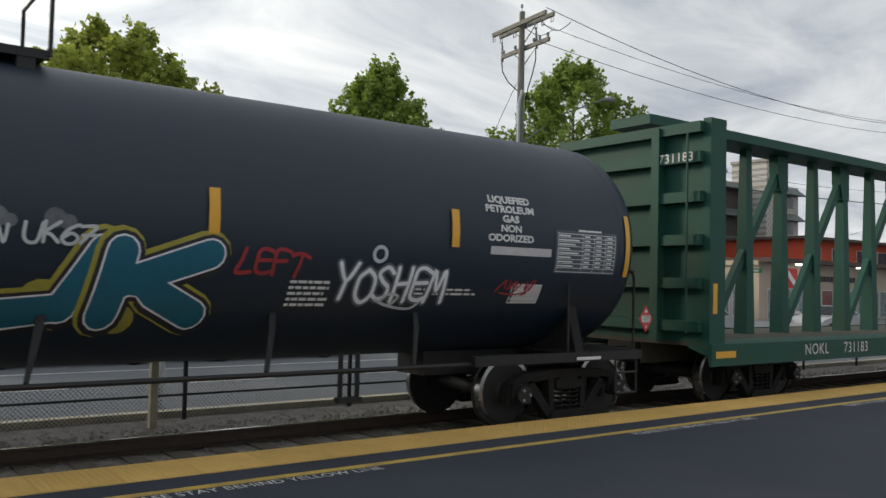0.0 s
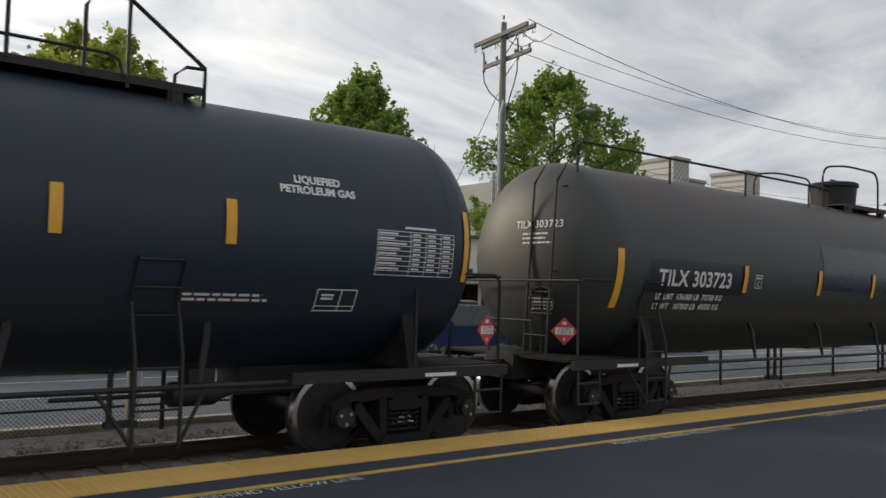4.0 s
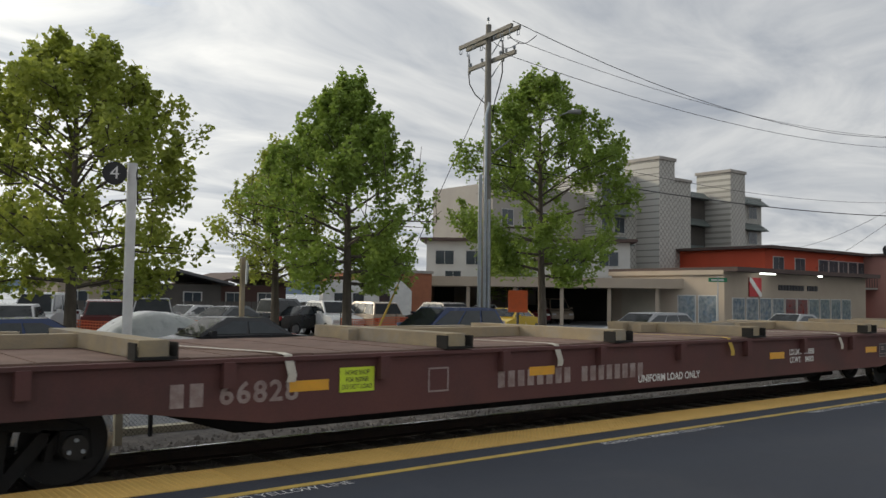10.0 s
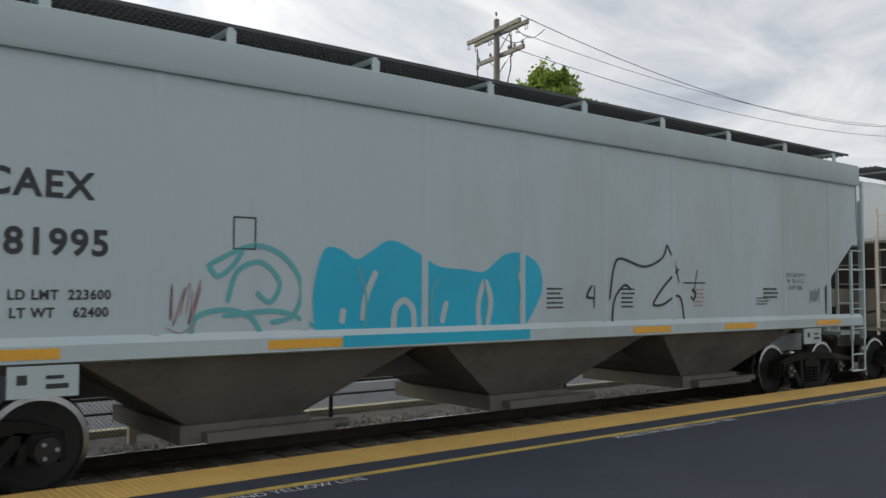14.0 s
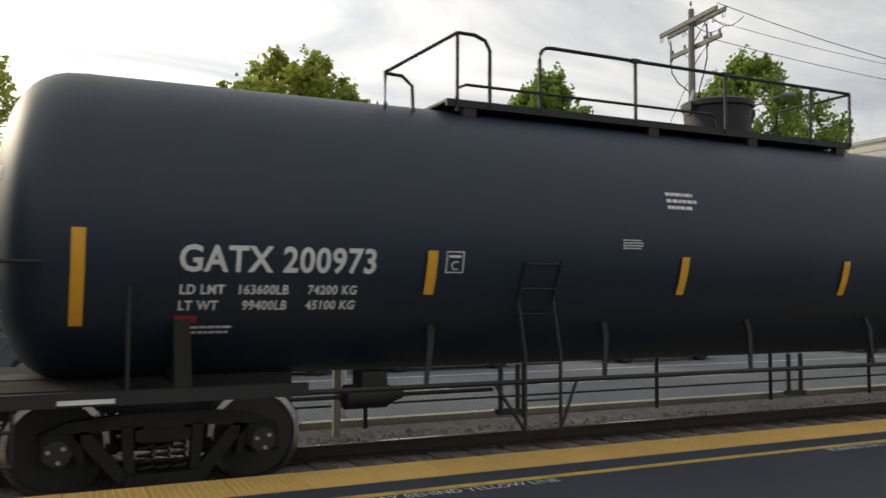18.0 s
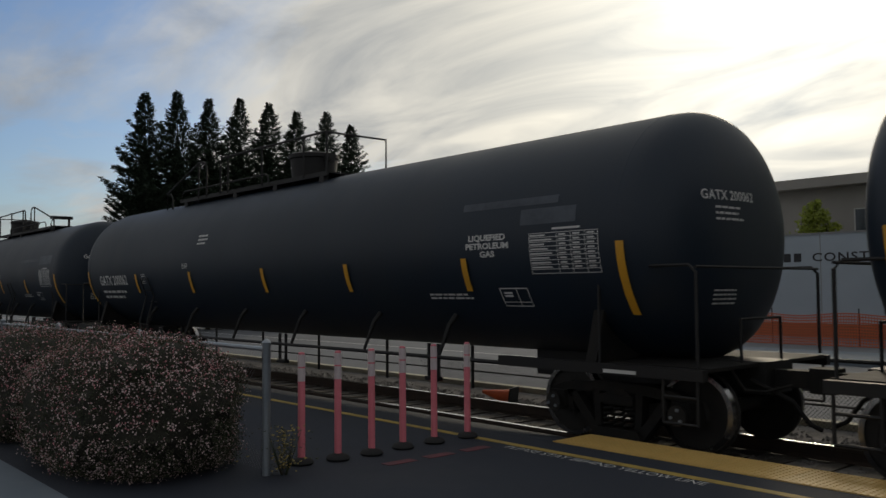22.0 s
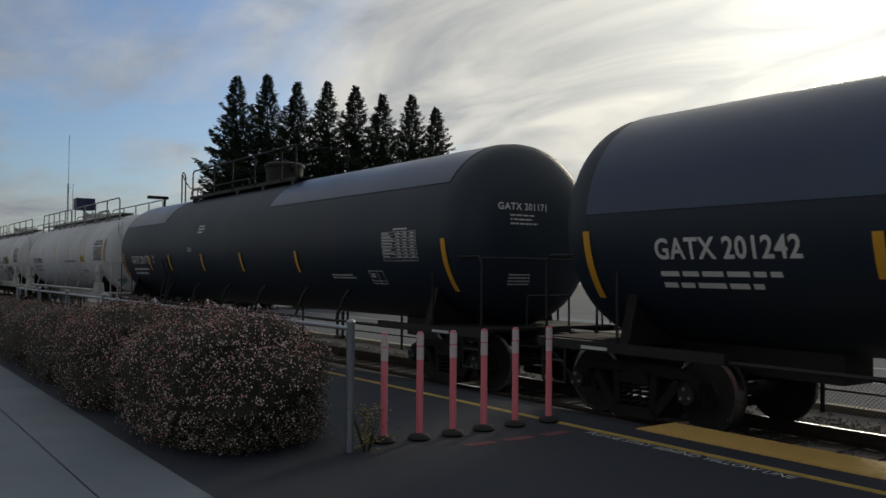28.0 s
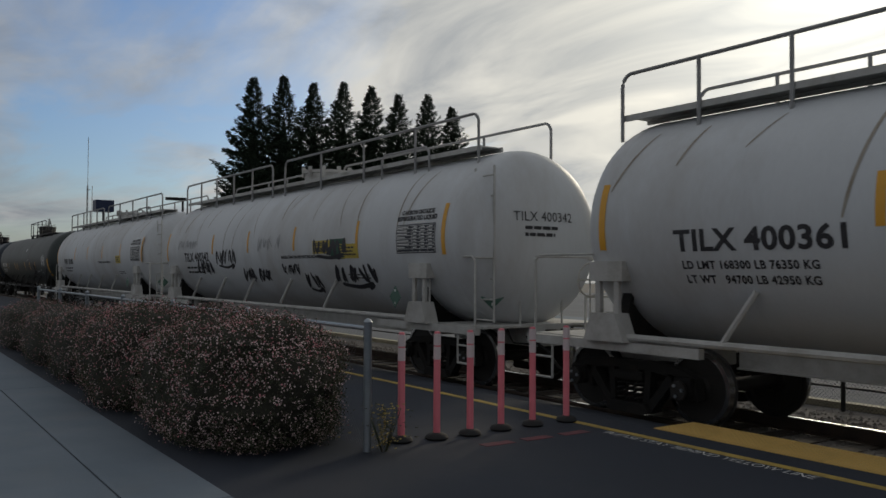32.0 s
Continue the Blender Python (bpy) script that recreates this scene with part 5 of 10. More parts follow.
        box(bm, min(s * (e - 1.75), s * (e - 0.75)), max(s * (e - 1.75), s * (e - 0.75)), -1.3, 1.3, 1.14, 1.95)
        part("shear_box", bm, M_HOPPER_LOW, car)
        bm = bmesh.new()
        lathe(bm, [(-0.4, 0.02), (-0.38, 0.2), (0.38, 0.2), (0.4, 0.02)], "y", 14, (s * (e - 0.1), 0.35, 1.36))
        box(bm, s * (e + 0.2) - 0.12, s * (e + 0.2) + 0.12, -0.55, -0.25, 1.14, 1.6)
        tube(bm, [(s * (e + 0.3), -0.2, 1.3), (s * (e - 0.4), -0.9, 1.5), (s * (e - 0.8), -1.1, 1.2)], 0.025)
        part("brake_gear", bm, M_STEEL_BLACK, car)
        for y in (-1.62, 1.62):
            x = s * (e + 0.17)
            bm = bmesh.new()
            for d in (0.0, -0.48):
                box(bm, x + s * d - 0.03, x + s * d + 0.03, y - 0.02, y + 0.02, 0.98 if d else 1.0, 3.95 if not d else 2.62)
            for i in range(5):
                z = 1.2 + 0.36 * i
                tube(bm, [(x, y, z), (x - s * 0.48, y, z)], 0.013, 5)
            for d in (0.0, -0.48):
                tube(bm, [(x + s * d, y, 1.0), (x + s * d, y, 0.42)], 0.018, 5)
            for z in (0.42, 0.72):
                tube(bm, [(x, y, z), (x - s * 0.48, y, z)], 0.015, 5)
            part("side_ladder", bm, M_FIT_WHITE if round_cut else paint, car)
        bm = bmesh.new()
        for d in (-1.55, -1.1):
            box(bm, s * (e + 0.2) - 0.02, s * (e + 0.2) + 0.02, d - 0.025, d + 0.025, 1.0, 3.6)
        for i in range(7):
            tube(bm, [(s * (e + 0.2), -1.55, 1.3 + 0.36 * i), (s * (e + 0.2), -1.1, 1.3 + 0.36 * i)], 0.013, 5)
        tube(bm, [(s * (e + 0.2), -1.1, 2.35), (s * (e + 0.2), 1.4, 2.35)], 0.014, 5)
        for d in (1.1, 1.55):
            box(bm, s * (e + 0.2) - 0.02, s * (e + 0.2) + 0.02, d - 0.025, d + 0.025, 1.0, 3.6)
        for i in range(7):
            tube(bm, [(s * (e + 0.2), 1.1, 1.3 + 0.36 * i), (s * (e + 0.2), 1.55, 1.3 + 0.36 * i)], 0.013, 5)
        part("end_ladder", bm, M_FIT_WHITE if round_cut else paint, car)
        truck(car, s * (half - bogie[0 if s < 0 else 1]))
        bm = bmesh.new()
        box(bm, min(s * (half - 2.6), s * (half - 3.15)), max(s * (half - 2.6), s * (half - 3.15)), -1.68, -1.65, 0.98, 1.24)
        part("defect_card_board", bm, paint, car)
        laid("board_mark", rects([(-0.2, -0.12, -0.02, 0.06), (0.02, 0.2, -0.06, -0.02), (0.02, 0.16, 0.02, 0.05)]), M_LETTER_B, car, lambda u, v, q=s: (q * (half - 2.87) + u, -1.684, 1.11 + v))
    couplers(car, half)
    # discharge hoppers
    for x in (-4.05, 0.0, 4.05):
        bm = bmesh.new()
        top = [(-1.95, -1.56), (1.95, -1.56), (1.95, 1.56), (-1.95, 1.56)]
        low = [(-0.62, -0.5), (0.62, -0.5), (0.62, 0.5), (-0.62, 0.5)]
        v1 = [bm.verts.new((x + p[0], p[1], 1.32)) for p in top]
        v2 = [bm.verts.new((x + p[0], p[1] * 1.9, 0.52)) for p in low]
        for i in range(4):
            bm.faces.new((v1[i], v1[(i + 1) % 4], v2[(i + 1) % 4], v2[i]))
        bm.faces.new(v2)
        bm.faces.new(v1[::-1])
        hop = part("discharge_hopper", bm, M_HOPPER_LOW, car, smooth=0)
        bm = bmesh.new()
        box(bm, x - 0.72, x + 0.72, -1.05, 1.05, 0.34, 0.53)
        box(bm, x - 0.5, x + 0.95, -1.2, -1.0, 0.36, 0.46)
        tube(bm, [(x + 0.72, -1.12, 0.42), (x + 1.15, -1.12, 0.42)], 0.05, 8)
        part("outlet_gate", bevel(bm, 0.012), M_HOPPER_LOW, car)
    bm = bmesh.new()
    box(bm, -half + 3.2, half - 3.2, -0.28, 0.28, 0.78, 1.2)
    part("centre_sill", bm, M_HOPPER_LOW, car)
    if ribs:
        for i in range(10):
            x = -6.75 + 1.52 * i
            bm = bmesh.new()
            prism(bm, [(x - 0.06, -1.6), (x - 0.012, -1.618), (x + 0.012, -1.618), (x + 0.06, -1.6)], "z", 1.46, 3.87)
            part("side_joint", bm, paint, car)
    def side(u, v, x=0, z=0):
        return (x + u, -w - 0.006, z + v)
    xt = -6.5 if round_cut else -6.1
    laid("reporting_mark", fitted(letters(mark, 0.40, 1.12, 0.01), 0.72 if round_cut else 0.88, 0.24), M_LETTER_B, car, lambda u, v: side(u, v, xt if round_cut else -6.22, 2.66 if round_cut else 2.76))
    laid("car_number", fitted(letters(number, 0.36, 1.12, 0.01), 0.9 if round_cut else 1.0, 0.24), M_LETTER_B, car, lambda u, v: side(u, v, xt + 0.04 if round_cut else -6.16, 2.21 if round_cut else 2.27))
    laid("weight_mark", fitted(letters("LD LMT  222400\nLT WT    63600" if round_cut else "LD LMT  223600\nLT WT    62400", 0.1, 1.1, 0.003, lines=1.3), 0.82, 0.24), M_LETTER_B, car, lambda u, v: side(u, v, xt + 0.06, 1.89 if round_cut else 1.75))
    laid("clearance_mark", frame_marks(0.24, 0.32, 0.015, False), M_LETTER_B, car, lambda u, v: side(u, v, xt + 1.72, 2.42))
    laid("notice_line", bar_marks(0.5, 0.2, 3, 6), M_LETTER_B, car, lambda u, v: side(u, v, e - 3.0, 1.85))
    laid("end_mark", letters(mark, 0.2), M_LETTER_B, car, lambda u, v: (-e - 0.006, -0.2 - u, 3.62 + v))
    laid("end_number", letters(number, 0.2), M_LETTER_B, car, lambda u, v: (-e - 0.006, -0.2 - u, 3.40 + v))
    if round_cut:
        for x in (-7.06, 7.4):
            laid("reflector", rects([(-0.06, 0.06, -0.5, 0.5)]), M_STRIP, car, lambda u, v, q=x: side(u, v, q, 2.02))
        for x in (-4.28, -1.24, 1.52, 4.51):
            laid("reflector", rects([(-0.06, 0.06, -0.22, 0.22)]), M_STRIP, car, lambda u, v, q=x: (q + u, -w - 0.022, 1.77 + v))
    else:
        for x in (-6.47, -3.72, 1.8, 4.0, 6.77):
            bm = bmesh.new()
            box(bm, x - 0.42, x + 0.42, -1.666, -1.662, 1.29, 1.38)
            part("reflector", bm, M_STRIP, car, smooth=0)
    if extras:
        extras(car, e, side)
    return car


M_WALK = mat("roof_walk_steel", (0.055, 0.056, 0.058), (0.08, 0.08, 0.08), 3, 0.7, bump=0.1)
M_FIT_GREY = mat("fittings_grey", (0.16, 0.165, 0.17), (0.22, 0.22, 0.22), 3, 0.6, bump=0.1)


def flat_car(c0, c1):
    half = (c1 - c0) / 2
    car = thing("flat_car", pose((c0 + c1) / 2, TRACK_Y, RAIL_Z), "maroon flat car carrying timber bunks on its plank deck", "flat car", "cars of the freight train")
    CARS.append((car, (c0 + c1) / 2))
    e = half - 0.62
    for y in (-1, 1):
        bm = bmesh.new()
        prism(bm, [(-e, 0.78), (-e + 5.2, 0.78), (-e + 6.6, 0.58), (e - 6.6, 0.58), (e - 5.2, 0.78), (e, 0.78), (e, 1.22), (-e, 1.22)], "y", y * 1.55 - 0.02, y * 1.55 + 0.02)
        box(bm, -e, e, min(y * 1.50, y * 1.62), max(y * 1.50, y * 1.62), 1.19, 1.23)
        part("side_sill", bm, M_FLATCAR, car)
    n = 60
    me = None
    for i in range(n):
        x = -e + 2 * e * i / n
        if me is None:
            bm = bmesh.new()
            box(bm, 0.008, 2 * e / n - 0.008, -1.5, 1.5, 1.19, 1.25)
            me = mesh("deck_plank", bm, M_DECK, 0)
        p = new("deck_plank", me)
        p.parent, p.location = car, (x, 0, random.uniform(-0.004, 0.004))
    bm = bmesh.new()
    box(bm, -e, e, -0.35, 0.35, 0.72, 1.18)
    for i in range(14):
        x = -e + 0.4 + (2 * e - 0.8) * i / 13
        box(bm, x - 0.06, x + 0.06, -1.5, 1.5, 0.9, 1.18)
    part("underframe", bm, M_STEEL_BLACK, car)
    bm = bmesh.new()
    prism(bm, [(-e + 5.4, 0.74), (-e + 6.8, 0.30), (e - 6.8, 0.30), (e - 5.4, 0.74)], "y", -0.36, 0.36)
    part("centre_sill", bm, M_STEEL_BLACK, car)
    bm = bmesh.new()
    box(bm, -0.06, 0.06, -0.05, 0.05, -0.12, 0.12)
    pocket = mesh("stake_pocket", bevel(bm, 0.012), M_FLATCAR)
    for i in range(15):
        x = -e + 0.7 + (2 * e - 1.4) * i / 14
        for y in (-1, 1):
            p = new("stake_pocket", pocket)
            p.parent, p.location = car, (x, y * 1.62, 1.08)
    for s in (-1, 1):
        bm = bmesh.new()
        box(bm, s * e - 0.03, s * e + 0.03, -1.56, 1.56, 0.78, 1.24)
        part("end_sill", bm, M_FLATCAR, car)
        bm = bmesh.new()
        for a in (0.08, 0.5):
            tube(bm, [(s * (e - a), -1.56, 0.8), (s * (e - a), -1.56, 0.38)], 0.018)
        tube(bm, [(s * (e - 0.08), -1.56, 0.4), (s * (e - 0.5), -1.56, 0.4)], 0.018)
        part("sill_step", bm, M_FLATCAR, car)
        bm = bmesh.new()
        tube(bm, [(s * (e + 0.03), -1.1, 1.05), (s * (e + 0.35), -1.1, 0.9), (s * (e + 0.38), -1.25, 0.7), (s * (e + 0.2), -1.3, 0.6)], 0.025)
        part("cut_lever", bm, M_STRAP_Y, car)
        truck(car, s * (half - 4.6))
    couplers(car, half)
    # timber bunks and dunnage across the deck
    for x in (-11.4, -7.9, -4.3, -1.3, 2.2, 6.3, 9.9, 12.2):
        bm = bmesh.new()
        box(bm, x - 0.14, x + 0.14, -1.52, 1.5, 1.255, 1.42)
        part("timber_bunk", bevel(bm, 0.012), M_TIMBER, car)
        bm = bmesh.new()
        box(bm, x - 0.2, x + 0.2, -1.60, -1.4, 1.245, 1.27)
        box(bm, x - 0.2, x - 0.18, -1.60, -1.4, 1.27, 1.40)
        box(bm, x + 0.18, x + 0.2, -1.60, -1.4, 1.27, 1.40)
        part("bunk_shoe", bm, M_STEEL_BLACK, car)
    for x, k in ((-9.8, 1.9), (-3.0, 1.6), (3.1, 1.5), (6.3, 1.5)):
        bm = bmesh.new()
        box(bm, x - k, x + k, 0.35, 0.55, 1.255, 1.40)
        box(bm, x - k * 0.8, x + k * 0.7, 1.0, 1.2, 1.255, 1.40)
        part("dunnage_timber", bevel(bm, 0.012), M_TIMBER, car)
    for x, m, d in ((-10.6, M_STRAP_Y, 0.6), (-6.6, M_STRAP_W, 0.9), (-2.7, M_STRAP_W, 0.9), (1.27, M_STRAP_Y, 0.9), (4.9, M_STRAP_W, 1.2), (8.3, M_STRAP_W, 1.0)):
        bm = bmesh.new()
        pts = [(x - d, 1.3, 1.27), (x, -1.50, 1.268), (x + 0.03, -1.60, 1.25), (x + 0.06, -1.655, 1.05), (x + 0.04, -1.66, 0.98)]
        prev = None
        for p in pts:
            row = [bm.verts.new((p[0] + o, p[1], p[2])) for o in (-0.05, 0.05)]
            if prev:
                bm.faces.new((prev[0], prev[1], row[1], row[0]))
            prev = row
        bmesh.ops.solidify(bm, geom=bm.faces[:], thickness=0.006)
        part("strap", bm, m, car)
    def side(u, v, x, z):
        return (x + u, -1.576, z + v)
    for x in (-12.8, -9.9, -6.3, -2.9, 2.8, 6.3, 9.93, 12.8):
        big = abs(x) > 12
        bm = bmesh.new()
        box(bm, x - 0.23, x + 0.23, -1.577, -1.572, 0.82 if big else 0.87, 1.0 if big else 0.98)
        part("reflector", bm, M_STRIP, car, smooth=0)
    # the owner's name as plain bars, the numbers as they stand
    laid("owner_name", rects([(-1.43 + 0.169 * i, -1.43 + 0.169 * i + 0.115, -0.10, 0.10) for i in range(17) if i != 8]), M_LETTER_F, car, lambda u, v: side(u, v, -2.24, 0.85))
    laid("load_note", fitted(letters("UNIFORM LOAD ONLY", 0.17, 1.0, 0.005), 1.5, 0.11), M_LETTER_W, car, lambda u, v: side(u, v, -0.2, 0.72))
    laid("load_limit", fitted(letters("LD.LMT.  179000\nLT.WT.    84000", 0.15, 1.0, 0.005), 0.85, 0.24), M_LETTER_W, car, lambda u, v: side(u, v, 3.63, 0.90))
    laid("car_number", fitted(letters("66828", 0.3, 1.15, 0.008), 0.85, 0.22), M_LETTER_F, car, lambda u, v: side(u, v, -6.85, 0.9))
    laid("owner_initials", rects([(-0.16, -0.03, -0.11, 0.11), (0.03, 0.16, -0.11, 0.11)]), M_LETTER_F, car, lambda u, v: side(u, v, -7.6, 0.9))
    laid("repair_card", rects([(-0.22, 0.22, -0.13, 0.13)]), M_CARD, car, lambda u, v: (-5.72 + u, -1.58, 0.96 + v), "bright yellow repair card")
    laid("repair_text", fitted(letters("HOME SHOP\nFOR REPAIR\nDO NOT LOAD", 0.10), 0.38, 0.2), M_LETTER_B, car, lambda u, v: (-5.72 + u, -1.584, 0.96 + v))
    laid("stencil_box", frame_marks(0.3, 0.28, 0.02, False), M_LETTER_F, car, lambda u, v: side(u, v, -4.6, 0.9))
    laid("notice_panel", rects([(-0.49, 0.49, -0.14, 0.14)]), M_LETTER_B, car, lambda u, v: side(u, v, 7.12, 0.9))
    laid("notice_frame", frame_marks(0.5, 0.26, 0.015), M_LETTER_F, car, lambda u, v: (6.9 + u, -1.58, 0.9 + v))
    return car


M_LETTER_F = mat("lettering_faded", (0.36, 0.30, 0.28), (0.24, 0.17, 0.16), 7, 0.7, grime=(0.12, 0.06, 0.055), grime_amount=0.7)
M_CARD = mat("repair_card_yellow", (0.62, 0.78, 0.04), (0.55, 0.7, 0.05), 8, 0.6)


def centerbeam_car(c0, c1):
    half = (c1 - c0) / 2
    car = thing("centerbeam_flat_car", pose((c0 + c1) / 2, TRACK_Y, RAIL_Z), "empty dark green centerbeam lumber car with end bulkheads", "flat car", "cars of the freight train")
    CARS.append((car, (c0 + c1) / 2))
    e = half - 0.75
    for s in (-1, 1):
        bm = bmesh.new()
        box(bm, min(s * e, s * (e - 0.08)), max(s * e, s * (e - 0.08)), -1.5, 1.5, 1.05, 4.40)
        part("bulkhead", bm, M_GREEN, car)
        for y in (-1.52, 1.52):
            bm = bmesh.new()
            box(bm, min(s * (e + 0.02), s * (e - 0.36)), max(s * (e + 0.02), s * (e - 0.36)), y - 0.07, y + 0.07, 0.9, 4.43)
            part("bulkhead_post", bevel(bm, 0.015), M_GREEN, car)
        for z in (1.3, 1.95, 2.6, 3.25, 3.85, 4.3):
            bm = bmesh.new()
            box(bm, min(s * e, s * (e + 0.14)), max(s * e, s * (e + 0.14)), -1.48, 1.48, z - 0.08, z + 0.08)
            part("bulkhead_rib", bevel(bm, 0.012), M_GREEN, car)
        bm = bmesh.new()
        box(bm, min(s * e, s * (e + 0.18)), max(s * e, s * (e + 0.18)), -0.75, -0.60, 1.05, 4.35)
        tube(bm, [(s * (e + 0.2), -1.3, 1.2), (s * (e + 0.2), -1.3, 4.2)], 0.02)
        part("bulkhead_stile", bm, M_GREEN, car)
        truck(car, s * (half - 2.9))
    for y in (-1, 1):
        bm = bmesh.new()
        prism(bm, [(y * 1.2, 0.98), (y * 1.55, 0.86), (y * 1.58, 0.72), (y * 1.62, 0.72), (y * 1.62, 1.05), (y * 1.2, 1.08)], "x", -e, e)
        part("side_sill", bm, M_GREEN, car)
    bm = bmesh.new()
    box(bm, -e, e, -1.5, 1.5, 1.0, 1.06)
    box(bm, -e, e, -0.3, 0.3, 0.66, 1.0)
    part("deck", bm, M_GREEN_DECK, car)
    bm = bmesh.new()
    box(bm, -e, e, -0.42, 0.42, 4.50, 4.66)
    part("top_chord", bevel(bm, 0.02), M_GREEN, car)
    x = -e + 2.1
    i = 0
    while x < e - 1.5:
        bm = bmesh.new()
        low = [bm.verts.new((x + p, q, 1.06)) for p, q in ((-0.12, -0.14), (0.12, -0.14), (0.12, 0.14), (-0.12, 0.14))]
        high = [bm.verts.new((x + p, q, 4.50)) for p, q in ((-0.085, -0.07), (0.085, -0.07), (0.085, 0.07), (-0.085, 0.07))]
        for k in range(4):
            bm.faces.new([low[k], low[(k + 1) % 4], high[(k + 1) % 4], high[k]])
        part("centre_post", bevel(bm, 0.012), M_GREEN, car)
        if i % 2 == 0 and i > 0:
            bm = bmesh.new()
            prism(bm, [(x - 2.36, 1.06), (x - 2.18, 1.06), (x - 0.07, 4.10), (x - 0.07, 4.36)], "y", -0.06, 0.06)
            part("diagonal_brace", bm, M_GREEN, car)
            bm = bmesh.new()
            prism(bm, [(x - 0.16, 3.80), (x + 0.12, 3.80), (x + 0.12, 4.49), (x - 0.24, 4.49), (x - 0.24, 4.2)], "y", -0.095, 0.095)
            part("gusset_plate", bm, M_GREEN, car)
        x += 1.17
        i += 1
    couplers(car, half)
    laid("car_number", letters("731183", 0.26, 1.1), M_LETTER_W, car, lambda u, v: (-e + 4.2 + u, -1.63, 0.9 + v))
    laid("reporting_mark", letters("NOKL", 0.26, 1.1), M_LETTER_W, car, lambda u, v: (-e + 2.9 + u, -1.63, 0.9 + v))
    laid("end_number", letters("731183", 0.2, 1.1), M_LETTER_W, car, lambda u, v: (-e - 0.15, -1.05 - u, 3.85 + v))
    for x in (-e + 0.35, -e + 5.6, -e + 8.8):
        bm = bmesh.new()
        box(bm, x - 0.25, x + 0.25, -1.626, -1.622, 0.84, 0.94)
        part("reflector", bm, M_STRIP, car, smooth=0)
    bm = bmesh.new()
    box(bm, -e + 0.06, -e + 0.16, -1.597, -1.592, 1.5, 1.95)
    part("reflector", bm, M_STRIP, car, smooth=0)
    return car


M_GREEN_DECK = mat("centerbeam_rusty_deck", (0.075, 0.06, 0.045), (0.05, 0.055, 0.04), 2, 0.85, bump=0.3)


def white_tank_car(c0, c1, mark, label, extras=None, ends_in=(0.92, 0.92)):
    half = (c1 - c0) / 2
    car = thing("tank_car", pose((c0 + c1) / 2, TRACK_Y, RAIL_Z), label, "tank car", "cars of the freight train")
    CARS.append((car, (c0 + c1) / 2))
    fit, r = M_FIT_WHITE, TANK_R
    rear, front = half - ends_in[0], half - ends_in[1]
    th = min(rear, front)
    tank_body((rear + front) / 2, r, 0.75, M_TANK_WHITE, car, shift=(front - rear) / 2)
    seams(car, th, r, M_TANK_WHITE, (-rear + 0.75, -5.0, -2.5, 0, 2.5, 5.0, front - 0.75))
    top = TANK_Z + r
    for s in (-1, 1):
        truck(car, s * (half - 2.2))
        stub_sill(car, s, half, fit, True, 2.2)
        bm = bmesh.new()
        x = s * (half - 2.2)
        box(bm, x - 0.28, x + 0.28, -1.5, -1.2, 1.75, 2.0)
        for d in (-0.16, 0.16):
            tube(bm, [(x + d, -1.45, 1.75), (x + d, -1.45, 1.05)], 0.05, 6)
        prism(bm, [(x - 0.35, 1.0), (x + 0.35, 1.0), (x + 0.2, 1.35), (x - 0.2, 1.35)], "y", -1.55, -1.3)
        part("valve_box", bm, fit, car)
    ladder(car, half - 0.95, -1.02, 1.05, 3.55, fit, 0.5, 0.33)
    couplers(car, half)
    bm = bmesh.new()
    for y in (-1.42, 1.42):
        tube(bm, [(-half + 2.2, y, 1.06), (half - 2.2, y, 1.06)], 0.045, 8)
    part("side_rail", bm, fit, car)
    bm = bmesh.new()
    box(bm, -half + 3.3, half - 3.3, -0.31, 0.31, 0.70, 0.90)
    box(bm, -half + 3.3, half - 3.3, -0.36, 0.36, 0.68, 0.70)
    part("centre_sill", bm, fit, car, smooth=0)
    if mark == "TILX 400361":
        laid("sill_mark", fitted(letters(mark, 0.12), 0.95, 0.11), M_LETTER_B, car, lambda u, v: (5.2 + u, -0.314, 0.80 + v))
    for x in (-5.2, -3.2, -1.2, 1.0, 3.2):
        bm = bmesh.new()
        tube(bm, [(x + 0.35, -1.30, 1.66), (x, -1.42, 1.08)], 0.035)
        part("rail_brace", bm, fit, car)
    a, b = -th + 0.4, th - 0.5
    bm = bmesh.new()
    for y in (-0.75, -0.3):
        box(bm, a, b, y - 0.02, y + 0.02, top - 0.02, top + 0.06)
    box(bm, a, b, -0.73, -0.32, top + 0.03, top + 0.05)
    part("walkway", bm, fit, car)
    for y in (-0.8, 0.8):
        z = top + 0.6
        for a0, b0, n in ((a, -0.95, 5), (-0.2, b, 4)):
            railing(car, [(a0, y, top - 0.3), (a0, y, z - 0.1), (a0 + 0.1, y, z), (b0 - 0.1, y, z), (b0, y, z - 0.1), (b0, y, top - 0.3)], [(a0 + (b0 - a0) * i / n, y) for i in range(1, n)], M_FIT_GREYW, z, None, top - 0.2, 0.026)
    bm = bmesh.new()
    tube(bm, [(b - 3.2, -0.8, top - 0.3), (b - 3.2, -0.8, top + 0.16), (b - 3.1, -0.8, top + 0.22), (b - 1.6, -0.8, top + 0.22), (b - 1.5, -0.8, top + 0.1), (b - 1.5, -0.8, top - 0.3)], 0.022)
    part("low_rail", bm, M_FIT_GREYW, car)
    bm = bmesh.new()
    mx = 0.5
    lathe(bm, [(top - 0.05, 0.55), (top + 0.26, 0.55), (top + 0.28, 0.6), (top + 0.34, 0.6), (top + 0.37, 0.05)], "z", 24, (mx, 0, 0))
    manway = part("manway", bm, fit, car)
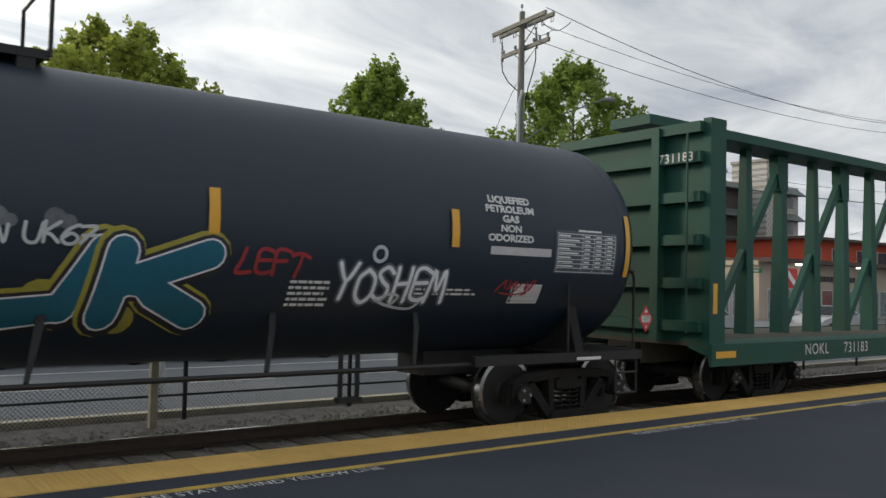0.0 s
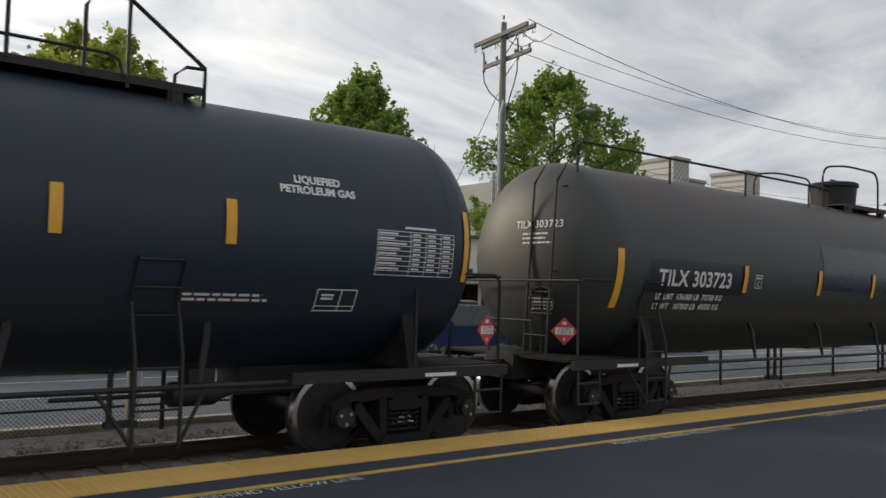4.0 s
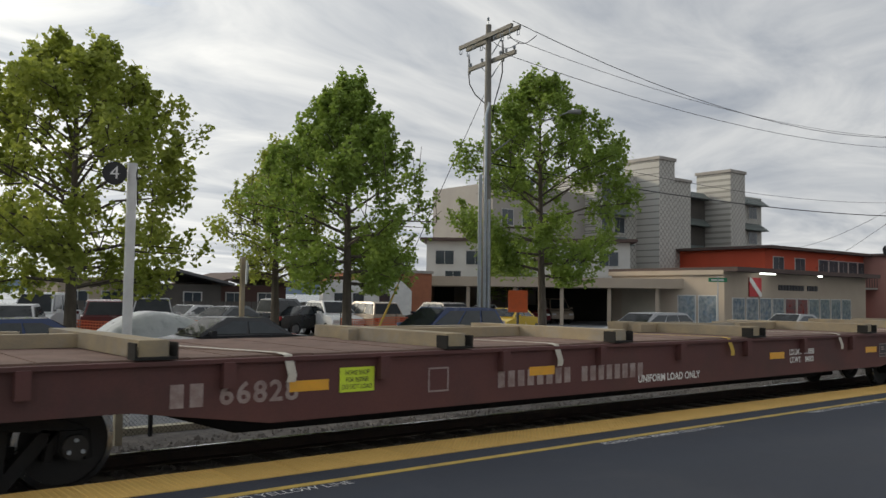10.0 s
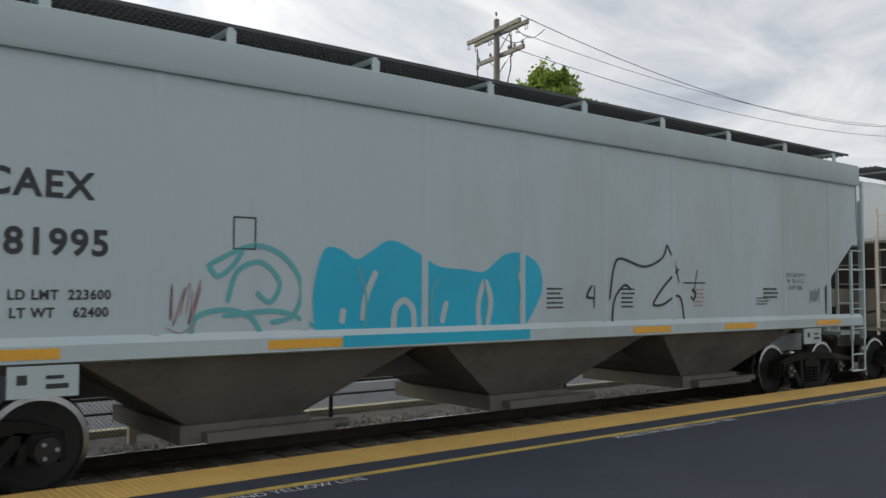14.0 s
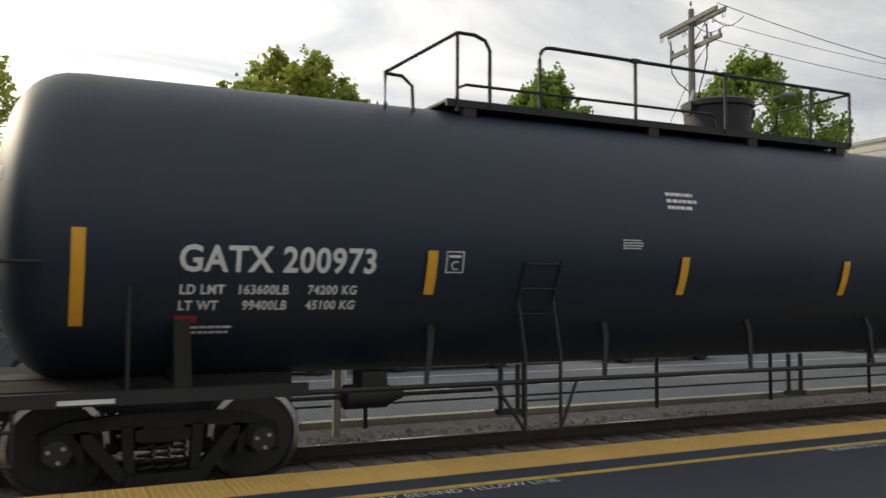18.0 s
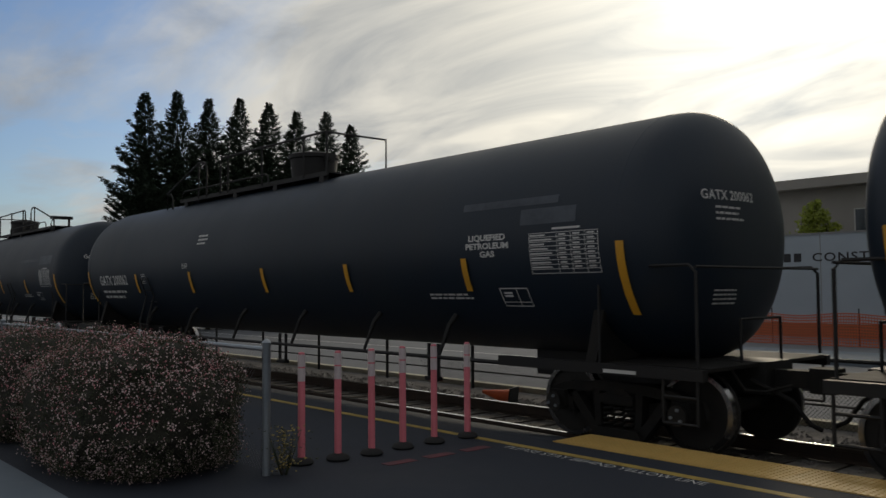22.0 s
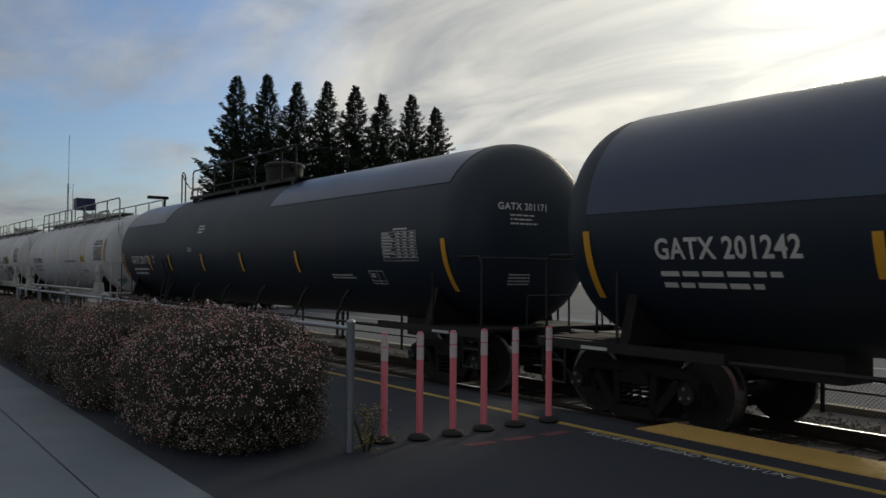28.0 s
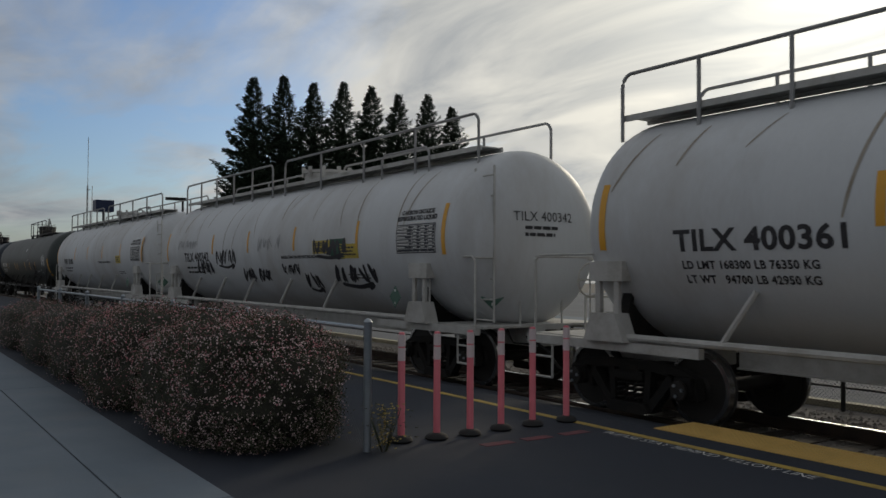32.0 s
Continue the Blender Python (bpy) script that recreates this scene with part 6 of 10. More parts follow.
    for i in range(10):
        q = 2 * math.pi * i / 10
        bm = bmesh.new()
        box(bm, mx + 0.58 * math.cos(q) - 0.035, mx + 0.58 * math.cos(q) + 0.035, 0.58 * math.sin(q) - 0.035, 0.58 * math.sin(q) + 0.035, top + 0.18, top + 0.42)
        part("clamp", bm, fit, manway)
    for x in (-th + 0.7, -3.4, -0.85, 1.85, 4.72, 7.65):
        decal(car, "reflector", rects([(-0.05, 0.05, -0.26, 0.26)]) if abs(x) < 6 else rects([(-0.055, 0.055, -0.42, 0.42)]), M_STRIP, max(-rear + 0.45, min(x, front - 0.45)), 2.56)
    if mark:
        decal(car, "reporting_mark", fitted(letters(mark, 0.36, 1.05, 0.01), 2.1, 0.26), M_LETTER_B, -4.78, 2.23)
    else:
        decal(car, "reporting_mark", rects([(-1.0 + 0.2 * i, -1.0 + 0.2 * i + 0.13, -0.12, 0.12) for i in range(10) if i != 4]), M_LETTER_B, -4.78, 2.23)
    decal(car, "weight_mark", fitted(letters("LD LMT 168300 LB 76350 KG\nLT WT   94700 LB 42950 KG", 0.1, 1.1, 0.003, lines=1.3), 1.7, 0.26) if mark == "TILX 400361" else bar_marks(1.7, 0.26, 2, 3, 0.6), M_LETTER_B, -4.9, 1.87)
    decal(car, "valve_note", fitted(letters("REGULATING VALVES VENTING NORMAL", 0.08, 1.0, 0.003), 2.0, 0.07), M_LETTER_B, 2.15, 2.16)
    rnd = random.Random(int(-c0))
    for i in range(14):
        # dark runs of dirt down from the walkway
        x, l = -th + 1.2 + (2 * th - 2.4) * (i + rnd.uniform(-0.3, 0.3)) / 13, rnd.uniform(0.35, 1.3)
        w = rnd.uniform(-0.06, 0.06)
        laid("dirt_run", ribbons([[(w * j, -l * j / 6) for j in range(7)]], rnd.uniform(0.02, 0.05)), M_RUN, car, onto_tank(x, 3.62, 0.004))
    decal(car, "notice_line", bar_marks(0.9, 0.12, 2, 13, 0.6), M_LETTER_B, 4.6, 1.76)
    decal(car, "notice_plate", rects([(-0.37, 0.37, -0.15, 0.13)]), M_CAUTION, 4.4, 2.26, "yellow warning plate")
    decal(car, "notice_bar", bar_marks(0.6, 0.2, 3, 5), M_LETTER_B, 4.4, 2.25, lift=0.009)
    decal(car, "table_plate", rects([(-0.62, 0.62, -0.25, 0.25)]), M_TABLE, 6.8, 2.42, "dark data plate")
    decal(car, "table_line", table_marks(1.2, 0.46, 8), M_LETTER_W, 6.8, 2.42, lift=0.009)
    decal(car, "contents_name", fitted(letters("CARBON DIOXIDE\nREFRIGERATED LIQUID", 0.12, 1.0, 0.006), 1.25, 0.2), M_LETTER_B, 6.8, 2.82)
    head_decal(car, "end_mark", letters(mark, 0.22, 1.05), M_LETTER_B, 1, -0.1, 2.75, front, 0.75, r)
    head_decal(car, "capacity_line", bar_marks(0.8, 0.22, 2, 5), M_LETTER_B, 1, -0.1, 2.52, front, 0.75, r)
    placard(car, (half - 2.75, -1.6, 1.42), Matrix(), "", colour=M_PLACARD_G)
    placard(car, (half - 0.9, -0.9, 1.45), pose(0, 0, 0, 0, 0, 55), "", colour=M_PLACARD_G)
    if extras:
        extras(car, th)
    return car


M_RUN = mat("dirt_run", (0.26, 0.22, 0.17), (0.40, 0.37, 0.32), 6, 0.7, bump=0.02)
M_FIT_GREYW = mat("railing_grey", (0.33, 0.33, 0.33), (0.25, 0.25, 0.25), 4, 0.6)
M_CAUTION = mat("caution_yellow", (0.60, 0.46, 0.07), (0.52, 0.40, 0.08), 6, 0.6)
M_TABLE = mat("data_plate_dark", (0.03, 0.035, 0.05), (0.045, 0.05, 0.06), 6, 0.6)
M_PANEL_Y = mat("notice_pale_yellow", (0.50, 0.48, 0.17), (0.42, 0.40, 0.16), 6, 0.6)


def patch(car, x, z, w, h, material, name="paint_patch", lift=0.004, label=""):
    return decal(car, name, rects([(-w / 2, w / 2, -h / 2, h / 2)]), material, x, z, label, lift=lift)


def phone_plate(car, x, z, material, w=0.8, h=0.27):
    decal(car, "notice_plate", rects([(-w / 2, w / 2, -h / 2, h / 2)]), material, x, z, "pale yellow notice plate")
    k = w / 1.0
    decal(car, "notice_bar", rects([(-0.42 * k, 0.42 * k, 0.07, 0.09), (-0.36 * k, 0.36 * k, 0.03, 0.05)] + [((-0.40 + 0.07 * i) * k, (-0.40 + 0.07 * i + 0.05) * k, -0.10, -0.01) for i in range(12) if i not in (3, 7)]), M_LETTER_B, x, z, lift=0.009)


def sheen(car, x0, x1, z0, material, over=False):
    """A glossier coat over the tank's back, its sheen put into a paler colour, down to z0 on its flanks; over: it runs
    on over the rear head.
    """
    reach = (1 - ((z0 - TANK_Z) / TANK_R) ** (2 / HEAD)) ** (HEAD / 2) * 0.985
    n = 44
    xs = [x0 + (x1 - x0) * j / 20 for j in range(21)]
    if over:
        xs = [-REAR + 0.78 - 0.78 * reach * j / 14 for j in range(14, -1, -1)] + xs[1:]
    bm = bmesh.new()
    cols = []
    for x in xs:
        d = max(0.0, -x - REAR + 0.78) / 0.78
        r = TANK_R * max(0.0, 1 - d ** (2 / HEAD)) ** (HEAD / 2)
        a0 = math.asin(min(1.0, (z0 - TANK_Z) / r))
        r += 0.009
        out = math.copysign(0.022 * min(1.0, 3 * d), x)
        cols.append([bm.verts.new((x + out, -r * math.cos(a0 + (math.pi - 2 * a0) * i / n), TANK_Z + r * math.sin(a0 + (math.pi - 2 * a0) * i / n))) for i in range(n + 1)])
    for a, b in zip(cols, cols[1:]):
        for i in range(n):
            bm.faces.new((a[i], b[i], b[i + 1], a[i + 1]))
    return part("paint_coat", bm, material, car, "glossier coat of paint, its sheen painted in as a paler colour")


def onto_tank(x, z, lift):
    return lambda u, v: on_tank(x + u, z + v, lift, TANK_R, TANK_Z)


def onto_side(x, z, lift):
    return lambda u, v: (x + u, -1.6 - lift, z + v)


M_G_TEAL = mat("spray_teal_blue", (0.010, 0.150, 0.215), (0.015, 0.105, 0.165), 1.3, 0.5, bump=0.02)
M_G_YELLOW = mat("spray_yellow", (0.42, 0.37, 0.05), (0.30, 0.27, 0.05), 3, 0.55, bump=0.02)
M_G_WHITE = mat("spray_white", (0.60, 0.62, 0.63), (0.45, 0.47, 0.49), 5, 0.6, bump=0.02)
M_G_BRIGHT = mat("spray_bright_white", (0.84, 0.85, 0.88), (0.74, 0.75, 0.80), 5, 0.6, bump=0.02)
M_G_FAINT = mat("spray_faint_white", (0.17, 0.18, 0.19), (0.09, 0.10, 0.11), 5, 0.6, bump=0.02)
M_G_MAGENTA = mat("spray_magenta", (0.13, 0.010, 0.045), (0.09, 0.012, 0.06), 3, 0.6, bump=0.02)
M_G_VIOLET = mat("spray_violet", (0.050, 0.028, 0.115), (0.035, 0.020, 0.085), 2, 0.6, bump=0.02)
M_G_RED = mat("spray_red", (0.40, 0.035, 0.04), (0.25, 0.03, 0.035), 5, 0.6, bump=0.02)
M_G_GREEN = mat("spray_dull_green", (0.035, 0.11, 0.075), (0.02, 0.06, 0.045), 5, 0.6, bump=0.02)
M_G_PURPLE = mat("spray_purple_black", (0.008, 0.007, 0.022), (0.028, 0.008, 0.040), 2.4, 0.6, bump=0.02, fine=9, spec=0.25, grime=(0.008, 0.008, 0.014), grime_amount=0.97)
M_G_NAVY = mat("spray_navy", (0.020, 0.020, 0.070), (0.05, 0.025, 0.10), 2.0, 0.6, bump=0.02, spec=0.25)
M_G_SEA = mat("spray_sea_green", (0.03, 0.30, 0.29), (0.05, 0.36, 0.33), 2.0, 0.5, bump=0.02)
M_G_CYAN = mat("spray_cyan", (0.010, 0.42, 0.60), (0.015, 0.37, 0.53), 1.5, 0.5, bump=0.02)
M_G_CYAN_D = mat("spray_sea_line", (0.10, 0.38, 0.40), (0.13, 0.40, 0.40), 3, 0.55, bump=0.02)
M_G_BLACK = mat("spray_black", (0.018, 0.018, 0.024), (0.03, 0.03, 0.036), 5, 0.5, bump=0.02)
M_G_SILVER = mat("spray_silver", (0.52, 0.54, 0.56), (0.62, 0.60, 0.55), 1.2, 0.45, bump=0.02, grime=(0.55, 0.42, 0.22), grime_amount=0.4)
# glossier paint; the sky's sheen on it is put into the pale base colour
M_COAT = mat("tank_glossy_coat_sheen", (0.036, 0.060, 0.118), (0.046, 0.072, 0.130), 0.8, 0.32, bump=0.03, fine=20, grime=(0.03, 0.03, 0.035), grime_amount=0.3)
M_COAT_D = mat("tank_dark_coat", (0.006, 0.007, 0.011), (0.009, 0.010, 0.014), 1.0, 0.42, bump=0.03, fine=20)
M_BAND_B = mat("tank_repainted_band", (0.006, 0.010, 0.024), (0.010, 0.015, 0.030), 1.0, 0.28, bump=0.03, fine=20, grime=(0.035, 0.040, 0.050), grime_amount=0.4)
M_COAT_B = mat("tank_blue_patch", (0.012, 0.024, 0.060), (0.015, 0.026, 0.055), 1.0, 0.5, bump=0.03, fine=20)
M_G_FAINTER = mat("spray_worn_grey", (0.33, 0.34, 0.35), (0.45, 0.46, 0.47), 6, 0.6, bump=0.02)
M_PALE = mat("scrubbed_patch", (0.085, 0.100, 0.125), (0.05, 0.06, 0.078), 3.0, 0.6, bump=0.03, fine=20)
M_TAN = mat("lettering_tan", (0.40, 0.34, 0.26), (0.30, 0.26, 0.20), 6, 0.6, bump=0.02)
M_PLATE_W = mat("notice_white", (0.58, 0.56, 0.56), (0.5, 0.47, 0.48), 8, 0.6, bump=0.02)
M_PINKRED = mat("lettering_pink_red", (0.50, 0.10, 0.17), (0.42, 0.09, 0.14), 6, 0.6, bump=0.02)


def tag(car, onto, x, z, w, h, n, seed, material, width=0.03, lean=0.2, lift=0.008):
    laid("spray_tag", scrawl(w, h, n, seed, width, lean), material, car, onto(x, z, lift))


def gas_note(car, x, z, material, w=0.75, h=0.5, text="LIQUEFIED\nPETROLEUM\nGAS\nNON\nODORIZED"):
    decal(car, "contents_name", fitted(letters(text, 0.1, 1.0, 0.004), w, h), material, x, z)


def ctcx_paint(car, th):
    laid("spray_ground", dots([(-2.72, 1.95, 0.26), (-2.6, 1.68, 0.24), (-2.55, 2.2, 0.15), (-1.35, 1.85, 0.22), (-0.45, 1.98, 0.2), (-0.2, 2.12, 0.16), (0.3, 2.05, 0.16), (1.5, 1.62, 0.2), (1.75, 1.85, 0.16), (2.2, 1.45, 0.14)]), M_G_YELLOW, car, onto_tank(0, 0, 0.0035))
    laid("spray_spot", dots([(-2.68, 1.92, 0.11), (-2.62, 1.80, 0.09), (-2.74, 2.02, 0.06)]), M_G_BLACK, car, onto_tank(0, 0, 0.0042))
    coats = [("spray_halo", M_G_YELLOW, 0.17, -0.02, 0.01), ("spray_edge", M_G_BLACK, 0.125, 0.0, -0.01), ("spray_outline", M_G_BRIGHT, 0.036, 0, 0), ("spray_fill", M_G_TEAL, 0.0, 0, 0)]
    spray_word(car, onto_tank, "tL67UK", ((-4.75, -2.75), (-2.75, -1.45), (-1.95, -0.75), (-0.9, 0.5), (0.45, 2.05), (1.75, 3.0)), 1.36, 2.22, 0.27, coats, False, 0.22, 0.005, 0.0025, 0.0006)
    spray_hand(car, onto_tank, "YOSHE+", -7.15, 1.70, 1.55, 0.28, M_G_FAINTER, 0.036, 0.1, 0.0, 3)
    spray_hand(car, onto_tank, "UK", -6.2, 1.70, 0.5, 0.38, M_G_FAINTER, 0.042, 0.1, 0.0, 4)
    tag(car, onto_tank, -5.75, 1.72, 0.8, 0.26, 4, 5, M_G_FAINT, 0.04)
    laid("spray_tag", brush([curvy([(-7.8, 1.5), (-7.5, 1.58), (-7.6, 1.44), (-7.2, 1.54), (-7.25, 1.42), (-6.8, 1.52), (-6.6, 1.5)]), [(-6.1, 1.5), (-5.85, 1.4), (-5.7, 1.46)]], 0.035), M_G_WHITE, car, onto_tank(0, 0, 0.0082))
    for i, ch in enumerate("YOSHE"):
        spray_hand(car, onto_tank, ch, -4.22 + 0.07 * i, 3.22 - 0.18 * i, 0.22, 0.18, M_G_WHITE, 0.045, 0.0, 0, 20 + i)
    spray_hand(car, onto_tank, "UK", -3.52, 2.86, 0.5, 0.34, M_G_WHITE, 0.05, 0.2, 0.0, 31)
    spray_hand(car, onto_tank, "DRAMA", -1.45, 2.1, 0.5, 0.17, M_G_WHITE, 0.028, 0.1, 0.0, 33, 0.0215)
    spray_hand(car, onto_tank, "RIPPIN", 0.85, 2.12, 0.7, 0.17, M_G_WHITE, 0.028, 0.1, 0.012, 34, 0.0215)
    spray_hand(car, onto_tank, "UK67", 1.6, 2.2, 0.6, 0.16, M_G_WHITE, 0.03, 0.1, 0.0, 35, 0.0215)
    laid("spray_cloud", dots([(0.95, 2.3, 0.07), (1.1, 2.33, 0.09), (1.2, 2.3, 0.06), (1.55, 2.34, 0.09), (1.66, 2.31, 0.07)]), M_G_FAINT, car, onto_tank(0, 0, 0.005))
    tag(car, onto_tank, 0.0, 1.36, 0.5, 0.13, 4, 36, M_G_WHITE, 0.022)
    spray_hand(car, onto_tank, "LEFT", 3.6, 2.02, 0.78, 0.24, M_G_RED, 0.04, 0.1, 0.0, 37)
    decal(car, "emergency_note", bar_marks(0.55, 0.3, 5, 38, 0.5), M_LETTER_W, 4.1, 1.72)
    tag(car, onto_tank, 6.9, 1.85, 0.6, 0.18, 4, 39, M_G_RED, 0.02)
    patch(car, 8.05, 2.3, 1.15, 0.55, M_PALE, lift=0.004)
    patch(car, 7.12, 1.75, 0.44, 0.22, M_PLATE_W, "notice_plate", 0.005)
    spray_hand(car, onto_tank, "YOSHEM", 5.1, 1.84, 1.45, 0.36, M_G_FAINT, 0.1, 0.05, 0.0, 38, 0.006)
    spray_hand(car, onto_tank, "YOSHEM", 5.1, 1.84, 1.45, 0.36, M_G_BRIGHT, 0.045, 0.05, 0.0, 38)
    laid("spray_tag", brush([curvy([(4.9, 1.66), (5.1, 1.6), (5.2, 1.7), (5.05, 1.72), (5.0, 1.62), (5.4, 1.56), (5.55, 1.7)])], 0.03), M_G_WHITE, car, onto_tank(0, 0, 0.0085))
    laid("spray_spot", dots([(0, 0, 0.1)]), M_G_WHITE, car, onto_tank(4.85, 2.16, 0.007))
    laid("spray_spot", dots([(0, 0, 0.06)]), M_TANK, car, onto_tank(4.85, 2.16, 0.009))
    gas_note(car, 6.72, 2.66, M_LETTER_W, 0.78, 0.56)
    decal(car, "notice_plate", rects([(-0.5, 0.5, -0.05, 0.05)]), M_PLATE_W, 6.9, 2.27)
    for i, (x, z1) in enumerate(((-8.1, 2.9), (-7.75, 2.75), (-7.5, 3.0), (-6.95, 2.9))):
        laid("drip_stain", ribbons([[(0.02 * j % 3, 0.42 - 0.12 * j) for j in range(8)]], 0.06), M_G_FAINT, car, onto_tank(x, z1 - 0.3, 0.005))
    for word, m, y, z, w, h, k in (("UK", M_G_RED, -0.85, 2.9, 0.45, 0.2, 0.03), ("DRAMA", M_G_RED, -0.95, 2.62, 0.9, 0.24, 0.03), ("KSR", M_G_GREEN, -1.0, 1.98, 0.8, 0.42, 0.055)):
        lines = []
        for i, ch in enumerate(word):
            lines += written(ch, -w / 2 + w * i / len(word), -w / 2 + w * (i + 0.92) / len(word), -h / 2, h / 2, 0.1)
        head_decal(car, "spray_tag", brush(lines, k), m, -1, y, z, th, 0.78, TANK_R)
    tag(car, onto_tank, -7.95, 1.95, 0.4, 0.16, 4, 44, M_G_RED, 0.025)


def tilx_723_paint(car, th):
    patch(car, 0.7, 2.5, 7.8, 0.8, M_BAND_B, lift=0.005)
    patch(car, 6.3, 2.15, 2.0, 0.72, M_COAT_D)
    patch(car, 7.64, 2.95, 0.74, 0.42, M_COAT_B)
    patch(car, 7.5, 3.2, 0.9, 0.06, M_PALE)
    phone_plate(car, 3.52, 2.15, M_CAUTION)
    decal(car, "contents_plate", rects([(-0.3, 0.3, -0.085, 0.085)]), M_PLATE_W, 3.65, 1.86)
    decal(car, "contents_name", fitted(letters("NON-ODORIZED", 0.1, 1.0, 0.004), 0.56, 0.12), M_PINKRED, 3.65, 1.86, lift=0.009)
    decal(car, "contents_plate", rects([(-0.3, 0.3, -0.11, 0.11)]), M_PLATE_W, 4.25, 1.8)
    decal(car, "contents_name", fitted(letters("LIQUEFIED\nPETROLEUM GAS", 0.1, 1.0, 0.003), 0.56, 0.18), M_PINKRED, 4.25, 1.8, lift=0.009)
    gas_note(car, 6.43, 2.98, M_TAN, 1.0, 0.22, "LIQUEFIED        \nPETROLEUM GAS")
    gas_note(car, 6.45, 2.72, M_TAN, 0.9, 0.1, "NON- ODORIZED")
    patch(car, -6.9, 2.2, 2.5, 0.5, M_COAT_D)


def tilx_635_paint(car, th):
    tag(car, onto_tank, -3.5, 2.02, 1.9, 0.34, 4, 61, M_G_FAINT, 0.045)
    tag(car, onto_tank, 0.1, 1.95, 2.0, 0.28, 5, 62, M_G_WHITE, 0.03)
    gas_note(car, 6.6, 2.95, M_LETTER_W, 0.9, 0.2, "LIQUEFIED\nPETROLEUM GAS")


def mgnx_paint(car, th):
    phone_plate(car, 6.06, 2.02, M_PANEL_Y)
    decal(car, "notice_line", bar_marks(0.8, 0.07, 2, 17), M_LETTER_W, 6.1, 1.83)
    decal(car, "contents_plate", rects([(-0.23, 0.23, -0.15, 0.15)]), M_PLATE_W, 7.25, 2.57)
    decal(car, "contents_name", fitted(letters("LIQUEFIED\nPETROLEUM GAS", 0.1), 0.4, 0.18), M_PINKRED, 7.25, 2.55, lift=0.009)
    decal(car, "contents_plate", rects([(-0.26, 0.26, -0.06, 0.06)]), M_PLATE_W, 7.22, 2.34)
    decal(car, "contents_name", fitted(letters("NON-ODORIZED", 0.1, 1.0, 0.003), 0.48, 0.085), M_LETTER_B, 7.22, 2.34, lift=0.009)
    tag(car, onto_tank, 6.8, 1.7, 0.35, 0.32, 2, 71, M_G_FAINT, 0.02)
    tag(car, onto_tank, -3.33, 1.82, 1.15, 0.26, 6, 72, M_G_WHITE, 0.04)
    laid("spray_tag", brush([curvy([(-3.5, 1.6), (-3.2, 1.66), (-3.0, 1.58), (-3.25, 1.52), (-3.5, 1.6)]), [(-3.35, 1.59), (-3.15, 1.59)]], 0.025), M_G_WHITE, car, onto_tank(0, 0, 0.008))
    tag(car, onto_tank, 1.95, 1.72, 1.4, 0.16, 7, 73, M_G_WHITE, 0.028)


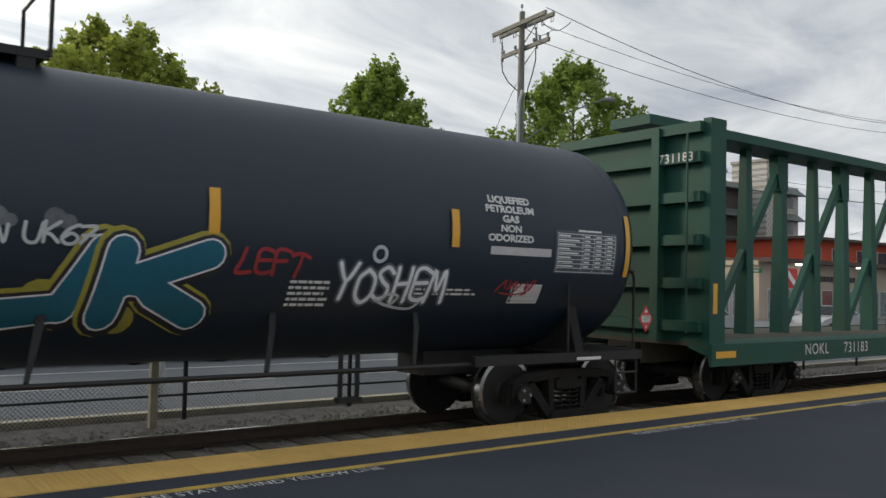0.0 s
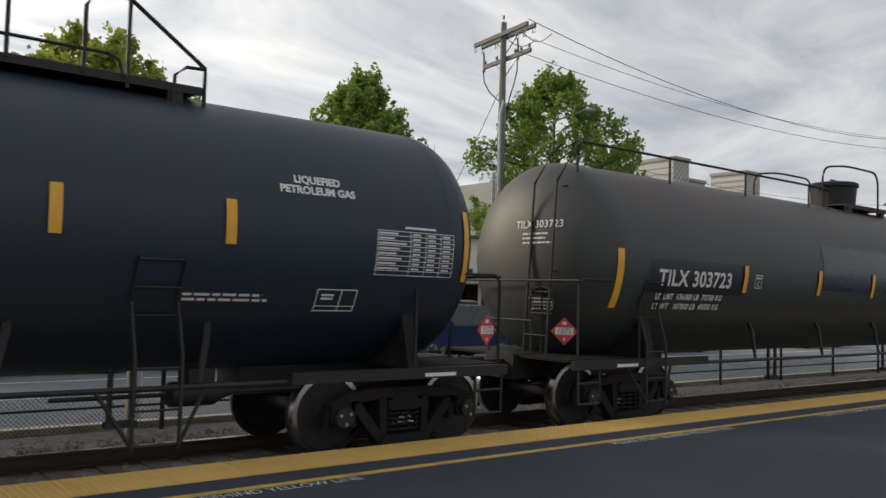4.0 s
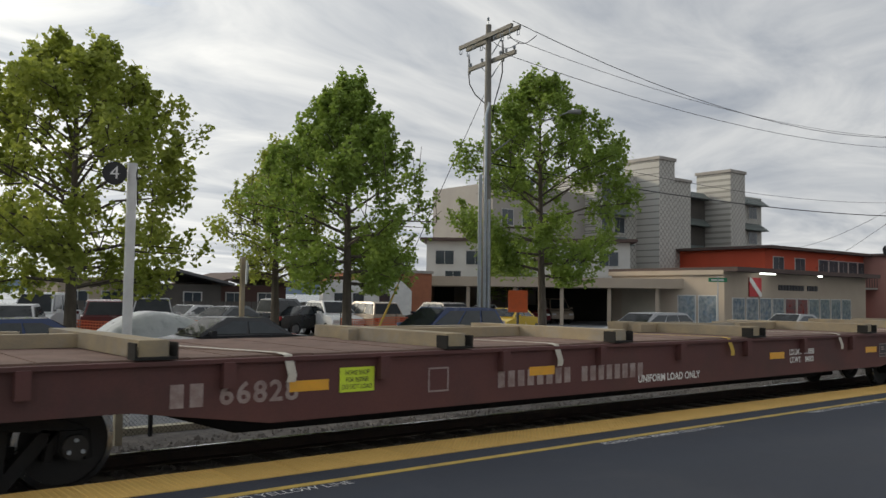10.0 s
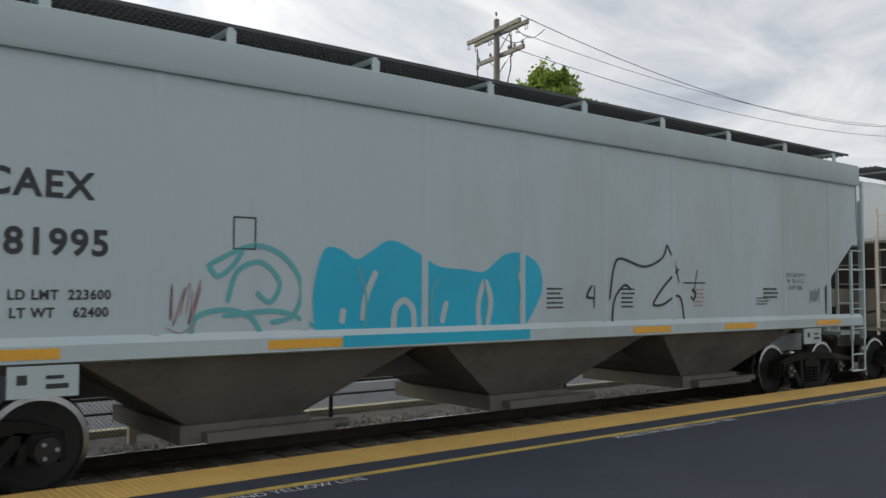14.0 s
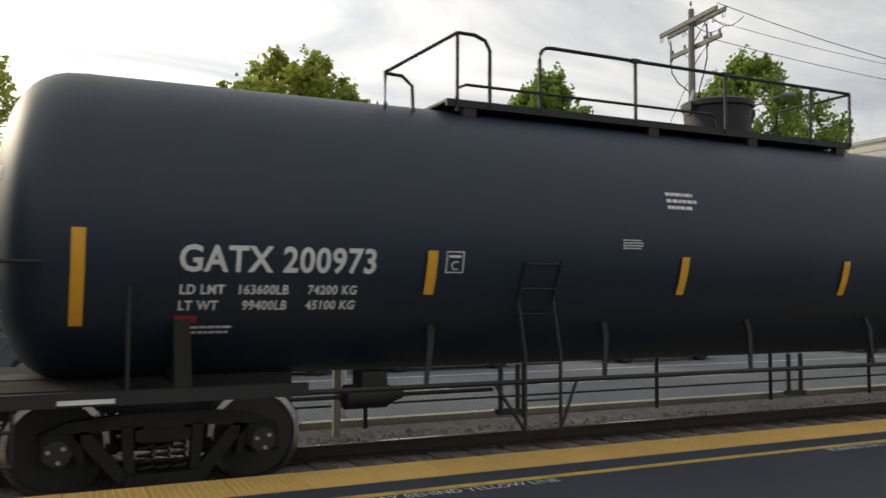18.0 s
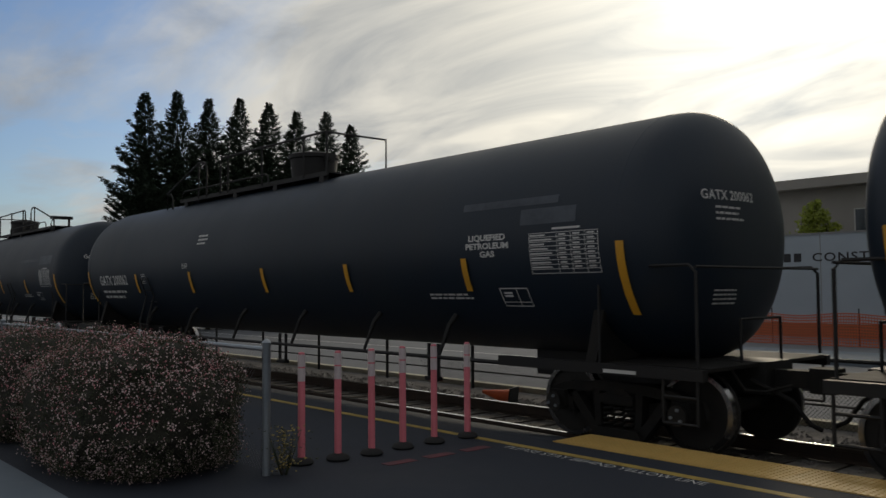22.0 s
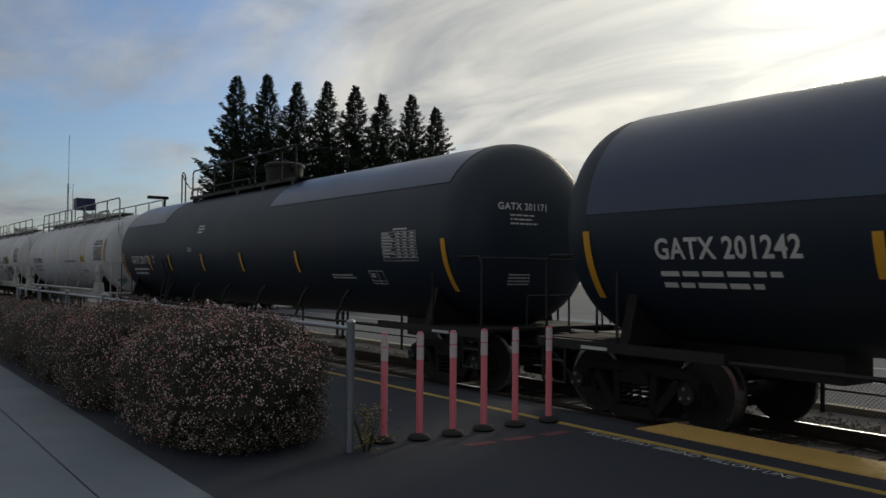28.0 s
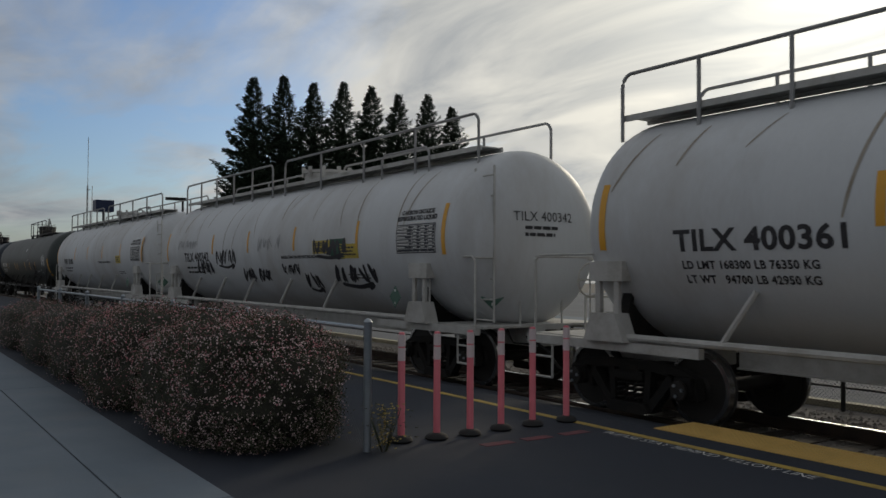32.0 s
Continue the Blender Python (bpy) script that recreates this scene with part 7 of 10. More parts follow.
def side_graffiti_purple(car, e, side):
    rnd = random.Random(7)
    spots = []
    for i in range(80):
        x = -5.5 + 10.9 * i / 79
        spots.append((x, 2.35 + rnd.uniform(-0.12, 0.15), rnd.uniform(0.05, 0.17)))
    laid("spray_spot", dots(spots[::2]), M_G_SEA, car, onto_side(0, 0, 0.004))
    laid("spray_spot", dots([(x + 0.1, z + 0.08, r * 0.6) for x, z, r in spots[1::3]]), M_G_NAVY, car, onto_side(0, 0, 0.006))
    for i in range(34):
        x = -5.6 + 11.3 * i / 33
        h = rnd.uniform(0.2, 0.42) if x > -0.4 else rnd.uniform(0.1, 0.2)
        laid("spray_ground", dots([(x + rnd.uniform(-0.1, 0.1), 2.2 + h * k / 3, rnd.uniform(0.12, 0.2)) for k in range(3 if x > -0.4 else 2)]), M_G_SEA, car, onto_side(0, 0, 0.0030 + 0.00002 * i))
    laid("spray_ground", brush([[(-5.75, 1.55), (-5.5, 1.9), (-5.3, 2.15)], [(-0.35, 1.5), (-0.2, 1.9), (-0.1, 2.3)], [(-0.15, 1.5), (0.0, 2.2)], [(4.9, 1.6), (5.15, 1.9), (5.1, 2.25)], [(5.3, 1.55), (5.35, 1.8)]], 0.36), M_G_SEA, car, onto_side(0, 0, 0.0038))
    coats = [("spray_outline", M_G_BRIGHT, 0.15, 0, 0), ("spray_fill", M_G_PURPLE, 0.02, 0, 0)]
    first = ((-5.2, -4.0), (-4.15, -3.25), (-3.4, -2.7), (-2.95, -1.85), (-1.95, -1.25), (-1.4, -0.3))
    second = ((0.02, 1.2), (1.1, 1.85), (1.65, 2.6), (2.4, 3.05), (2.9, 3.85), (3.65, 5.05))
    for word, spans, z1 in (("DESTNE", first, 2.42), ("REZIST", second, 2.36)):
        spray_word(car, onto_side, word, spans, 1.40, z1, 0.27, coats, True, 0.06)
        for i, (x0, x1) in enumerate(spans):
            m = (x0 + x1) / 2
            lines = written(word[i], x0 + 0.15, x1 - 0.15, 1.55, z1 - 0.15, 0.06)
            for j, (mm, wide) in enumerate(((M_G_VIOLET, 0.14), (M_G_MAGENTA, 0.09))):
                if (i + j) % 2:
                    continue
                seg = [l[(len(l) // 2 if j else 0):][:3] for l in lines[:1 + (i + j) % 2]]
                laid("spray_fade", brush([l for l in seg if len(l) > 1], wide), mm, car, onto_side(0, 0, 0.0125 + 0.0006 * j + 0.00012 * i))
            laid("spray_fleck", brush([[(m - 0.1, 1.5), (m - 0.06, 1.72)], [(m + 0.02, 1.62), (m + 0.2, 1.66)]] if i % 2 else [[(m + 0.05, 1.78), (m + 0.16, 1.84), (m + 0.2, 1.74)]], 0.05), M_G_BRIGHT, car, onto_side(0, 0, 0.0145))
            if i % 2 == 0:
                laid("spray_fan", brush([[(m + 0.1, 1.62), (m + 0.1 + 0.24 * math.cos(q), 1.62 + 0.24 * math.sin(q))] for q in (0.1, 0.45, 0.8, 1.15)], 0.02), M_G_MAGENTA, car, onto_side(0, 0, 0.0148))
            # the letters run down over the sill
            g = 0.10 if i % 2 else 0.16
            laid("sill_spray", rects([(x0 + 0.02, x1 - g, 1.262, 1.398)]), M_G_VIOLET if i % 3 else M_G_PURPLE, car, lambda u, v: (u, -1.664, v))
            laid("sill_outline", rects([(x1 - g, x1 - 0.02, 1.262, 1.398)]), M_G_BRIGHT, car, lambda u, v: (u, -1.664, v))
            if i % 2 == 0:
                laid("sill_fleck", dots([(x1 - g + 0.05, 1.31, 0.035)]), M_G_SEA, car, lambda u, v: (u, -1.667, v))
    for x, z in ((-0.28, 2.32), (-0.12, 2.08)):
        laid("spray_star", brush([[(x + 0.09 * math.cos(q), z + 0.09 * math.sin(q)), (x - 0.09 * math.cos(q), z - 0.09 * math.sin(q))] for q in (0.2, 1.25, 2.3)], 0.03), M_G_BRIGHT, car, onto_side(0, 0, 0.016))
    spray_hand(car, onto_side, "NSF", 5.3, 1.62, 0.36, 0.18, M_G_BRIGHT, 0.04, 0.0, 0.0, 85, 0.016)
    laid("bare_letters", brush(written("D", 6.2, 6.4, 1.5, 1.9) + written("U", 6.45, 6.65, 1.5, 1.9) + written("R", 6.7, 6.9, 1.5, 1.9) + written("O", 6.95, 7.15, 1.5, 1.9), 0.045), M_G_WHITE, car, onto_side(0, 0, 0.006))
    tag(car, onto_side, 5.85, 2.2, 0.8, 0.26, 5, 81, M_G_BLACK, 0.032)
    tag(car, onto_side, 5.75, 1.98, 0.36, 0.13, 3, 82, M_G_BLACK, 0.02)
    tag(car, onto_side, -5.4, 1.85, 0.5, 0.3, 4, 82, M_G_BLACK, 0.02)
    tag(car, onto_side, 5.4, 1.52, 0.7, 0.1, 6, 83, M_G_BLACK, 0.015)
    tag(car, onto_side, -6.3, 1.7, 0.6, 0.14, 5, 84, M_G_BLACK, 0.012)


def side_graffiti_cyan(car, e, side):
    rnd = random.Random(9)
    lines = [curvy([(-4.9, 1.42), (-4.85, 1.62), (-4.55, 1.68), (-4.3, 1.6), (-4.2, 1.44)]), curvy([(-4.75, 2.1), (-4.3, 2.3), (-3.95, 2.2), (-3.75, 1.9), (-3.85, 1.62), (-4.1, 1.55)]),
             curvy([(-4.55, 1.75), (-4.45, 2.05), (-4.2, 2.14), (-4.0, 1.95), (-4.1, 1.75), (-4.25, 1.85)]), curvy([(-4.6, 1.62), (-4.0, 1.66), (-3.6, 1.5)]), curvy([(-4.75, 2.12), (-4.65, 2.0), (-4.5, 2.1), (-4.4, 2.25)])]
    laid("spray_tag", ribbons(lines, 0.05), M_G_CYAN_D, car, onto_side(0, 0, 0.006))
    edge = [(-3.6, 1.5), (-3.62, 1.85), (-3.5, 2.28), (-3.3, 2.3), (-3.1, 2.2), (-2.9, 2.3), (-2.65, 2.42), (-2.3, 2.3), (-2.0, 2.15), (-1.6, 2.12), (-1.3, 2.1), (-1.0, 2.3), (-0.7, 2.34), (-0.4, 2.2), (-0.33, 1.9), (-0.5, 1.6), (-0.65, 1.42)]
    bm = bmesh.new()
    top = curvy(edge, 4)
    top = [a for a in top if a[1] > 1.43]
    bm.faces.new([bm.verts.new(q + (0,)) for q in [(top[0][0], 1.42)] + top + [(top[-1][0], 1.42)]])
    bmesh.ops.triangulate(bm, faces=bm.faces[:])
    me = bpy.data.meshes.new("spray_fill")
    bm.to_mesh(me)
    bm.free()
    laid("spray_fill", me, M_G_CYAN, car, onto_side(0, 0, 0.006))
    laid("sill_spray", rects([(-3.3, -0.6, 1.28, 1.40)]), M_G_CYAN, car, lambda u, v: (u, -1.664, v))
    # bare paint left inside the letters
    bare = [[(-3.02, 1.55), (-2.98, 1.8), (-2.85, 2.08)], [(-2.62, 1.42), (-2.6, 1.66), (-2.48, 1.76), (-2.36, 1.66), (-2.34, 1.42)], [(-3.28, 1.52), (-3.26, 1.68)], [(-1.95, 1.5), (-1.88, 1.75)], [(-1.38, 1.45), (-1.4, 1.7), (-1.3, 1.98), (-1.2, 1.75), (-1.26, 1.46)], [(-0.72, 2.1), (-0.66, 1.92)]]
    bare = [curvy(b) for b in bare]
    laid("bare_patch", ribbons(bare, 0.075), M_HOPPER_C, car, onto_side(0, 0, 0.009))
    shade = [curvy([(-3.0, 1.46), (-2.98, 1.8), (-3.08, 2.12)]), curvy([(-2.08, 1.46), (-2.1, 1.8), (-2.0, 2.05)]), curvy([(-1.3, 1.46), (-1.26, 1.75), (-1.32, 2.02)]), curvy([(-0.78, 1.5), (-0.72, 1.85), (-0.8, 2.2)])]
    laid("spray_shadow", ribbons(shade, 0.03), M_G_CYAN_D, car, onto_side(0, 0, 0.010))
    laid("spray_tag", ribbons([curvy([(1.0, 1.4), (1.05, 1.75), (1.25, 1.95), (1.4, 1.9)]), curvy([(0.95, 1.75), (1.05, 2.2), (1.2, 2.32), (1.7, 2.22), (2.1, 2.35), (2.22, 2.55)]), [(2.22, 2.55), (2.4, 2.3), (2.5, 2.0)], curvy([(2.5, 2.2), (2.15, 1.95), (1.9, 1.7), (2.1, 1.68), (2.5, 1.8), (2.62, 1.42)]), [(2.95, 2.2), (2.85, 1.85)], [(2.6, 2.0), (3.15, 2.0)], curvy([(0.6, 1.95), (0.5, 1.8), (0.65, 1.78)]), [(0.65, 1.95), (0.64, 1.65)], curvy([(2.8, 1.9), (2.9, 1.85), (2.85, 1.75), (2.78, 1.8)])], 0.035), M_G_BLACK, car, onto_side(0, 0, 0.008))
    for x in (-2.85, 3.0, -0.1, 1.35):
        laid("stencil_note", bar_marks(0.3, 0.3, 5, int(x * 10), 0.6), M_PINKFAINT if x == 3.0 else M_LETTER_B, car, onto_side(x, 1.78, 0.005))
    tag(car, onto_side, -5.0, 1.75, 0.35, 0.45, 3, 91, M_PINKFAINT, 0.012)
    laid("stencil_note", fitted(letters("EX W 10-8  H 9-9\nE W   9-4  H 15-1\nCU FT 5506", 0.1), 0.66, 0.29), M_LETTER_B, car, onto_side(5.75, 2.05, 0.005))
    laid("stencil_note", bar_marks(0.42, 0.14, 3, 93, 0.6), M_LETTER_B, car, onto_side(4.75, 1.72, 0.005))
    tag(car, onto_side, 6.4, 1.8, 0.35, 0.3, 3, 94, M_LETTER_B, 0.01)


M_PINKFAINT = mat("stencil_faded_red", (0.36, 0.24, 0.24), (0.36, 0.28, 0.28), 6, 0.6, bump=0.02)


def side_graffiti_silver(car, e, side):
    coats = [("spray_shadow", M_G_BLACK, 0.03, 0.13, -0.03), ("spray_halo", M_G_BRIGHT, 0.14, 0, 0), ("spray_outline", M_G_BLACK, 0.095, 0, 0), ("spray_fill", M_G_SILVER, 0.0, 0, 0)]
    spray_word(car, onto_side, "AVEST", ((-4.75, -2.75), (-3.1, -1.75), (-2.1, -0.65), (-0.95, 0.55), (0.1, 2.0)), 1.40, 3.02, 0.36, coats, True, 0.0)
    inner = []
    for ch, x0, x1 in (("A", -4.6, -2.9), ("V", -3.0, -1.9), ("E", -2.0, -0.8), ("S", -0.85, 0.4), ("T", 0.2, 1.85)):
        inner += [[(a + 0.07, b - 0.05) for a, b in l] for l in written(ch, x0 + 0.16, x1 - 0.16, 1.6, 2.82)]
    laid("spray_line", brush(inner, 0.022), M_G_BLACK, car, onto_side(0, 0, 0.0135))
    laid("sill_spray", rects([(-4.6, -4.1, 1.262, 1.398), (-3.0, -2.6, 1.262, 1.398), (-1.9, -1.2, 1.262, 1.398), (-0.5, 0.0, 1.262, 1.398)]), M_G_SILVER, car, lambda u, v: (u, -1.664, v))
    laid("sill_shadow", rects([(-4.1, -3.7, 1.262, 1.398), (-2.6, -2.35, 1.262, 1.398), (-1.2, -1.0, 1.262, 1.398), (0.0, 0.2, 1.262, 1.398)]), M_G_BLACK, car, lambda u, v: (u, -1.664, v))
    tag(car, onto_side, 3.4, 2.1, 0.95, 0.42, 5, 104, M_G_BLACK, 0.045)
    tag(car, onto_side, 3.0, 2.95, 0.7, 0.26, 4, 103, M_G_RED, 0.022)
    tag(car, onto_side, -5.2, 1.9, 0.35, 0.2, 3, 101, M_G_BLACK, 0.02)
    tag(car, onto_side, -7.2, 3.1, 0.9, 0.5, 6, 102, M_PINKFAINT, 0.012)


def gatx_973_paint(car, th):
    patch(car, 6.62, 2.9, 0.5, 0.07, M_PALE)
    patch(car, 7.65, 2.88, 1.2, 0.14, M_PALE)
    patch(car, 7.8, 2.68, 1.0, 0.2, M_PALE)
    decal(car, "notice_line", bar_marks(0.4, 0.1, 2, 21), M_LETTER_W, -7.3, 1.5)
    patch(car, -7.55, 1.6, 0.2, 0.07, M_G_RED, "red_stencil")
    decal(car, "notice_line", bar_marks(0.45, 0.08, 2, 22), M_LETTER_W, 7.5, 1.53)


def gatx_172_paint(car, th):
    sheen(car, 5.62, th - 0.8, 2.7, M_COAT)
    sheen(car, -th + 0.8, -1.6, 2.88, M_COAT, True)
    phone_plate(car, -0.66, 1.79, M_PANEL_Y, 0.84, 0.26)
    decal(car, "notice_line", bar_marks(0.8, 0.18, 3, 23), M_LETTER_W, 6.3, 1.72)


def gatx_011_paint(car, th):
    patch(car, 6.75, 2.32, 0.9, 0.5, M_TABLE)
    patch(car, 6.75, 2.98, 0.8, 0.08, M_PALE)
    decal(car, "table_note", rects([(-0.45, 0.5, -0.05, 0.03)]), M_PLATE_W, 8.0, 2.26, lift=0.01)


def gatx_062_paint(car, th):
    patch(car, 6.9, 2.95, 1.7, 0.1, M_PALE)
    patch(car, 7.6, 2.75, 0.9, 0.2, M_PALE)
    gas_note(car, 6.55, 2.42, M_LETTER_W, 0.8, 0.3, "LIQUEFIED\nPETROLEUM\nGAS")


def gatx_000_paint(car, th):
    patch(car, 6.2, 2.86, 1.9, 0.09, M_PALE)
    patch(car, 7.85, 2.84, 1.2, 0.26, M_PALE)
    patch(car, 6.45, 2.42, 0.95, 0.44, M_TABLE)
    tag(car, onto_tank, 6.8, 2.02, 0.3, 0.08, 3, 111, M_COAT_B, 0.03)


def gatx_242_paint(car, th):
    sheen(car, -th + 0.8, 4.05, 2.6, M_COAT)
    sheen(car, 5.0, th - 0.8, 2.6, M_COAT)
    patch(car, 7.1, 2.72, 1.05, 0.4, M_TABLE, lift=0.008)
    patch(car, 5.9, 2.4, 1.3, 0.4, M_TABLE)


def gatx_171_paint(car, th):
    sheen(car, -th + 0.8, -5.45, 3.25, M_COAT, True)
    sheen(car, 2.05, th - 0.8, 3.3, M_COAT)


def white_scrawls(car, th):
    for i, (x, z, w, h, n, k, m) in enumerate(((-5.6, 2.6, 1.6, 0.3, 5, 0.03, M_G_FAINTER), (-2.4, 2.2, 1.5, 0.42, 5, 0.06, M_G_BLACK), (-4.2, 1.95, 1.3, 0.4, 5, 0.07, M_G_BLACK), (0.4, 2.5, 1.4, 0.4, 4, 0.03, M_G_FAINTER), (-0.6, 1.75, 1.7, 0.34, 6, 0.06, M_G_BLACK), (3.6, 2.35, 1.5, 0.36, 5, 0.07, M_G_BLACK), (4.4, 1.8, 1.7, 0.4, 5, 0.08, M_G_BLACK), (1.6, 1.9, 1.0, 0.26, 4, 0.04, M_G_BLACK), (2.4, 1.65, 0.8, 0.36, 3, 0.06, M_G_BLACK))):
        tag(car, onto_tank, x, z, w, h, n, 120 + i, m, k)
    phone_plate(car, 3.2, 2.35, M_CAUTION)
    decal(car, "green_patch", rects([(-0.3, 0.3, -0.2, 0.2)]), M_G_GREEN, 3.9, 2.3)


# ---- the cars in their order, from the front ----
def build_train():
    global TANK_R, TANK_Z, HEAD
    black = "black pressure tank car with white lettering and yellow reflectors"
    coated = "black pressure tank car with a glossy coat along its back, its sheen painted paler"
    early = dict(strip_z=2.5, mark_z=2.38, mark_w=2.15)
    centerbeam_car(9.95, 33.0)
    gas_tank_car(-9.7, 9.95, "CTCX 780252", "black pressure tank car with blue and yellow graffiti along its flank", M_TANK, "1075", flip=True, extras=ctcx_paint, mark_x=-6.82, strips=(-5.33, -1.95, 0.8, 2.95, 5.85), table_x=8.05, plat=(-1.62, 6.1), ladder_x=4.15, plate_x=-5.05, weights="LD LMT  165500 LB  75050 KG\nLT WT    97500 LB  44250 KG", **early, ends_in=(0.6, 0.33), bogie=(1.88, 1.67), strip_at=(-8.44, 8.98), slope=0.72)
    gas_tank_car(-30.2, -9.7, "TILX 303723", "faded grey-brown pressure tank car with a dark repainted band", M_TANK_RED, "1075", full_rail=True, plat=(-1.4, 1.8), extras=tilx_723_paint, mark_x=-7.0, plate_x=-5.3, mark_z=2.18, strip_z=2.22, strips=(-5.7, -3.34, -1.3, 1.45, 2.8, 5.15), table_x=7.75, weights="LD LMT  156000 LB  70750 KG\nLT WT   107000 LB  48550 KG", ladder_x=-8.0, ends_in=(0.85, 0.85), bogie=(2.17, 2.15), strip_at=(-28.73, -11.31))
    gas_tank_car(-50.1, -30.2, "TILX 304635", "black pressure tank car with faint white scrawls", M_TANK, "1075", extras=tilx_635_paint, mark_x=-6.9, strips=(-5.6, -3.24, -0.74, 1.9, 4.0, 5.6), weights="LD LMT  163000 LB  73950 KG\nLT WT   100000 LB  45350 KG", plate_x=-4.96, **early, ends_in=(0.65, 0.8), bogie=(2.0, 1.9), strip_at=(-48.8, -31.53))
    gas_tank_car(-70.3, -50.1, "MGNX 33105", "black pressure tank car with a yellow notice plate", M_TANK, "1075", flip=True, extras=mgnx_paint, mark_x=-6.9, strips=(-5.55, -2.46, 0.35, 2.83, 5.6), table_x=8.06, plat=(-1.7, 5.6), strip_z=2.44, mark_z=2.2, mark_w=2.1, plate_x=-5.2, ends_in=(0.62, 0.77), bogie=(2.0, 2.03), strip_at=(-68.86, -51.52), slope=0.72)
    flat_car(-98.2, -70.3)
    covered_hopper(-116.0, -98.2, "TILX", "54398", "grey covered hopper car with purple and teal graffiti", M_HOPPER, extras=side_graffiti_purple)
    covered_hopper(-134.1, -116.0, "CAEX", "581995", "pale green-grey covered hopper car with cyan graffiti", M_HOPPER_C, ribs=True, round_cut=False, extras=side_graffiti_cyan)
    covered_hopper(-152.2, -134.1, "TILX", "54396", "grey covered hopper car with silver and black graffiti", M_HOPPER, extras=side_graffiti_silver)
    TANK_R, TANK_Z, HEAD = 1.52, 2.495, 0.74
    gas_tank_car(-172.3, -152.2, "GATX 200973", black, M_TANK, flip=True, extras=gatx_973_paint, mark_x=-6.72, strips=(-5.2, -1.95, 0.75, 3.46, 6.23), plat=(-1.9, 5.4), ladder_x=3.9, plate_x=-4.94, weights="LD LMT   163600LB     74200 KG\nLT WT      99400LB     45100 KG", ends_in=(0.88, 0.72), bogie=(2.35, 2.0), strip_at=(-170.72, -153.55), slope=0.88)
    gas_tank_car(-192.95, -172.3, "GATX 201172", coated, M_TANK, hoop_in=True, extras=gatx_172_paint, weights="LD LMT  165100 LB  74900 KG\nLT WT    97900 LB  44400 KG", ends_in=(0.84, 0.77), bogie=(2.0, 1.86), strip_at=(-191.39, -173.64))
    gas_tank_car(-213.25, -192.95, "GATX 201011", black, M_TANK, extras=gatx_011_paint, strips=(-5.6, -2.3, 0.9, 3.6, 6.3), mark_w=1.65, plat=(-1.6, 6.1), ends_in=(0.76, 0.83), strip_at=(-212.0, -194.42), slope=1.75)
    gas_tank_car(-233.8, -213.25, "GATX 200062", black, M_TANK, flip=True, extras=gatx_062_paint, strips=(-5.45, -2.5, 0.6, 3.3, 6.1), ends_in=(0.89, 0.86), strip_at=(-232.24, -214.84), slope=1.75)
    gas_tank_car(-254.3, -233.8, "GATX 201000", black, M_TANK, extras=gatx_000_paint, strips=(-5.7, -2.87, 0.42, 2.87, 5.77), plat=(-1.6, 5.9), ladder_x=3.9, ends_in=(0.85, 0.71), strip_at=(-252.7, -235.23), slope=2.2)
    gas_tank_car(-275.5, -254.3, "GATX 201242", coated, M_TANK, extras=gatx_242_paint, strips=(-5.3, -0.7, 2.3, 5.5), plat=(-1.6, 7.4), table_x=8.3, ends_in=(0.8, 0.7), strip_at=(-273.9, -255.66), slope=2.2)
    gas_tank_car(-296.9, -275.5, "GATX 201171", coated, M_TANK, flip=True, hoop_in=True, extras=gatx_171_paint, strips=(-6.4, -4.5, -1.8, 0.85, 3.85), mark_x=-7.45, mark_w=1.8, plate_x=-6.05, plat=(-2.1, 5.95), ends_in=(0.54, 0.87), strip_at=(-295.47, -277.05))
    TANK_R, TANK_Z, HEAD = 1.487, 2.43, 0.80
    white_tank_car(-315.1, -296.9, "TILX 400361", "white carbon dioxide tank car with a railed walkway", ends_in=(1.43, 0.92))
    white_tank_car(-333.3, -315.1, "TILX 400342", "white carbon dioxide tank car scrawled with graffiti", extras=white_scrawls, ends_in=(0.92, 0.55))
    white_tank_car(-351.5, -333.3, "", "white carbon dioxide tank car streaked with dirt")
    gas_tank_car(-372.5, -351.5, "", "dark brown pressure tank car", M_TANK_GREY)
    gas_tank_car(-393.1, -372.5, "", black, M_TANK)


build_train()


# ---- trees ----
M_LEAF = mat("leaf_green", (0.19, 0.28, 0.050), (0.27, 0.37, 0.072), 1.2, 0.6, bump=0, fine=8)
M_LEAF_Y = mat("leaf_yellow_green", (0.26, 0.32, 0.05), (0.36, 0.40, 0.08), 1.2, 0.6, bump=0, fine=8)
M_NEEDLE = mat("conifer_needles", (0.014, 0.030, 0.016), (0.026, 0.045, 0.022), 1.5, 0.8, bump=0, fine=8)
for m in (M_LEAF, M_LEAF_Y):
    m.node_tree.nodes["Principled BSDF"].inputs["Transmission Weight"].default_value = 0.0
    p = m.node_tree.nodes["Principled BSDF"]
    tr = m.node_tree.nodes.new("ShaderNodeBsdfTranslucent")
    mixs = m.node_tree.nodes.new("ShaderNodeMixShader")
    mixs.inputs[0].default_value = 0.5
    src = p.inputs["Base Color"].links[0].from_socket
    m.node_tree.links.new(src, tr.inputs[0])
    m.node_tree.links.new(p.outputs[0], mixs.inputs[1])
    m.node_tree.links.new(tr.outputs[0], mixs.inputs[2])
    m.node_tree.links.new(mixs.outputs[0], m.node_tree.nodes["Material Output"].inputs[0])


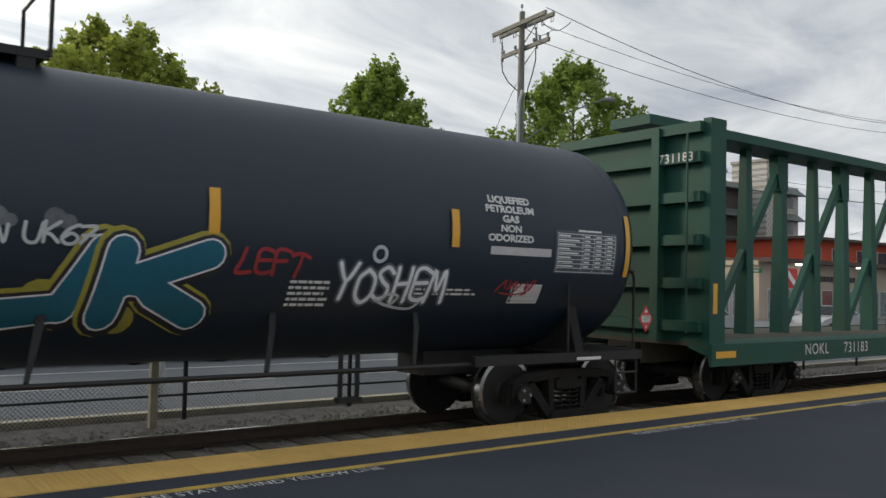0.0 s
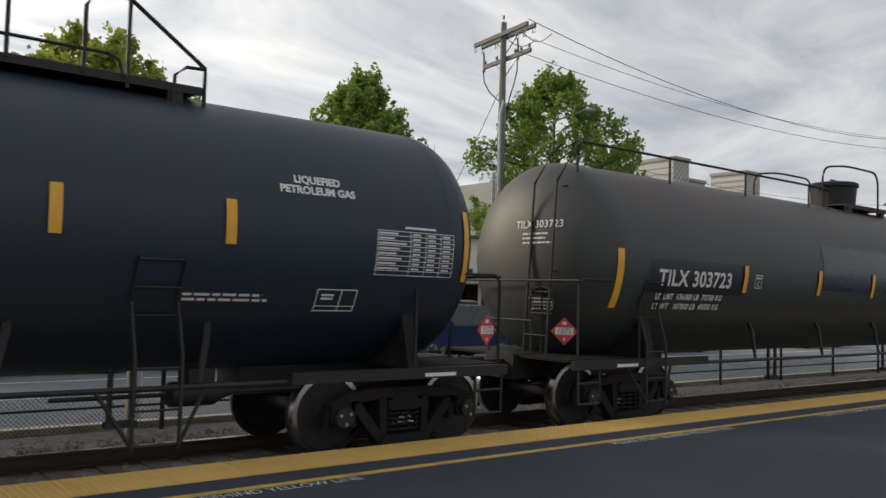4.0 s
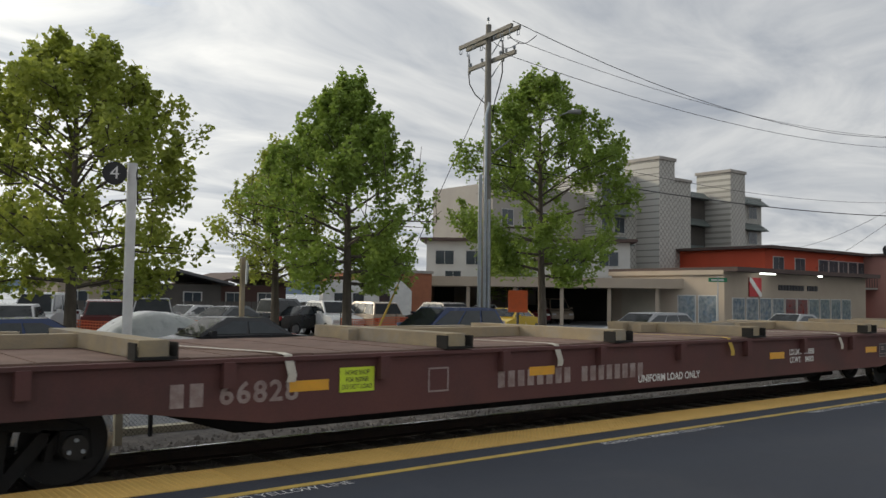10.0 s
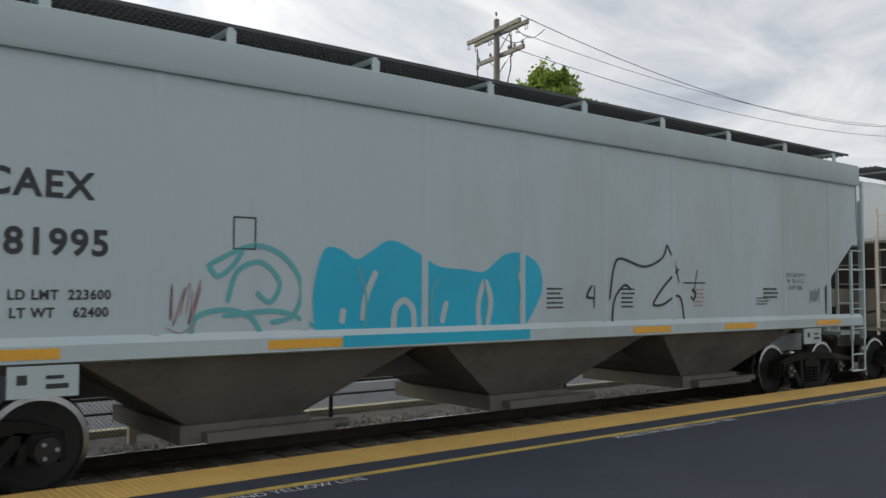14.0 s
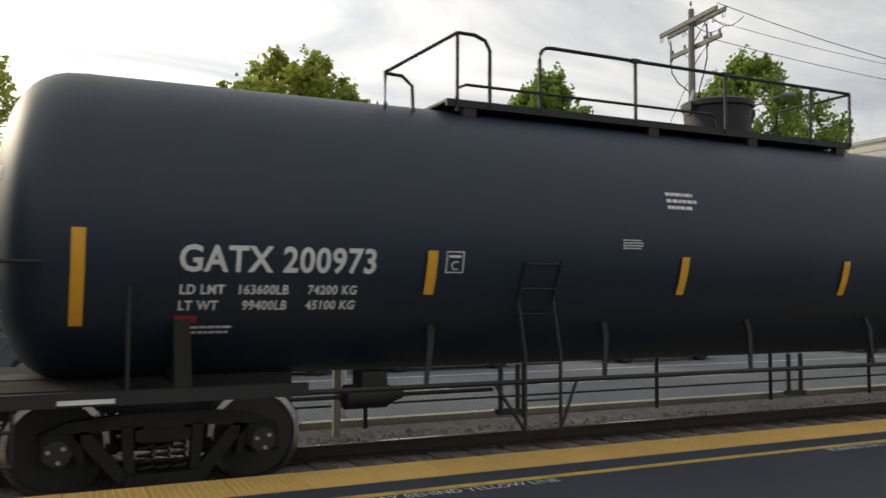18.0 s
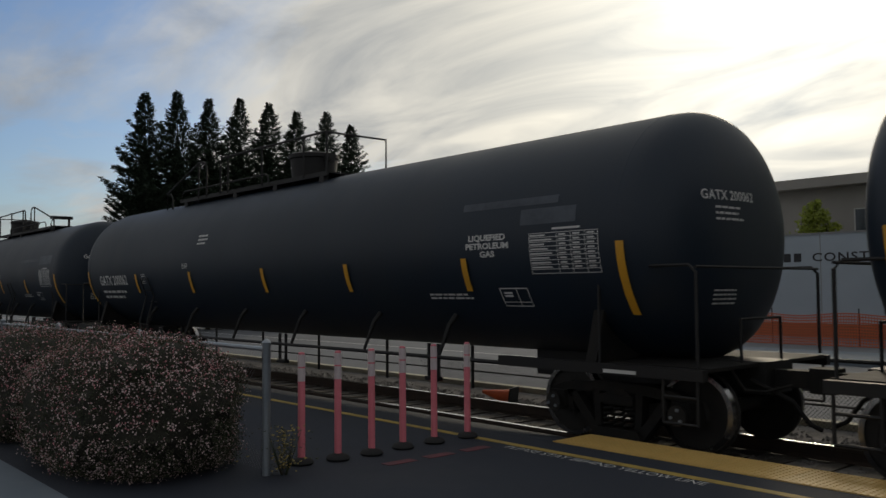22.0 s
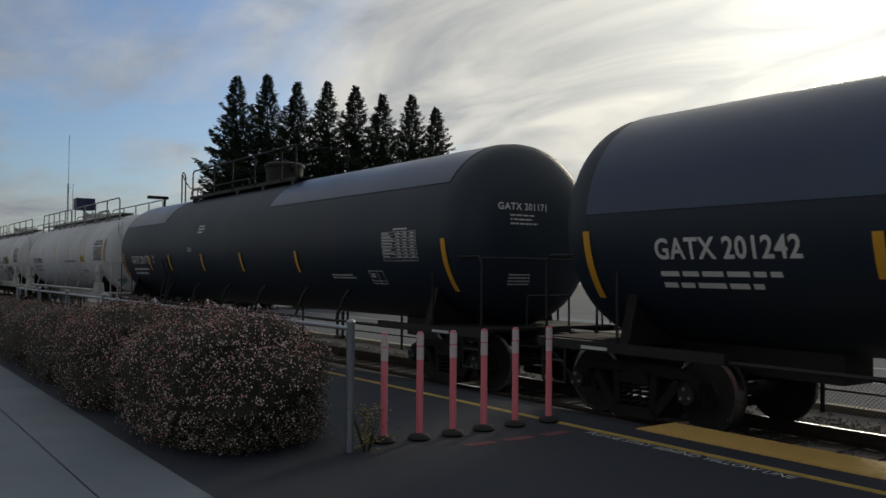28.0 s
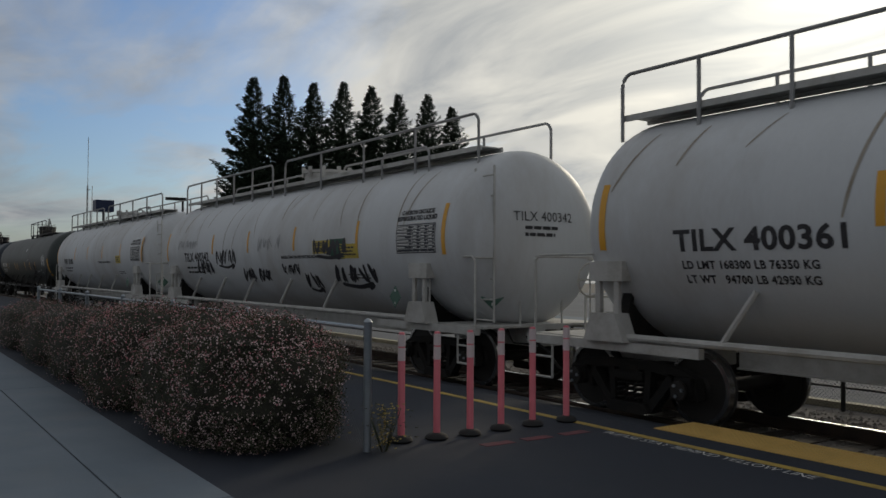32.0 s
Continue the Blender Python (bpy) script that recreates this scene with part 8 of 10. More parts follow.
def street_tree(x, y, z0, height, spread, clear, leaf, seed, label, leaves=9000, size=0.13, trunk_r=0.16, form="cone"):
    leaves = int(leaves * 1.9)
    rnd = random.Random(seed)
    tree = thing("street_tree", pose(x, y, z0), label, "tree", "street trees")
    bm = bmesh.new()
    lean = (rnd.uniform(-0.1, 0.1), rnd.uniform(-0.1, 0.1))
    tips = []
    def outline(zz):
        """How far the crown reaches at a height, as a share of its spread."""
        u = min(1.0, max(0.0, (zz - clear) / (height - clear)))
        if form == "egg":
            return min(1.0, 0.6 + 1.5 * u) * min(1.0, 2.1 * (1 - u)) ** 0.95
        return min(1.0, 0.5 + 1.5 * u) * min(1.0, 1.65 * (1 - u) ** 1.12)
    trunk = [(0, 0, -0.1), (lean[0] * 0.3, lean[1] * 0.3, clear * 0.6), (lean[0], lean[1], clear), (lean[0] * 2, lean[1] * 2, height * 0.55), (lean[0] * 3, lean[1] * 3, height * 0.93)]
    tube(bm, trunk, 1, 8, [trunk_r * 1.25, trunk_r, trunk_r * 0.85, trunk_r * 0.5, 0.02])
    n = 36
    for i in range(n):
        f = i / (n - 1)
        z = clear * 0.95 + (height * 0.95 - clear) * f * 0.93
        a = i * 2.4 + rnd.uniform(-0.4, 0.4)
        shape = outline(z + 0.25 * spread * (1 - f))
        reach = spread * shape * rnd.uniform(0.75, 1.12)
        rise = reach * (rnd.uniform(-0.18, 0.22) if f < 0.3 else rnd.uniform(0.15, 0.5)) + 0.1 + 0.6 * f
        bx, by = lean[0] * (1 + 2 * f), lean[1] * (1 + 2 * f)
        p0 = Vector((bx, by, z))
        for _ in range(12):
            p2 = p0 + Vector((math.cos(a) * reach, math.sin(a) * reach, rise))
            if math.hypot(p2.x, p2.y) < 0.93 * spread * outline(p2.z + 0.1):
                break
            reach, rise = reach * 0.86, rise * 0.9
        p1 = p0.lerp(p2, 0.5) + Vector((0, 0, 0.06 * reach))
        r = trunk_r * 0.42 * (1 - 0.7 * f)
        tube(bm, [p0, p1, p2], 1, 5, [r, r * 0.6, 0.012])
        tips += [(p1.lerp(p2, 0.1), 0.5 - 0.2 * f), (p1.lerp(p2, 0.6), 0.5 - 0.22 * f), (p2, 0.42 - 0.2 * f)]
        for k in range(5):
            q0 = p0.lerp(p2, rnd.uniform(0.2, 0.95))
            b = a + rnd.choice((-1, 1)) * rnd.uniform(0.4, 1.3)
            l = (0.35 + reach * 0.38) * rnd.uniform(0.6, 1.1)
            q1 = q0 + Vector((math.cos(b) * l, math.sin(b) * l, l * rnd.uniform(-0.1, 0.9)))
            if math.hypot(q1.x, q1.y) > 0.97 * spread * outline(q1.z + 0.1):
                q1 = q0.lerp(q1, 0.45)
            if math.hypot(q1.x, q1.y) < spread * outline(q1.z + 0.1):
                tube(bm, [q0, q1], 1, 4, [r * 0.4, 0.008])
            tips += [(q0.lerp(q1, 0.6), 0.40 - 0.14 * f), (q1, 0.38 - 0.14 * f)]
    for k in range(110):
        # upright young shoots that make the ragged outline
        c, _ = tips[rnd.randrange(len(tips))]
        if c.z > height * 0.42:
            l = rnd.uniform(0.6, 1.7) * min(1.0, spread / 3.5)
            q = c + Vector((rnd.uniform(-0.2, 0.2), rnd.uniform(-0.2, 0.2), l))
            if q.z < height * 0.99 and math.hypot(q.x, q.y) < spread * outline(q.z) + 0.22:
                tube(bm, [c, q], 1, 4, [0.02, 0.006])
                tips += [(c.lerp(q, 0.3), 0.24), (c.lerp(q, 0.6), 0.2), (c.lerp(q, 0.85), 0.17), (q, 0.14), (q, 0.12)]
    for k in range(6):
        a = rnd.uniform(0, 6.28)
        q = Vector((lean[0] * 3 + 0.35 * math.cos(a), lean[1] * 3 + 0.35 * math.sin(a), height * rnd.uniform(0.88, 1.0)))
        tips.append((q, 0.22))
    part("trunk", bm, M_BARK, tree)
    V, F = [], []
    share = [max(0.4, (r / 0.36) ** 2) for c, r in tips]
    per = leaves / sum(share)
    for (c, r), q in zip(tips, share):
        # each tip is an upright leafy sprig; some parts of the crown stay open
        if noise.noise(c * 0.8 + Vector((seed * 3.1, 0, 0))) < -0.30:
            continue
        out = Vector((c.x, c.y, 0)) * (0.5 / spread)
        axis = (out + Vector((rnd.gauss(0, 0.25), rnd.gauss(0, 0.25), 1.0))).normalized()
        for i in range(max(4, int(per * q))):
            f = rnd.random()
            d = Vector((rnd.gauss(0, 1), rnd.gauss(0, 1), rnd.gauss(0, 1)))
            o = c + axis * (r * 2.2 * (f - 0.45)) + d * (0.05 + 0.36 * r * (1.0 - 0.75 * f))
            a = math.atan2(o.y, o.x)
            uneven = 1.02 + 0.42 * noise.noise(Vector((math.cos(a) * 1.7, math.sin(a) * 1.7, o.z * 0.6 + seed)))
            if o.z < clear * 0.8 or o.z > height or math.hypot(o.x, o.y) > spread * outline(o.z) * uneven + 0.35:
                continue
            u = Vector((rnd.uniform(-1, 1), rnd.uniform(-1, 1), rnd.uniform(-0.6, 0.6))).normalized()
            w = u.cross(Vector((rnd.uniform(-1, 1), rnd.uniform(-1, 1), rnd.uniform(-1, 1)))).normalized()
            s = size * rnd.uniform(0.6, 1.25)
            nrm = u.cross(w) * s * 0.22
            k = len(V)
            V += [o - u * s * 0.6, o + w * s * 0.5 + nrm, o + u * s * 0.7, o - w * s * 0.5 + nrm]
            F += [(k, k + 1, k + 2), (k, k + 2, k + 3)]
    me = bpy.data.meshes.new("crown")
    me.from_pydata([tuple(v) for v in V], [], F)
    me.materials.append(leaf)
    ob = new("crown", me)
    ob.parent = tree
    return tree


def conifer(x, y, z0, height, r, seed):
    rnd = random.Random(seed)
    tree = thing("conifer", pose(x, y, z0), "tall narrow dark conifer in a close row", "tree", "conifer row")
    bm = bmesh.new()
    tube(bm, [(0, 0, 0), (0, 0, height * 0.97)], 1, 6, [0.14, 0.01])
    part("trunk", bm, M_BARK, tree)
    bm = bmesh.new()
    lathe(bm, [(0.4 + (height - 2.6) * i / 24, r * min(1.0, 1.9 * (1 - i / 24)) * (0.40 + 0.10 * math.sin(i * 2.1 + seed)) + 0.01) for i in range(25)], "z", 12)
    for v in bm.verts:
        v.co.x *= 1 + 0.5 * noise.noise(v.co * 1.7)
        v.co.y *= 1 + 0.5 * noise.noise(v.co * 1.7 + Vector((5, 0, 0)))
    part("inner_foliage", bm, M_NEEDLE, tree)
    V, F = [], []
    boughs = 330
    for i in range(boughs):
        # rising boughs with hanging sprays, shorter towards the tip
        f = (i / boughs) ** 0.9
        z = 0.3 + (height - 0.35) * f
        a = i * 2.4 + rnd.uniform(-0.5, 0.5)
        reach = r * min(1.0, 1.9 * (1 - f) + 0.04) * rnd.uniform(0.62, 1.12)
        rise = reach * rnd.uniform(0.15, 0.55)
        co, si = math.cos(a), math.sin(a)
        for k in range(int(18 + (62 if f < 0.55 else 38) * reach)):
            g = rnd.uniform(0.08, 1.0) ** 0.75
            side = rnd.gauss(0, 0.16) * (0.3 + 0.7 * reach * (1.15 - g))
            o = Vector((co * reach * g - si * side, si * reach * g + co * side, z + rise * g * g + rnd.gauss(0, 0.05)))
            b = a + rnd.uniform(-0.9, 0.9)
            out = Vector((math.cos(b), math.sin(b), rnd.uniform(-0.5, 0.75))).normalized()
            w = Vector((-math.sin(b), math.cos(b), rnd.uniform(-0.6, 0.6)))
            s = rnd.uniform(0.18, 0.38) * (1 - 0.45 * f)
            n = len(V)
            V += [o - out * s * 0.3, o + out * s * 0.3 + w * s * 0.17, o + out * s, o + out * s * 0.35 - w * s * 0.17 - Vector((0, 0, 0.03))]
            F.append((n, n + 1, n + 2, n + 3))
    me = bpy.data.meshes.new("crown")
    me.from_pydata([tuple(v) for v in V], [], F)
    me.materials.append(M_NEEDLE)
    ob = new("crown", me)
    ob.parent = tree


def build_trees():
    far = ROAD_Z + 0.12
    street_tree(6.5, 23.6, far, 9.1, 4.6, 2.1, M_LEAF_Y, 11, "large street maple in yellow-green spring leaf", 15000, form="egg")
    street_tree(15.2, 23.7, far, 9.6, 4.1, 2.4, M_LEAF, 12, "street maple in fresh green leaf", 14000)
    street_tree(24.4, 23.7, far, 11.5, 4.0, 2.9, M_LEAF, 13, "tall street maple in dense green leaf", 17000, form="egg")
    street_tree(-2.7, 23.7, far, 9.4, 4.2, 2.2, M_LEAF_Y, 14, "street maple in thin yellow-green spring leaf", 11000, form="egg")
    street_tree(-6.5, 23.9, far, 9.0, 2.4, 2.6, M_LEAF_Y, 15, "street maple in yellow-green leaf", 6500, form="egg")
    street_tree(15.9, 30.0, far, 8.3, 2.9, 2.6, M_LEAF_Y, 17, "slender parking-lot tree in light green leaf", 5500)
    street_tree(2.6, 36.0, far, 6.6, 3.0, 2.2, M_LEAF_Y, 18, "small parking-lot tree in bright green leaf", 4000)
    street_tree(3.0, 52.0, far, 9.0, 5.0, 2.2, M_LEAF, 19, "broad tree in green leaf behind the parking lot", 5000)
    street_tree(10.5, 58.0, far, 8.0, 4.5, 2.2, M_LEAF, 20, "broad tree in green leaf behind the parking lot", 4000)
    street_tree(-18.5, 39.5, far, 6.0, 2.6, 1.0, M_LEAF_Y, 21, "roadside tree in dull green leaf", 4000)
    street_tree(-13.6, 39.5, far, 5.7, 2.4, 1.0, M_LEAF_Y, 22, "roadside tree in dull green leaf", 3500)
    street_tree(45.0, 47.5, far, 6.0, 2.6, 1.8, M_LEAF, 23, "small green tree beside a brick wall", 3000)
    street_tree(33.5, 47.5, far, 6.5, 2.6, 1.8, M_LEAF, 24, "small green tree beside a brick wall", 3000)
    for i in range(8):
        f = i / 7
        conifer(-42.3, (16.73, 18.44, 20.2, 22.04, 23.83, 25.65, 27.71, 29.49)[i], -0.5, (12.35, 12.65, 12.5, 12.8, 12.8, 12.55, 12.8, 12.2)[i], 2.3, 40 + i)


# ---- poles, wires, signs ----
def build_poles():
    def pole(x, y, h, label):
        p = thing("utility_pole", pose(x, y, ROAD_Z + 0.1), label, "utility pole", "utility poles")
        bm = bmesh.new()
        tube(bm, [(0, 0, -0.2), (0, 0, h * 0.5), (0, 0, h)], 1, 12, [0.19, 0.155, 0.105])
        part("mast", bm, M_WOODPOLE, p)
        return p
    p = pole(20.9, 23.2, 12.1, "weathered timber utility pole with two crossarms and conduits")
    d = Vector((-0.13, -1.0, 0)).normalized()
    turn = Matrix.Rotation(math.atan2(d.y, d.x), 4, "Z")
    for z, a, sides in ((11.6, 1.72, (-0.17, 0.17)), (10.75, 1.5, (0.15,))):
        arm = None
        for y in sides:
            bm = bmesh.new()
            prism(bm, [(y - 0.05, -0.075), (y + 0.05, -0.075), (y + 0.05, 0.075), (y - 0.05, 0.075)], "x", -a, a)
            arm = part("crossarm", bevel(bm, 0.008), M_WOODPOLE, p)
            arm.matrix_basis = Matrix.Translation((0, 0, z)) @ turn
        for k in (-0.95, -0.42, 0.38, 0.62, 0.95):
            bm = bmesh.new()
            if len(sides) == 2:
                # dead-end insulators slung in steel straps under the arms
                tube(bm, [(k * a - 0.07, -0.17, -0.06), (k * a - 0.07, -0.17, -0.26), (k * a + 0.07, -0.17, -0.26), (k * a + 0.07, -0.17, -0.06)], 0.017, 5)
                part("insulator", bm, M_GALV, arm)
                bm = bmesh.new()
                tube(bm, [(k * a - 0.07, 0.17, -0.06), (k * a - 0.07, 0.17, -0.26), (k * a + 0.07, 0.17, -0.26), (k * a + 0.07, 0.17, -0.06)], 0.017, 5)
            else:
                lathe(bm, [(0.06, 0.025), (0.12, 0.035), (0.15, 0.065), (0.18, 0.04), (0.21, 0.06), (0.26, 0.02)], "z", 8, (k * a, 0.15, 0))
            part("insulator", bm, M_GALV, arm)
        for s in (-1, 1):
            bm = bmesh.new()
            tube(bm, [(s * 0.72, 0.16, -0.06), (0, 0.14, -0.62)], 0.022, 5)
            part("brace", bm, M_GALV, arm)
    bm = bmesh.new()
    tube(bm, [(0.05, 0.08, 11.8), (0.05, 0.08, 12.32)], 0.022, 6)
    lathe(bm, [(12.28, 0.02), (12.31, 0.06), (12.35, 0.035), (12.38, 0.055), (12.43, 0.02)], "z", 8, (0.05, 0.08, 0))
    part("pin_insulator", bm, M_GALV, p)
    for k in (-1.63, 0.62):
        # fused cut-outs hang from the upper arm
        bm = bmesh.new()
        tube(bm, [turn @ Vector((k, 0.2, 11.34)), turn @ Vector((k, 0.24, 10.9))], 1, 7, [0.03, 0.045])
        tube(bm, [turn @ Vector((k, 0.24, 10.92)), turn @ Vector((k - 0.03, 0.24, 10.62))], 1, 7, [0.06, 0.06])
        part("fuse_cutout", bm, M_FIT_GREY, p, "grey fused cut-out")
        bm = bmesh.new()
        path = [(k, 0.2, 11.4), (k - 0.06, 0.24, 11.1), (k - 0.06, 0.24, 10.62), (k * 0.97, 0.22, 10.2), (k * 0.7, 0.2, 9.7), (k * 0.3, 0.2, 9.25), (0.04, 0.2, 8.85), (0.06, 0.2, 8.45)]
        tube(bm, [turn @ Vector(q) for q in path], 0.024, 6)
        part("drop_wire", bm, M_WIRE, p)
    for k, sag in ((0.95, 0.32), (0.38, 0.25)):
        # jumper loops at the dead ends
        bm = bmesh.new()
        tube(bm, [turn @ Vector((k * 1.72 - 0.25 + 0.5 * t / 8, -0.1 + 0.9 * t / 8, 11.36 - sag * math.sin(math.pi * t / 8))) for t in range(9)], 0.014, 5)
        part("jumper_wire", bm, M_WIRE, p)
    bm = bmesh.new()
    tube(bm, [(-0.25, -0.2, 0), (-0.25, -0.2, 8.6), (-0.1, -0.2, 9.1)], 0.055, 8)
    tube(bm, [(-0.42, -0.1, 0), (-0.42, -0.1, 6.4)], 0.07, 8)
    tube(bm, [(-0.1, -0.24, 0), (-0.1, -0.24, 5.5)], 0.05, 8)
    part("conduit", bm, M_GALV, p)
    bm = bmesh.new()
    tube(bm, [(0.1, 0, 7.2), (1.6, -0.6, 8.4), (3.2, -1.2, 9.1)], 0.035, 6)
    tube(bm, [(3.1, -1.15, 9.08), (3.6, -1.35, 9.12)], 0.09, 8, [0.06, 0.11])
    part("lamp_arm", bm, M_FIT_GREY, p)
    q = pole(58.2, 22.2, 12.8, "distant timber utility pole with crossarms")
    bm = bmesh.new()
    prism(bm, [(-0.06, -0.07), (0.06, -0.07), (0.06, 0.07), (-0.06, 0.07)], "y", -1.3, 1.3)
    c = part("crossarm", bm, M_WOODPOLE, q)
    c.location = (0, 0, 12.3)
    bm = bmesh.new()
    prism(bm, [(-0.06, -0.07), (0.06, -0.07), (0.06, 0.07), (-0.06, 0.07)], "y", -1.0, 1.0)
    c = part("crossarm", bm, M_WOODPOLE, q)
    c.location = (0, 0, 11.5)
    # the cables that hang between them
    def cable(a, b, sag, r=0.014):
        a, b = Vector(a), Vector(b)
        bm = bmesh.new()
        tube(bm, [a.lerp(b, t / 14) - Vector((0, 0, sag * 4 * (t / 14) * (1 - t / 14))) for t in range(15)], r, 5)
        return solid("overhead_cable", bm, M_WIRE, "thin black overhead cable between poles", "cable", "overhead cables")
    z = ROAD_Z + 0.1
    cable((20.75, 21.75, z + 11.87), (58, 21.8, z + 12.6), 1.5)
    cable((20.6, 21.8, z + 11.25), (58, 21.9, z + 12.5), 1.05, 0.010)
    cable((20.5, 21.9, z + 10.65), (58, 21.8, z + 11.8), 1.0, 0.012)
    cable((58, 21.0, z + 11.9), (110, 22.0, z + 11.9), 1.2)
    cable((58, 23.3, z + 11.9), (110, 24.0, z + 11.9), 1.2)
    cable((20.9, 23.2, z + 6.9), (58, 22.2, z + 7.4), 0.5, 0.024)
    cable((20.9, 23.2, z + 7.9), (58, 22.2, z + 8.4), 0.9, 0.010)
    cable((58, 22.2, z + 9.4), (78, 42, z + 7.0), 0.6)
    cable((58, 22.2, z + 9.0), (78, 40, z + 5.0), 0.3)
    cable((58, 22.2, z + 9.2), (70, 9.0, z + 6.4), 0.3)
    # guy wire with its yellow sleeve
    bm = bmesh.new()
    tube(bm, [(20.7, 23.2, z + 9.4), (16.4, 24.2, z + 0.0)], 0.012, 5)
    g = solid("guy_wire", bm, M_WIRE, "steel guy wire of the pole with a yellow sleeve", "cable")
    bm = bmesh.new()
    tube(bm, [(16.42, 24.2, z + 0.05), (17.45, 23.95, z + 2.3)], 0.035, 6)
    part("sleeve", bm, M_STRAP_Y, g, "yellow plastic sleeve")
    # white posts with round number discs
    for x, no in ((4.42, "4"), (30.7, "3"), (0.27, "")):
        s = thing("marker_post", pose(x, 13.05, ROAD_Z), "white steel post with round black number discs" if no else "white steel post with a small cap", "sign post", "platform marker posts")
        bm = bmesh.new()
        tube(bm, [(0, 0, 0), (0, 0, 4.0)], 0.075, 12)
        part("post", bm, M_POST_W, s)
        if no:
            for k in (-1, 1):
                bm = bmesh.new()
                d = Matrix.Rotation(radians(20), 4, "Z")
                lathe(bm, [(-0.015, 0.02), (-0.015, 0.175), (0.015, 0.175), (0.015, 0.02)], "y", 28)
                disc = part("disc", bm, M_FENCE, s, "black number disc")
                disc.matrix_basis = Matrix.Translation((-0.27 if k < 0 else 0.1, -0.02 if k < 0 else 0.1, 3.82)) @ Matrix.Rotation(radians(-18 if k < 0 else 72), 4, "Z")
                if k < 0:
                    laid("number", letters(no, 0.28), M_LETTER_W, disc, lambda u, v: (u, -0.018, v))
        else:
            bm = bmesh.new()
            box(bm, -0.13, 0.13, -0.03, 0.03, 3.75, 3.85)
            part("cap", bm, M_FENCE, s)
    # stop sign seen from behind and edge on, street sign, lamp
    s = thing("stop_sign", pose(11.1, 23.0, ROAD_Z + 0.1), "road sign on a timber post seen edge-on from behind", "sign")
    bm = bmesh.new()
    box(bm, -0.06, 0.06, -0.06, 0.06, 0, 3.0)
    part("post", bm, M_TIMBER, s)
    bm = bmesh.new()
    prism(bm, [(0.38 * math.cos(math.pi / 8 + math.pi / 4 * i), 0.38 * math.sin(math.pi / 8 + math.pi / 4 * i)) for i in range(8)], "x", 0.065, 0.075)
    d = part("plate", bm, M_GALV, s, "bare back of a sign plate", smooth=0)
    d.matrix_basis = Matrix.Translation((0.05, 0, 2.55)) @ Matrix.Rotation(radians(-18), 4, "Z")
    s = thing("street_sign", pose(43.3, 28.0, ROAD_Z + 0.1), "green street-name sign on a thin post", "sign")
    bm = bmesh.new()
    tube(bm, [(0, 0, 0), (0, 0, 3.3)], 0.035, 6)
    part("post", bm, M_GALV, s)
    bm = bmesh.new()
    box(bm, -0.55, 0.55, -0.02, 0.02, 2.95, 3.2)
    b = part("plate", bm, M_SIGN_G, s, "green plate", smooth=0)
    b.rotation_euler = (0, 0, radians(-35))
    laid("plate_bars", rects([(-0.4, -0.05, -0.04, 0.04), (0.05, 0.35, -0.04, 0.04)]), M_LETTER_W, b, lambda u, v: (u, -0.026, 3.07 + v))
    # a short pale post by the track, a white stone, a fallen cone
    bm = bmesh.new()
    box(bm, -0.05, 0.05, -0.05, 0.05, 0, 0.95)
    solid("timber_post", bevel(bm, 0.01), M_TIMBER_P, "pale weathered timber post by the fence", "post", m=pose(3.86, 11.63, -0.40))
    bm = bmesh.new()
    blob(bm, (0, 0, 0.04), 0.1, (1.2, 0.8, 0.7), 0.3, 2)
    solid("white_stone", bm, M_POST_W, "pale stone lying on the ballast", "stone", m=pose(0.15, 11.2, -0.41))
    c = thing("traffic_cone", pose(-10.75, 11.0, -0.30, 0, 82, 200), "orange traffic cone lying on the ballast", "cone")
    bm = bmesh.new()
    lathe(bm, [(0.0, 0.15), (0.6, 0.03)], "z", 16)
    part("cone", bm, M_CONE, c)
    bm = bmesh.new()
    box(bm, -0.19, 0.19, -0.19, 0.19, -0.03, 0.0)
    part("base", bevel(bm, 0.02), M_RUBBER, c)
    # plate on the fence
    f = thing("fence_sign", pose(-8.75, 11.86, 0.076), "tan notice plate fixed to the fence", "sign")
    bm = bmesh.new()
    box(bm, -0.58, 0.58, -0.01, 0.01, -0.145, 0.145)
    part("plate", bm, M_CAUTION_T, f, smooth=0)
    laid("plate_bars", rects([(-0.36, 0.30, 0.045, 0.06), (-0.54, 0.54, -0.045, -0.03), (-0.54, 0.54, -0.115, -0.10)]), M_LETTER_B, f, lambda u, v: (u, -0.016, v))


M_SIGN_G = mat("street_sign_green", (0.02, 0.20, 0.09), None, 5, 0.5)
M_TIMBER_P = mat("pale_post_timber", (0.42, 0.38, 0.28), (0.35, 0.31, 0.23), 4, 0.9, bump=0.3)
M_CONE = mat("cone_orange", (0.72, 0.13, 0.03), (0.6, 0.12, 0.04), 5, 0.6)
M_CAUTION_T = mat("notice_tan", (0.34, 0.27, 0.13), (0.28, 0.22, 0.11), 5, 0.7)


